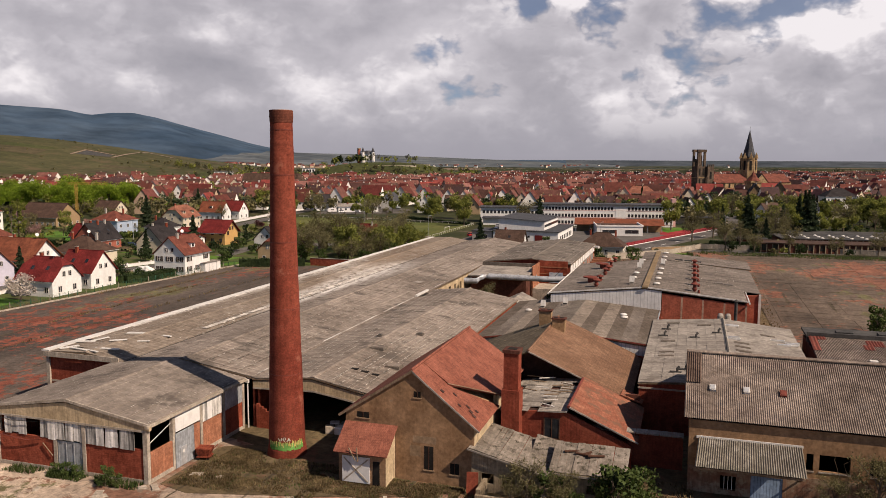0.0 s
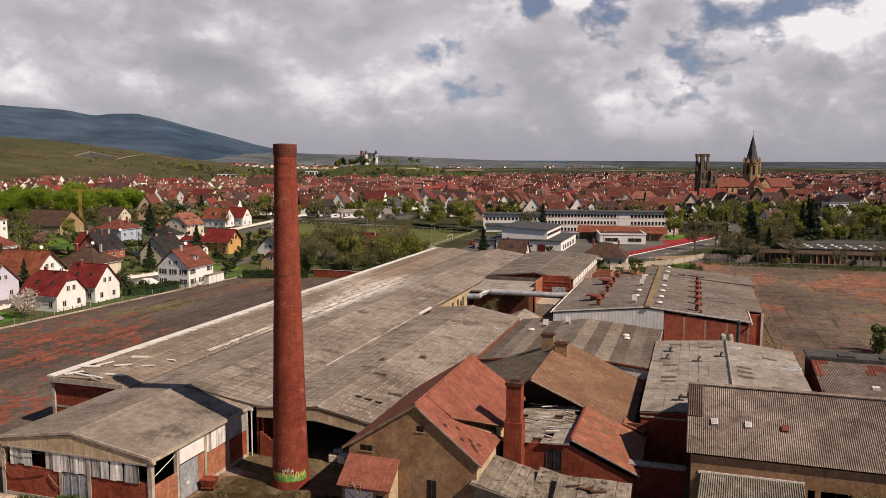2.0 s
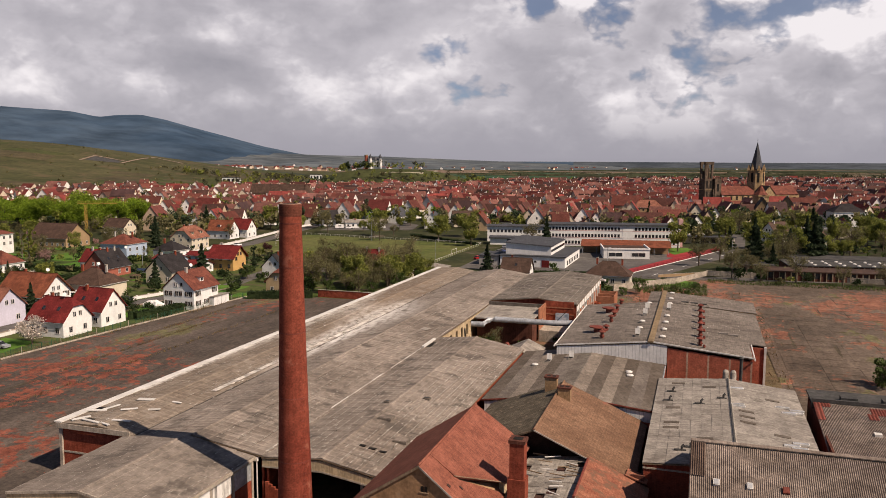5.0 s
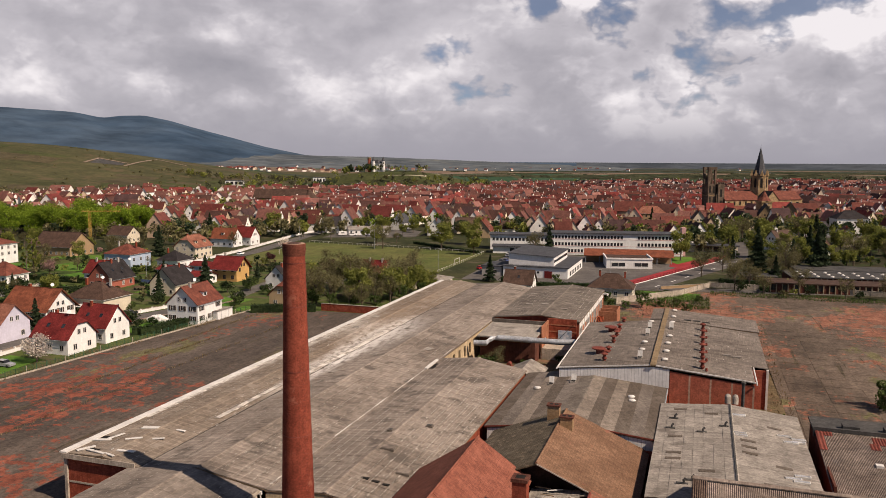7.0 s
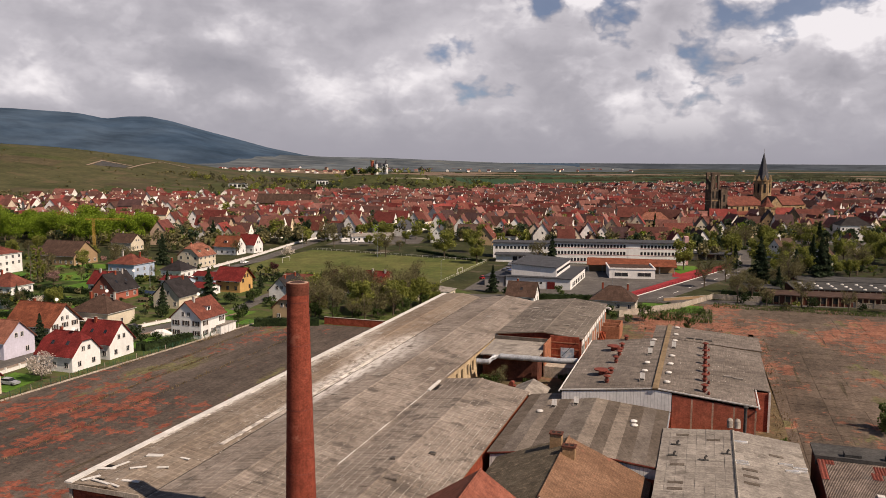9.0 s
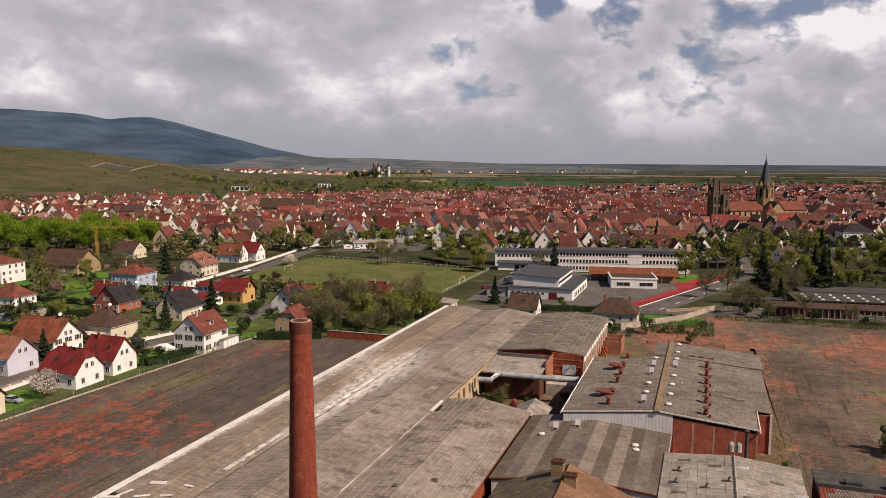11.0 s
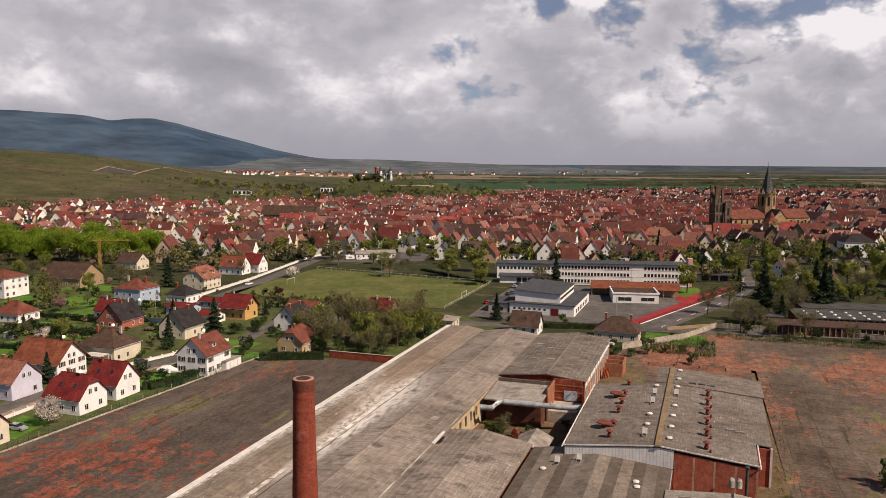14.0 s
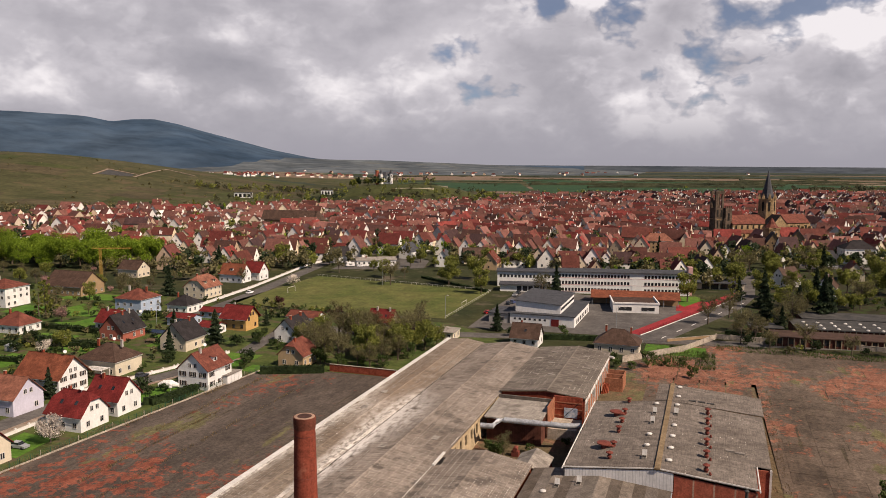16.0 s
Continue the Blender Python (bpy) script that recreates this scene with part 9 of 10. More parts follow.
# low shrubs of the gardens and the school grounds
rg = random.Random(44)
for leaf, n, label in (("hedge", 210, "dark green shrubs in the gardens"), ("ivy", 170, "fresh green shrubs in the gardens"), ("bare", 190, "brown leafless shrubs in the gardens"), ("spring", 130, "pale green shrubs in the gardens")):
    out = []
    while len(out) < n:
        if rg.random() < 0.8:
            u, v = rg.uniform(-290, -142), rg.uniform(112, 300)
            if -166 < u < -140 and v < 262 or any(abs(u - a) < 9 and abs(v - b) < 8 for a, b in LOTS):
                continue
            x, y, _ = plan(u, v)
            if any(abs(x - a) < c / 2 + 1 and abs(y - b) < d / 2 + 3 for a, b, c, d in LAWNS):
                continue
        else:
            x, y = rg.uniform(98, 262), rg.uniform(262, 480)
            if x < 108 + (y - 300) * 0.36:
                continue
        out.append((x, y, rg.uniform(1.0, 3.6), rg.uniform(1.0, 2.3)))
    clump_trees("garden_shrubs", out, leaf, label, 1.1, 60)

# fields
pr = random.Random(63)
yy = 1520.0
while yy < 4300:
    deep = pr.uniform(70, 160) * yy / 1700
    xx = -520.0 - pr.uniform(0, 200) - (yy > 2300) * 700
    while xx < yy * 0.62:
        wide = pr.uniform(160, 520) * yy / 2000
        mat_ = pr.choice(("field_green", "field_brown", "vine", "vine_green", "field_pale", "forest", "grass", "vine_brown"))
        sk = pr.uniform(-40, 40)
        drape("field", [(xx + 4, yy + 3), (xx + wide - 4, yy + 3 + sk * 0.1), (xx + wide + sk - 4, yy + deep - 3), (xx + sk + 4, yy + deep - 3)], 0.1, mat_, {"field_green": "green corn field on the plain", "field_brown": "brown ploughed field on the plain", "vine": "olive vineyard plot", "vine_green": "grassy vineyard plot", "field_pale": "pale stubble field on the plain", "forest": "dark copse on the plain", "grass": "rough meadow on the plain", "vine_brown": "bare brown vineyard plot"}[mat_], 4)
        xx += wide
    yy += deep
drape("vineyard", [(-1500, 930), (-260, 930), (-200, 1650), (-1500, 1750)], 0.15, "vine", "olive vineyard slope", 40)
drape("woods_floor", [(200, 2900), (2600, 2700), (2800, 3100), (300, 3350)], 0.6, "forest", "dark far woodland strip")
drape("woods_floor", [(-500, 3600), (3000, 3500), (3100, 4100), (-500, 4200)], 0.6, "forest", "dark far woodland strip")
drape("field", [(950, 1560), (1900, 1700), (2000, 2300), (1100, 1880)], 0.25, "field_brown", "brown ploughed field")
drape("vineyard", [(-170, 1130), (10, 1130), (60, 1200), (-190, 1200)], 0.2, "vine_green", "green vineyard terraces under the castle", 14)
drape("field", [(150, 1530), (1100, 1500), (1500, 1900), (200, 2600)], 0.25, "field_green", "bright green wheat field")
drape("field", [(-200, 2650), (2200, 2500), (2600, 3000), (-300, 3100)], 0.25, "field_brown", "brown ploughed fields")
drape("field", [(-100, 1650), (150, 1620), (160, 2200), (-180, 2200)], 0.25, "field_green", "green field beyond the town")
drape("field", [(-700, 1900), (-150, 1800), (-200, 2500), (-800, 2500)], 0.25, "vine", "pale fields beyond the hill")
for pts in ([(-604, 1287), (-615, 1369), (-611, 1371), (-600, 1289)], [(-617, 1366), (-556, 1350), (-555, 1356), (-616, 1373)], [(-548, 1312), (-572, 1531), (-568, 1533), (-544, 1313)], [(-573, 1527), (-503, 1484), (-500, 1491), (-570, 1535)]):
    drape("farm_track", pts, 0.8, "apron", "pale farm track on the hill", 8)
for k in range(46):
    x, y = pr.uniform(-980, -250), pr.uniform(950, 1560)
    w, d, sk = pr.uniform(40, 120), pr.uniform(25, 80), pr.uniform(-18, 18)
    if not (-740 < x < -470 and 1180 < y < 1560):
        drape("vineyard", [(x, y), (x + w, y + sk * 0.4), (x + w + sk, y + d), (x + sk, y + d)], 0.3 + 0.004 * k, pr.choice(("vine_brown", "vine_green", "vine", "vine_brown")), "single vineyard plot on the hill", 6)
drape("reservoir", [(-598, 1296), (-552, 1316), (-558, 1346), (-610, 1362)], 0.5, "felt", "dark covered basin on the hill", 8)

# castle on its knoll
castle = placed("castle", "small pale castle with dark turret on a terraced knoll", "castle", -122, 1212, 0, height(-122, 1212) - 1)
part("wall", box(-2, 17, -8, 8, 0, 14), "white_wall", castle)
part("roof", tube([(7.5, 0, 14), (7.5, 0, 19)], [12, 4], 4), "r_slate", castle)
part("turret", tube([(-6, -4, 0), (-6, -4, 21)], 2.6, 10), "brick_sunny", castle)
part("turret_top", tube([(-6, -4, 21), (-6, -4, 22.4)], 3.1, 10), "stone", castle)
for tx in (0.5, 15.5):
    part("corner_turret", tube([(tx, -8, 0), (tx, -8, 17)], 2.2, 10), "white_wall", castle)
    part("turret_cap", tube([(tx, -8, 17), (tx, -8, 19), (tx, -8, 24)], [2.7, 2.1, 0.1], 8), "r_slate", castle)
for i in range(3):
    for z in (4, 9):
        part("window", box(3.4 + i * 3.6, 5.0 + i * 3.6, -8.1, -7.99, z, z + 2.8), "glass", castle)
for i, (x0, y0, x1, y1) in enumerate([(-90, 1195, -40, 1160), (-40, 1160, -95, 1150), (-60, 1205, -20, 1200)]):
    a, b = Vector((x0, y0, 0)), Vector((x1, y1, 0))
    d = (b - a)
    wl_ = placed("terrace_wall", "pale stone terrace wall on the knoll", "wall", x0, y0, math.degrees(math.atan2(d.y, d.x)), min(height(x0, y0), height(x1, y1)) - 1)
    part("wall", box(0, d.length, -0.6, 0.6, 0, 3.2), "w_cream", wl_)
    part("coping", box(0, d.length, -0.8, 0.8, 3.2, 3.5), "concrete", wl_)
for key, x, y, L, W, turn in [("w_white", -333, 1205, 26, 12, 5), ("w_white", -200, 1180, 18, 10, 10)]:
    v = placed("villa", "modern white villa on the hillside", "house", x, y, turn, height(x, y))
    part("wall", box(-L / 2, L / 2, -W / 2, W / 2, -2, 7), key, v)
    part("roof", box(-L / 2 - 0.5, L / 2 + 0.5, -W / 2 - 0.5, W / 2 + 0.5, 7, 7.4), "r_slate", v)
    for i in range(4):
        part("window", box(-L / 2 + 1 + i * L / 4, -L / 2 + L / 5 + i * L / 4, -W / 2 - 0.1, -W / 2 + 0.01, 1, 5.5), "glass", v)
blond = placed("church", "old brown-roofed monastery church", "church", -150, 700, -10)
part("wall", box(-26, 26, -6, 6, 0, 11), "stone", blond)
part("roof", slab([(-27, -7, 10.8), (22, -7, 10.8), (22, 0, 19), (-27, 0, 19)], 0.3), "r_brown", blond)
part("roof", slab([(22, 7, 10.8), (-27, 7, 10.8), (-27, 0, 19), (22, 0, 19)], 0.3), "r_brown", blond)
part("apse_roof", tube([(24, 0, 11), (24, 0, 19)], [8, 0.4], 8), "r_brown", blond)
part("apse", tube([(24, 0, 0), (24, 0, 11)], 7, 8), "stone", blond)
crane = placed("tower_crane", "small yellow tower crane behind the barn", "crane", -183, 395, 0)
M["yellow"] = material("yellow_paint", (0.32, 0.192, 0.04), (0.376, 0.24, 0.056), grain=2.0)
for a in (-0.45, 0.45):
    for b in (-0.45, 0.45):
        part("leg", box(a - 0.07, a + 0.07, b - 0.07, b + 0.07, 0, 19), "yellow", crane)
for i in range(12):
    s_ = 1 if i % 2 else -1
    part("brace", tube([(-0.45 * s_, -0.45, i * 1.55), (0.45 * s_, -0.45, i * 1.55 + 1.55)], 0.05, 4), "yellow", crane)
jib = part("jib", box(-4, 16, -0.3, 0.3, 18.6, 18.75), "yellow", crane)
part("jib_chord", box(-4, 16, -0.06, 0.06, 19.4, 19.52), "yellow", jib)
for i in range(13):
    part("brace", tube([(-4 + i * 1.5, 0, 18.7 if i % 2 else 19.45), (-2.5 + i * 1.5, 0, 19.45 if i % 2 else 18.7)], 0.05, 4), "yellow", jib)


# ---- fences, walls, poles ----
fence = thing("wire_fence", "green wire fence on a low concrete kerb beside the yard", "fence", -136.0, 118, 0, -4.9)
part("kerb", box(-0.15, 0.15, 0, 89, 0, 0.35), "concrete", fence)
for i in range(36):
    part("post", box(-0.05, 0.05, i * 2.5, i * 2.5 + 0.1, 0.3, 1.7), "fence_green" if i % 4 else "concrete", fence)
for z in (0.6, 0.85, 1.1, 1.35, 1.6):
    part("wire", tube([(0, 0, z), (0, 88, z)], 0.02, 4), "fence_green", fence)
for i in range(48):
    part("mesh_wire", box(-0.01, 0.01, 0.9 + i * 1.8, 0.93 + i * 1.8, 0.4, 1.65), "fence_green", fence)
hedge("clipped dark green hedge beside the white gabled house", plan(-137.2, 166)[:2], plan(-134.4, 181)[:2], 1.8, 2.0, seed=71)
hedge("clipped dark green hedge behind the lawns", plan(-226, 214)[:2], plan(-190, 212)[:2], 1.8, 2.0, seed=72)
pergola = thing("pergola", "white slatted pergola on the terrace of the cream house", "pergola", -172.4, 180.6, 0.02)
for px, py in ((0, 0), (6.2, 0), (0, 3.2), (6.2, 3.2)):
    part("post", box(px - 0.09, px + 0.09, py - 0.09, py + 0.09, 0, 2.7), "frame", pergola)
for py in (0, 3.2):
    part("beam", box(-0.3, 6.5, py - 0.08, py + 0.08, 2.7, 2.9), "frame", pergola)
for k in range(11):
    part("slat", box(-0.2 + k * 0.62, 0.08 + k * 0.62, -0.4, 3.6, 2.905, 3.0), "frame", pergola)
solar = thing("solar_panels", "low row of dark blue solar panels on the lawn", "solar panels", -198, 237, 0.03, -3)
part("rail", box(0, 12.4, 0.1, 0.2, 0, 0.5), "steel", solar)
for k in range(9):
    part("panel", slab([(k * 1.38, 0, 0.5), (k * 1.38 + 1.3, 0, 0.5), (k * 1.38 + 1.3, 1.5, 1.35), (k * 1.38, 1.5, 1.35)], 0.06), "solar_glass", solar)
cabin2 = thing("garden_shed", "pale sheet-metal garden shed on the lawn", "shed", -222, 198, 0.03, 4)
part("wall", box(0, 3.2, 0, 2.4, 0, 2.0), "sheet_dirty", cabin2)
part("roof", slab([(-0.15, -0.15, 2.05), (3.35, -0.15, 2.05), (3.35, 2.55, 2.35), (-0.15, 2.55, 2.35)], 0.08), "steel", cabin2)
part("door", box(1.1, 2.0, -0.05, -0.003, 0.05, 1.85), "steel", cabin2)
trailer = thing("farm_trailer", "old wooden flat trailer parked on grass", "trailer", -187, 224, 0.03, 6)
part("deck", box(0, 4.2, 0, 1.9, 0.75, 0.9), "wood", trailer)
for k in range(2):
    part("side_board", box(0, 4.2, k * 1.86, k * 1.86 + 0.05, 0.905, 1.3), "wood", trailer)
for wx in (0.8, 3.3):
    for wy in (-0.12, 1.9):
        part("wheel", tube([(wx, wy, 0.38), (wx, wy + 0.12, 0.38)], 0.38, 12), "dark", trailer)
for u, v, z in ((-141.6, 147.2, 8.5), (-168.0, 169.2, 10.2), (-135.8, 187.8, 10.6), (-169.7, 190.2, 9.2), (-191.4, 228, 9.3)):
    dish = thing("satellite_dish", "small white satellite dish on a roof ridge", "satellite dish", u, v, z, 20, "satellite dishes")
    part("mast", tube([(0, 0, -0.3), (0, 0, 0.9)], 0.04, 6), "steel", dish)
    part("bowl", tube([(0.1, -0.1, 0.9), (0.18, -0.2, 0.94), (0.24, -0.28, 0.97)], [0.12, 0.34, 0.48], 14), "white_wall", dish)


def long_wall(label, pts, h, mat, posts=0.0, grid=True):
    for (a, b), (c, d) in zip(pts, pts[1:]):
        x0, y0 = plan(a, b)[:2] if grid else (a, b)
        x1, y1 = plan(c, d)[:2] if grid else (c, d)
        ln = math.hypot(x1 - x0, y1 - y0)
        th = new("garden_wall")
        th.matrix_basis = pose(x0, y0, 0.02, 0, 0, math.degrees(math.atan2(y1 - y0, x1 - x0)))
        tagged(th, label, "wall")
        part("wall", box(0, ln, -0.12, 0.12, 0, h), mat, th)
        part("coping", box(0, ln, -0.18, 0.18, h, h + 0.08), "concrete", th)
        if posts:
            for i in range(int(ln / posts) + 1):
                part("pillar", box(i * posts - 0.2, i * posts + 0.2, -0.2, 0.2, 0, h + 0.3), mat, th)


long_wall("white garden wall along the village street", [(-152.8, 104), (-152.8, 134), (-153.4, 158)], 0.9, "white_wall", 4.0)
long_wall("white garden wall along the village street", [(-164.5, 164), (-154.5, 200), (-150, 221)], 0.9, "white_wall", 4.0)
long_wall("white garden wall along the street", [(-166, 118), (-166, 142)], 0.9, "white_wall", 4.0)
long_wall("white roadside wall with pillars", [(-116, 330), (-104, 390), (-92, 478), (-75, 520)], 1.2, "white_wall", 8.0, False)
long_wall("long grey concrete yard wall", [(76, 265), (93, 284), (128, 272), (165, 257), (200, 244)], 1.7, "concrete", 5.0, False)
long_wall("pale boundary wall beside green scrub", [(52, 249), (64, 257), (76, 264.5)], 2.0, "concrete", 0, False)
long_wall("low wall by the school road", [(74, 279), (93, 286), (110, 292)], 1.0, "w_sand", 0, False)
brickrun = works_thing("brick_wall", "low red brick boundary wall at the yard's end", "wall", -108.5, 212.3)
part("wall", box(0, 22, -0.2, 0.2, 0, 2.2), "brick", brickrun)
part("coping", box(-0.1, 22.1, -0.28, 0.28, 2.2, 2.3), "concrete", brickrun)
cab = works_thing("site_cabin", "white sheet-metal site cabin beside the yard", "cabin", -132.6, 189)
part("body", box(0, 3.4, 0, 7.4, 0.1, 2.4), "white_wall", cab)
part("roof", slab([(-0.2, -0.2, 2.5), (3.6, -0.2, 2.7), (3.6, 7.6, 2.7), (-0.2, 7.6, 2.5)], 0.12), "fibre_pale", cab)
for i in range(3):
    part("panel_joint", box(3.4, 3.43, 1.8 + i * 1.8, 1.88 + i * 1.8, 0.2, 2.35), "steel", cab)
tarp = thing("covered_boat", "white tarpaulin over stacked goods", "tarpaulin", -143, 181, 0.05, 20)
bm = tube([(-3, 0, 0.7), (-1.5, 0.1, 1.0), (0.5, 0, 1.1), (2.8, -0.1, 0.7)], [0.6, 1.1, 1.2, 0.5], 10)
part("cover", bm, "white_wall", tarp)
gas = thing("gas_tank_post", "white double-ball garden lamp", "lamp", -139.5, 177, 0.05)
part("post", tube([(0, 0, 0), (0, 0, 1.6)], 0.07, 8), "steel", gas)
for z in (1.7, 2.4):
    part("globe", tube([(0, 0, z - 0.42), (0, 0, z - 0.25), (0, 0, z + 0.25), (0, 0, z + 0.42)], [0.15, 0.42, 0.42, 0.15], 12), "white_wall", gas)
for x0, y0, h in ((-6, 318, 9), (-118, 300, 8), (60, 300, 8), (-40, 400, 10), (20, 440, 9), (118, 330, 8), (130, 372, 8), (-86, 440, 8)):
    th = placed("street_lamp", "slim grey street lamp beside the road", "street lamp", x0, y0, 30)
    part("pole", tube([(0, 0, 0), (0, 0, h), (0.9, 0, h + 0.3)], 0.08, 8), "steel", th)
    part("head", box(0.8, 1.5, -0.12, 0.12, h + 0.22, h + 0.36), "galv", th)
for u, v, t in ((-192, 336, 0), (-101.5, 328, 0)):
    th = thing("football_goal", "white football goal on the pitch", "goal", u, v, 0.06, t)
    for y in (-3.6, 3.6):
        part("post", tube([(0, y, 0), (0, y, 2.44)], 0.09, 8), "white_trim", th)
    part("crossbar", tube([(0, -3.6, 2.44), (0, 3.6, 2.44)], 0.09, 8), "white_trim", th)
rail = thing("pitch_rail", "white handrail round the football pitch", "railing", -101, 300)
for i in range(24):
    part("post", box(-0.05, 0.05, i * 3, i * 3 + 0.1, 0, 1.05), "white_trim", rail)
part("rail", tube([(0, 0, 1.05), (0, 71, 1.05)], 0.05, 6), "white_trim", rail)
rail = thing("pitch_rail", "white handrail round the football pitch", "railing", -205, 388)
for i in range(34):
    part("post", box(i * 3.1, i * 3.1 + 0.1, -0.05 - i * 0.5, 0.05 - i * 0.5, 0, 1.05), "white_trim", rail)
part("rail", tube([(0, 0, 1.05), (104, -17, 1.05)], 0.05, 6), "white_trim", rail)
track_rail = placed("track_rail", "red and white rail beside the running track", "railing", 66.5, 289, 52)
for i in range(38):
    part("post", box(i * 3, i * 3 + 0.1, -0.05, 0.05, 0, 1.1), "r_red", track_rail)
part("rail", tube([(0, 0, 1.1), (112, 0, 1.1)], 0.06, 6), "r_red", track_rail)
part("kerb", box(0, 112, -0.5, -0.25, 0, 0.25), "white_wall", track_rail)

# ---- weeds and bushes in the works ----


def tufts(name, label, area, n, leaf, h, seed):
    """Rough grass and weeds: many thin blades over a patch of the grid."""
    r = random.Random(seed)
    v, f = [], []
    for _ in range(n):
        u0, v0, u1, v1 = r.choice(area)
        u, w = r.uniform(u0, u1), r.uniform(v0, v1)
        if noise.noise(Vector((u * 0.35, w * 0.35, seed))) < -0.3:
            continue
        x, y, _z = plan(u, w)
        c = Vector((x, y, 0.05))
        s = h * r.uniform(0.3, 1.2) * (1 + 0.7 * noise.noise(Vector((u * 0.5, w * 0.5, 7.0))))
        for _ in range(3):
            a = r.uniform(0, math.tau)
            d = Vector((math.cos(a), math.sin(a), 0))
            side = Vector((-d.y, d.x, 0)) * r.uniform(0.025, 0.065)
            k = len(v)
            v += [tuple(c - side), tuple(c + side), tuple(c + d * s * 0.45 + Vector((0, 0, s)))]
            f.append((k, k + 1, k + 2))
    return stuff(name, v, f, "leaf_" + leaf, label, "weeds")


STRIP = [(-48, 62.8, -40, 70.5), (-44, 63.5, -33, 72), (-36, 65.5, -27, 70.5), (-29, 67, -20, 70.6), (-47, 69, -43, 73)]
tufts("weeds", "dry grass and weeds round the chimney", STRIP, 26000, "dry", 0.24, 1)
tufts("weeds", "green weeds round the chimney", STRIP, 3200, "ivy", 0.2, 2)
tufts("weeds", "weeds along the shed's foot", [(-66, 60.4, -50, 61.9), (-61.5, 60.4, -56, 63)], 1500, "ivy", 0.5, 3)
tufts("weeds", "weeds between slabs and walls", [(-20, 66, -5, 70.8), (-5, 70, 1, 78), (13.5, 131, 17, 235), (-24, 236, 13, 262), (-45, 147, -36, 166), (-24, 262, 3, 289)], 5200, "dry", 0.4, 4)
tufts("weeds", "weeds along the left yard's fence", [(-137, 118, -135, 150), (-133.8, 150, -131.5, 178), (-130.8, 178, -128.6, 206), (-124, 150, -122.5, 206), (-109, 96, -108, 190), (-118, 120, -117, 170)], 2600, "dry", 0.5, 5)
tufts("scrub", "rough scrub before the boundary wall", [(3, 280, 60, 289), (-16, 252, 3, 276)], 5200, "ivy", 0.8, 6)
for i, (u, v, s) in enumerate([(-58.6, 61.1, 0.4), (-57.4, 61.2, 0.36), (-60, 61.1, 0.33), (-53.2, 60.4, 0.52), (-52.2, 60.7, 0.34), (-5.6, 69.2, 1.15), (-4.4, 70.6, 1.0), (-6.4, 71.2, 0.9), (-3.6, 72.5, 0.9), (-11.2, 69.6, 0.85), (-12.6, 69.0, 0.5), (-9.0, 69.0, 0.5),
                               (-42, 160, 1.1), (-44.5, 163, 0.8), (-36, 165.5, 0.6), (-29, 172, 0.6), (14.5, 146, 0.4), (-39, 152, 0.6)]):
    x, y, _ = plan(u, v)
    plant("bush", x, y, s, i + 400, 0.04)
for i, (u, v, s) in enumerate([(-41, 161.5, 0.5), (-13.5, 68.6, 0.42), (-14.8, 67.9, 0.3), (-10.2, 68.4, 0.36), (16.5, 74.6, 0.55), (19.5, 74.2, 0.6), (13, 75, 0.35)]):
    x, y, _ = plan(u, v)
    plant("bare", x, y, s, i + 500, 0.04)

# rubble on the apron
rnd = random.Random(31)
for i in range(16):
    u, v = rnd.choice([(rnd.uniform(-50, -22), rnd.uniform(60.5, 67)), (rnd.uniform(-22, -8), rnd.uniform(65, 69)), (rnd.uniform(-69, -50), rnd.uniform(57, 61))])
    th = thing("rubble_slab", "pale broken concrete piece on the apron", "rubble", u, v, 0.05, rnd.uniform(0, 180), "rubble pieces")
    a, b = rnd.uniform(0.25, 0.9), rnd.uniform(0.2, 0.5)
    part("piece", hull(bmesh.new(), [(-a, -b, 0), (a, -b * 0.7, 0), (a * 0.8, b, 0), (-a * 0.9, b * 0.8, 0)], [(-a * 0.95, -b * 0.9, 0.14), (a * 0.9, -b * 0.6, 0.1), (a * 0.75, b * 0.9, 0.12), (-a * 0.85, b * 0.7, 0.16)]), "concrete", th)

# dry creeper on the mill wall
creep = works_thing("creeper", "leafless creeper branches on the mill wall", "plant", 17, 77.1)
for k in range(13):
    x = -4 + k * 1.1
    pts = [(x, -0.06, 0)]
    for j in range(1, 7):
        pts.append((x + rnd.uniform(-0.6, 0.6) + 0.1 * j, -0.06 - 0.02 * (j % 2), j * rnd.uniform(0.75, 1.05)))
    part("stem", tube(pts, [0.05, 0.045, 0.04, 0.03, 0.025, 0.02, 0.01], 4), "bark", creep)

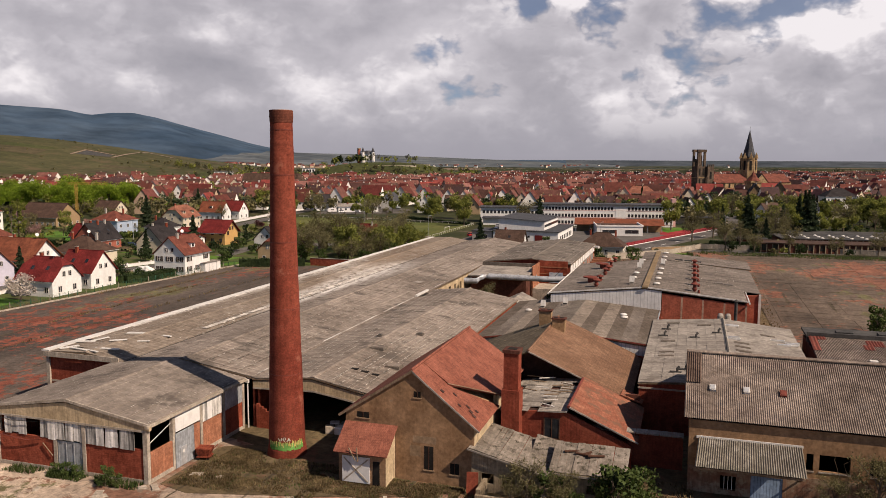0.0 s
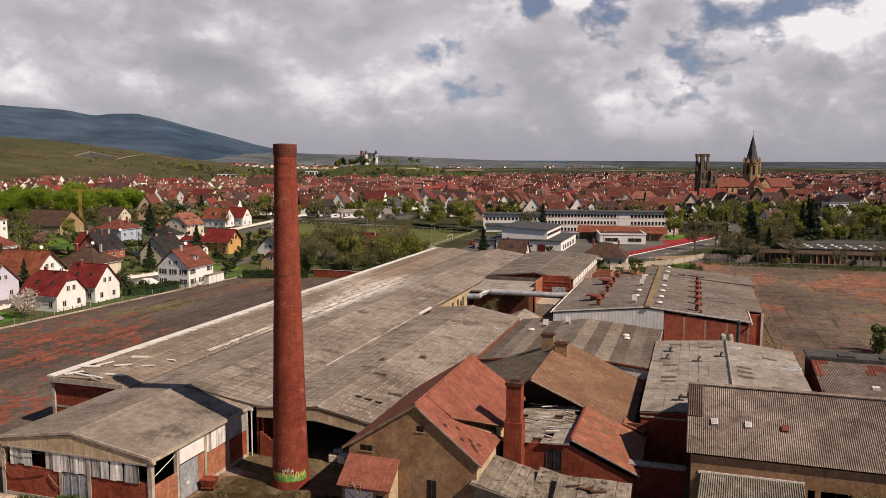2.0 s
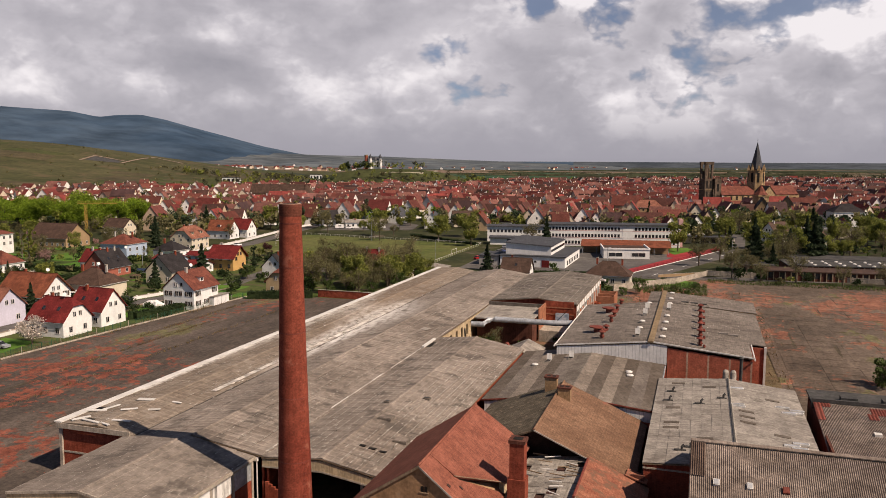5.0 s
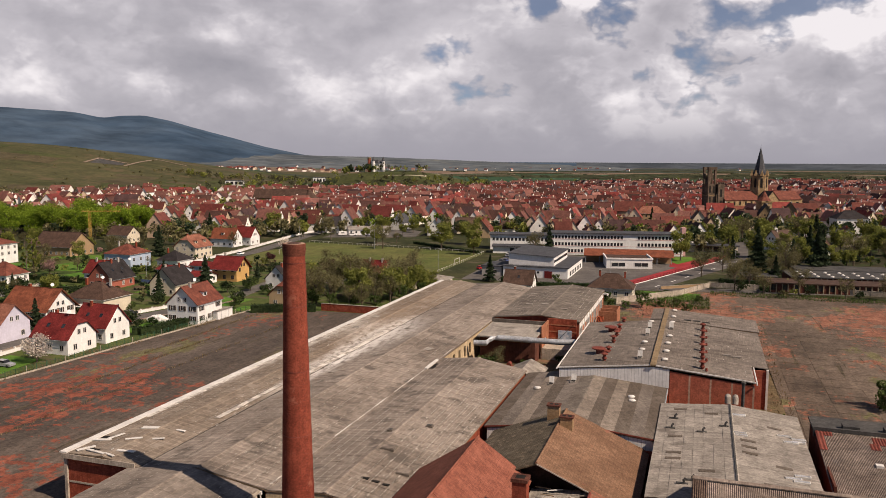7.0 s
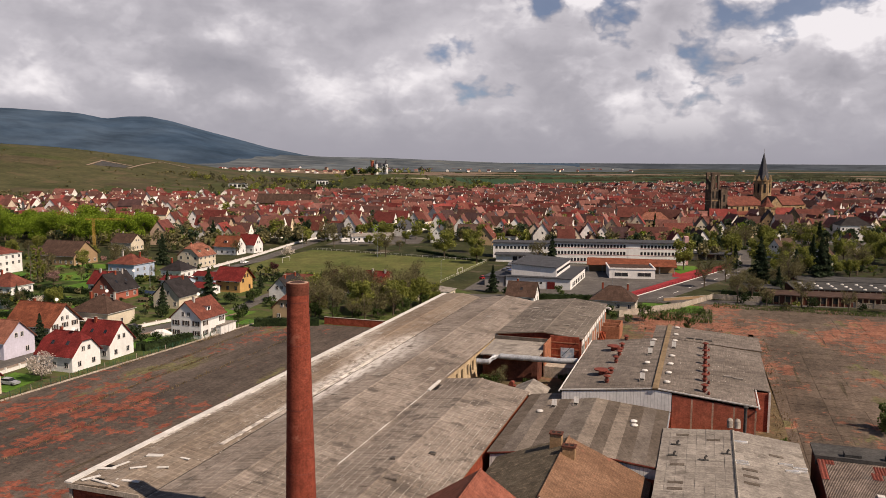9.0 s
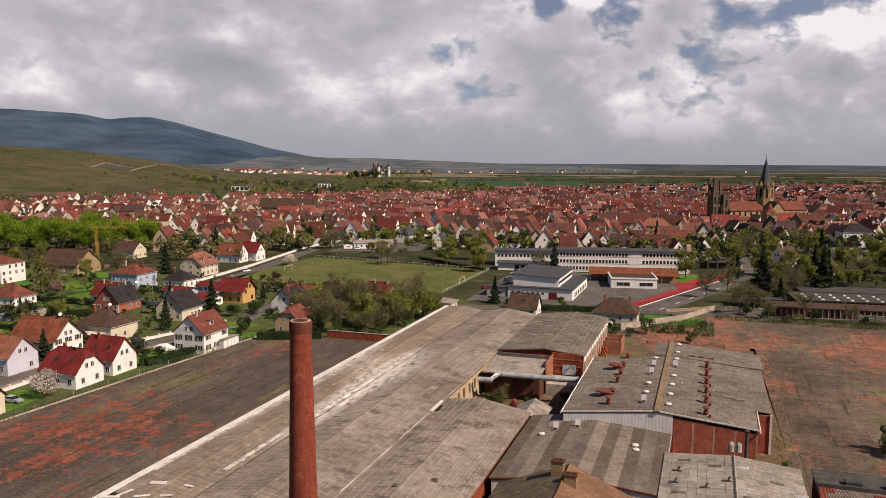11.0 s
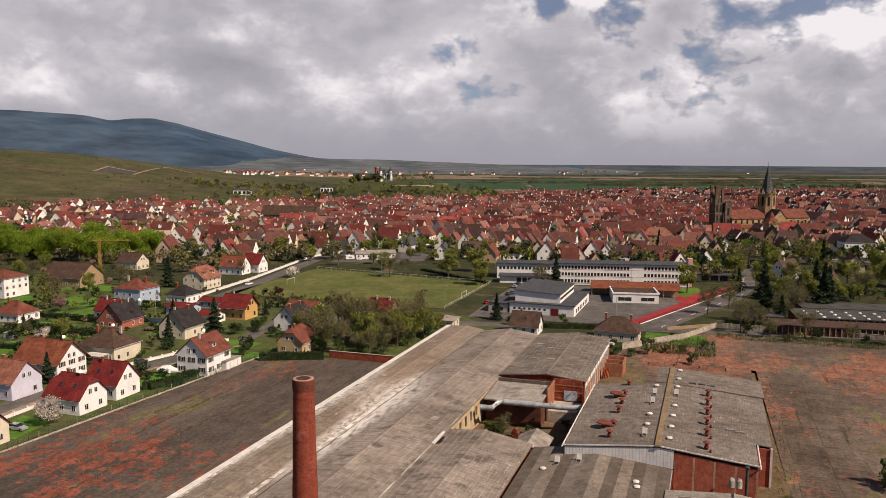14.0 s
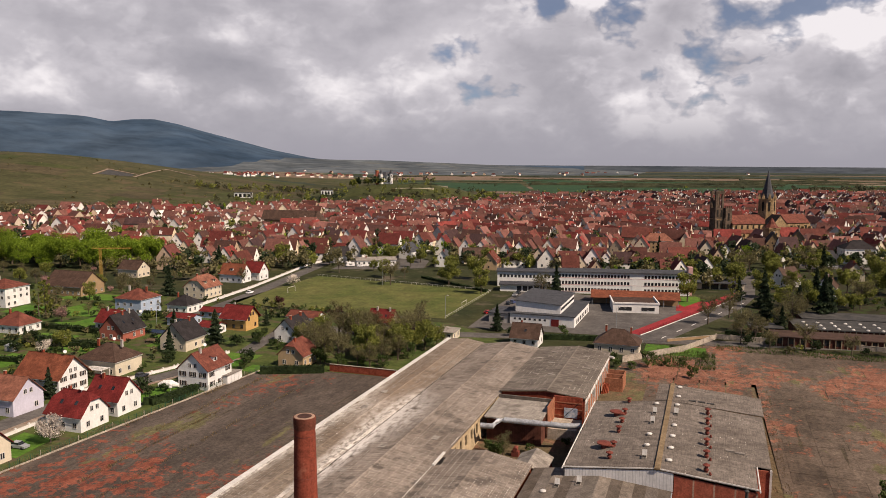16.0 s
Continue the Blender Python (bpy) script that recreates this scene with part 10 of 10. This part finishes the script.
# ---- pale lichen flecks along the sheet laps ----
def flecks(name, u0, u1, ut, v0, v1, zl, zr, zt, n, seed, row=1.2, size=1.0):
    """Short pale flakes that follow the lap rows of a sheeted roof."""
    r = random.Random(seed)
    v, f = [], []
    for _ in range(n):
        left = r.random() < 0.5
        ue = u0 if left else u1
        k = r.randrange(0, max(1, int(abs(ut - ue) / row)))
        u = ue + (ut - ue) * min(0.98, (k * row + (0.05 if r.random() < 0.93 else r.uniform(0, row))) / abs(ut - ue))
        w = v0 + round(r.uniform(0, v1 - v0) / 1.15) * 1.15 + r.gauss(0, 0.07)
        if noise.noise(Vector((u * 0.13, w * 0.05, seed))) < r.uniform(-0.35, 0.25):
            continue
        z = slope_z(u, u0, u1, ut, zl, zr, zt) + 0.11
        a, b = r.uniform(0.04, 0.09) * size, r.uniform(0.12, 0.5) * size
        q = [(u - a, w - b), (u + a, w - b * 0.8), (u + a * 0.8, w + b), (u - a * 0.7, w + b * 0.9)]
        i = len(v)
        v += [plan(p[0], p[1], slope_z(p[0], u0, u1, ut, zl, zr, zt) + 0.11) for p in q]
        f.append((i, i + 1, i + 2, i + 3))
    return stuff(name, v, f, "fleck", "pale lichen and mortar flecks on the roof", "flecks")


flecks("roof_flecks", -78.7, -67, -72.5, 81, 237, 7.0, 6.45, 7.3, 9500, 1, 1.9, 0.8)
flecks("roof_flecks", -67, -48.4, -58, 81, 236, 6.3, 6.2, 7.7, 11000, 2, 2.3, 0.8)
flecks("roof_flecks", -68.2, -49.5, -59.0, 62.5, 79, 6.3, 6.1, 7.7, 380, 3, 1.2, 0.6)
flecks("roof_flecks", -48.3, -31.4, -40.7, 80, 146, 6.1, 5.1, 6.85, 2600, 4)
flecks("roof_flecks", -48.3, -27.2, -36.8, 188, 236, 6.8, 6.9, 8.0, 1500, 5)
flecks("roof_flecks", -24.2, 9.5, -7.4, 142, 183, 7.7, 7.9, 9.5, 260, 6)

def chalk_wash(label, spots, n, seed):
    """Chalky white run-off: flakes that thicken towards the valley and the eave."""
    r = random.Random(seed)
    v, f = [], []
    for _ in range(n):
        uc, su, vc, sv = r.choice(spots)
        u, w = uc + r.gauss(0, su), vc + r.gauss(0, sv)
        if not -78.8 < u < -66.2 or not 82 < w < 236 or noise.noise(Vector((u * 0.5, w * 0.12, 4.0))) < r.uniform(-0.5, 0.3):
            continue
        a, b = r.uniform(0.03, 0.1), r.uniform(0.1, 0.45)
        q = [(u - a, w - b), (u + a, w - b * 0.7), (u + a * 0.7, w + b), (u - a, w + b * 0.8)]
        i = len(v)
        v += [plan(p[0], p[1], (slope_z(p[0], -78.9, -67, -72.5, 7.0, 6.45, 7.3) if p[0] < -67 else 6.42) + 0.115 + 0.0006 * (i % 40)) for p in q]
        f.append((i, i + 1, i + 2, i + 3))
    return stuff("chalky_wash", v, f, "chalk", label, "stain")


chalk_wash("chalky white run-off along the valley and eave", [(-67.4, 0.45, 146, 26), (-67.4, 0.45, 146, 20), (-68.3, 0.8, 150, 15), (-69.5, 1.2, 156, 10), (-77.5, 0.8, 158, 20), (-76, 1.2, 160, 9), (-73.5, 1.6, 163, 7)], 900, 5)

# ---- concrete slabs of the right-hand yard ----
slab_mesh = mesh_of("slab", hull(bmesh.new(), [(-3.42, -2.92, -0.12), (3.42, -2.92, -0.12), (3.42, 2.92, -0.12), (-3.42, 2.92, -0.12)], [(-3.4, -2.9, 0.03), (3.4, -2.9, 0.03), (3.4, 2.9, 0.03), (-3.4, 2.9, 0.03)]), "yard_slab")
rnd = random.Random(77)
for i in range(10):
    for j in range(26):
        u, v = 17.5 + i * 7.0 + 3.5, 134 + j * 6.0
        if u > 78 or v > 284 or (i < 1 and v < 134) or rnd.random() < 0.03:
            continue
        ob = new("slab", slab_mesh)
        x, y, _ = plan(u, v)
        ob.parent = right_yard
        ob.matrix_basis = pose(x, y, 0.03 + rnd.uniform(-0.01, 0.03), rnd.gauss(0, 0.15), rnd.gauss(0, 0.15), -GRID + rnd.gauss(0, 0.3))
for i in range(5):
    for j in range(7):
        u, v = -23 + i * 7.2 + 3.5, 203 + j * 6.0
        if u > 13 or (u < -16 and v < 232):
            continue
        ob = new("slab", slab_mesh)
        x, y, _ = plan(u, v)
        ob.parent = right_yard
        ob.matrix_basis = pose(x, y, 0.03 + rnd.uniform(-0.01, 0.03), 0, 0, -GRID)
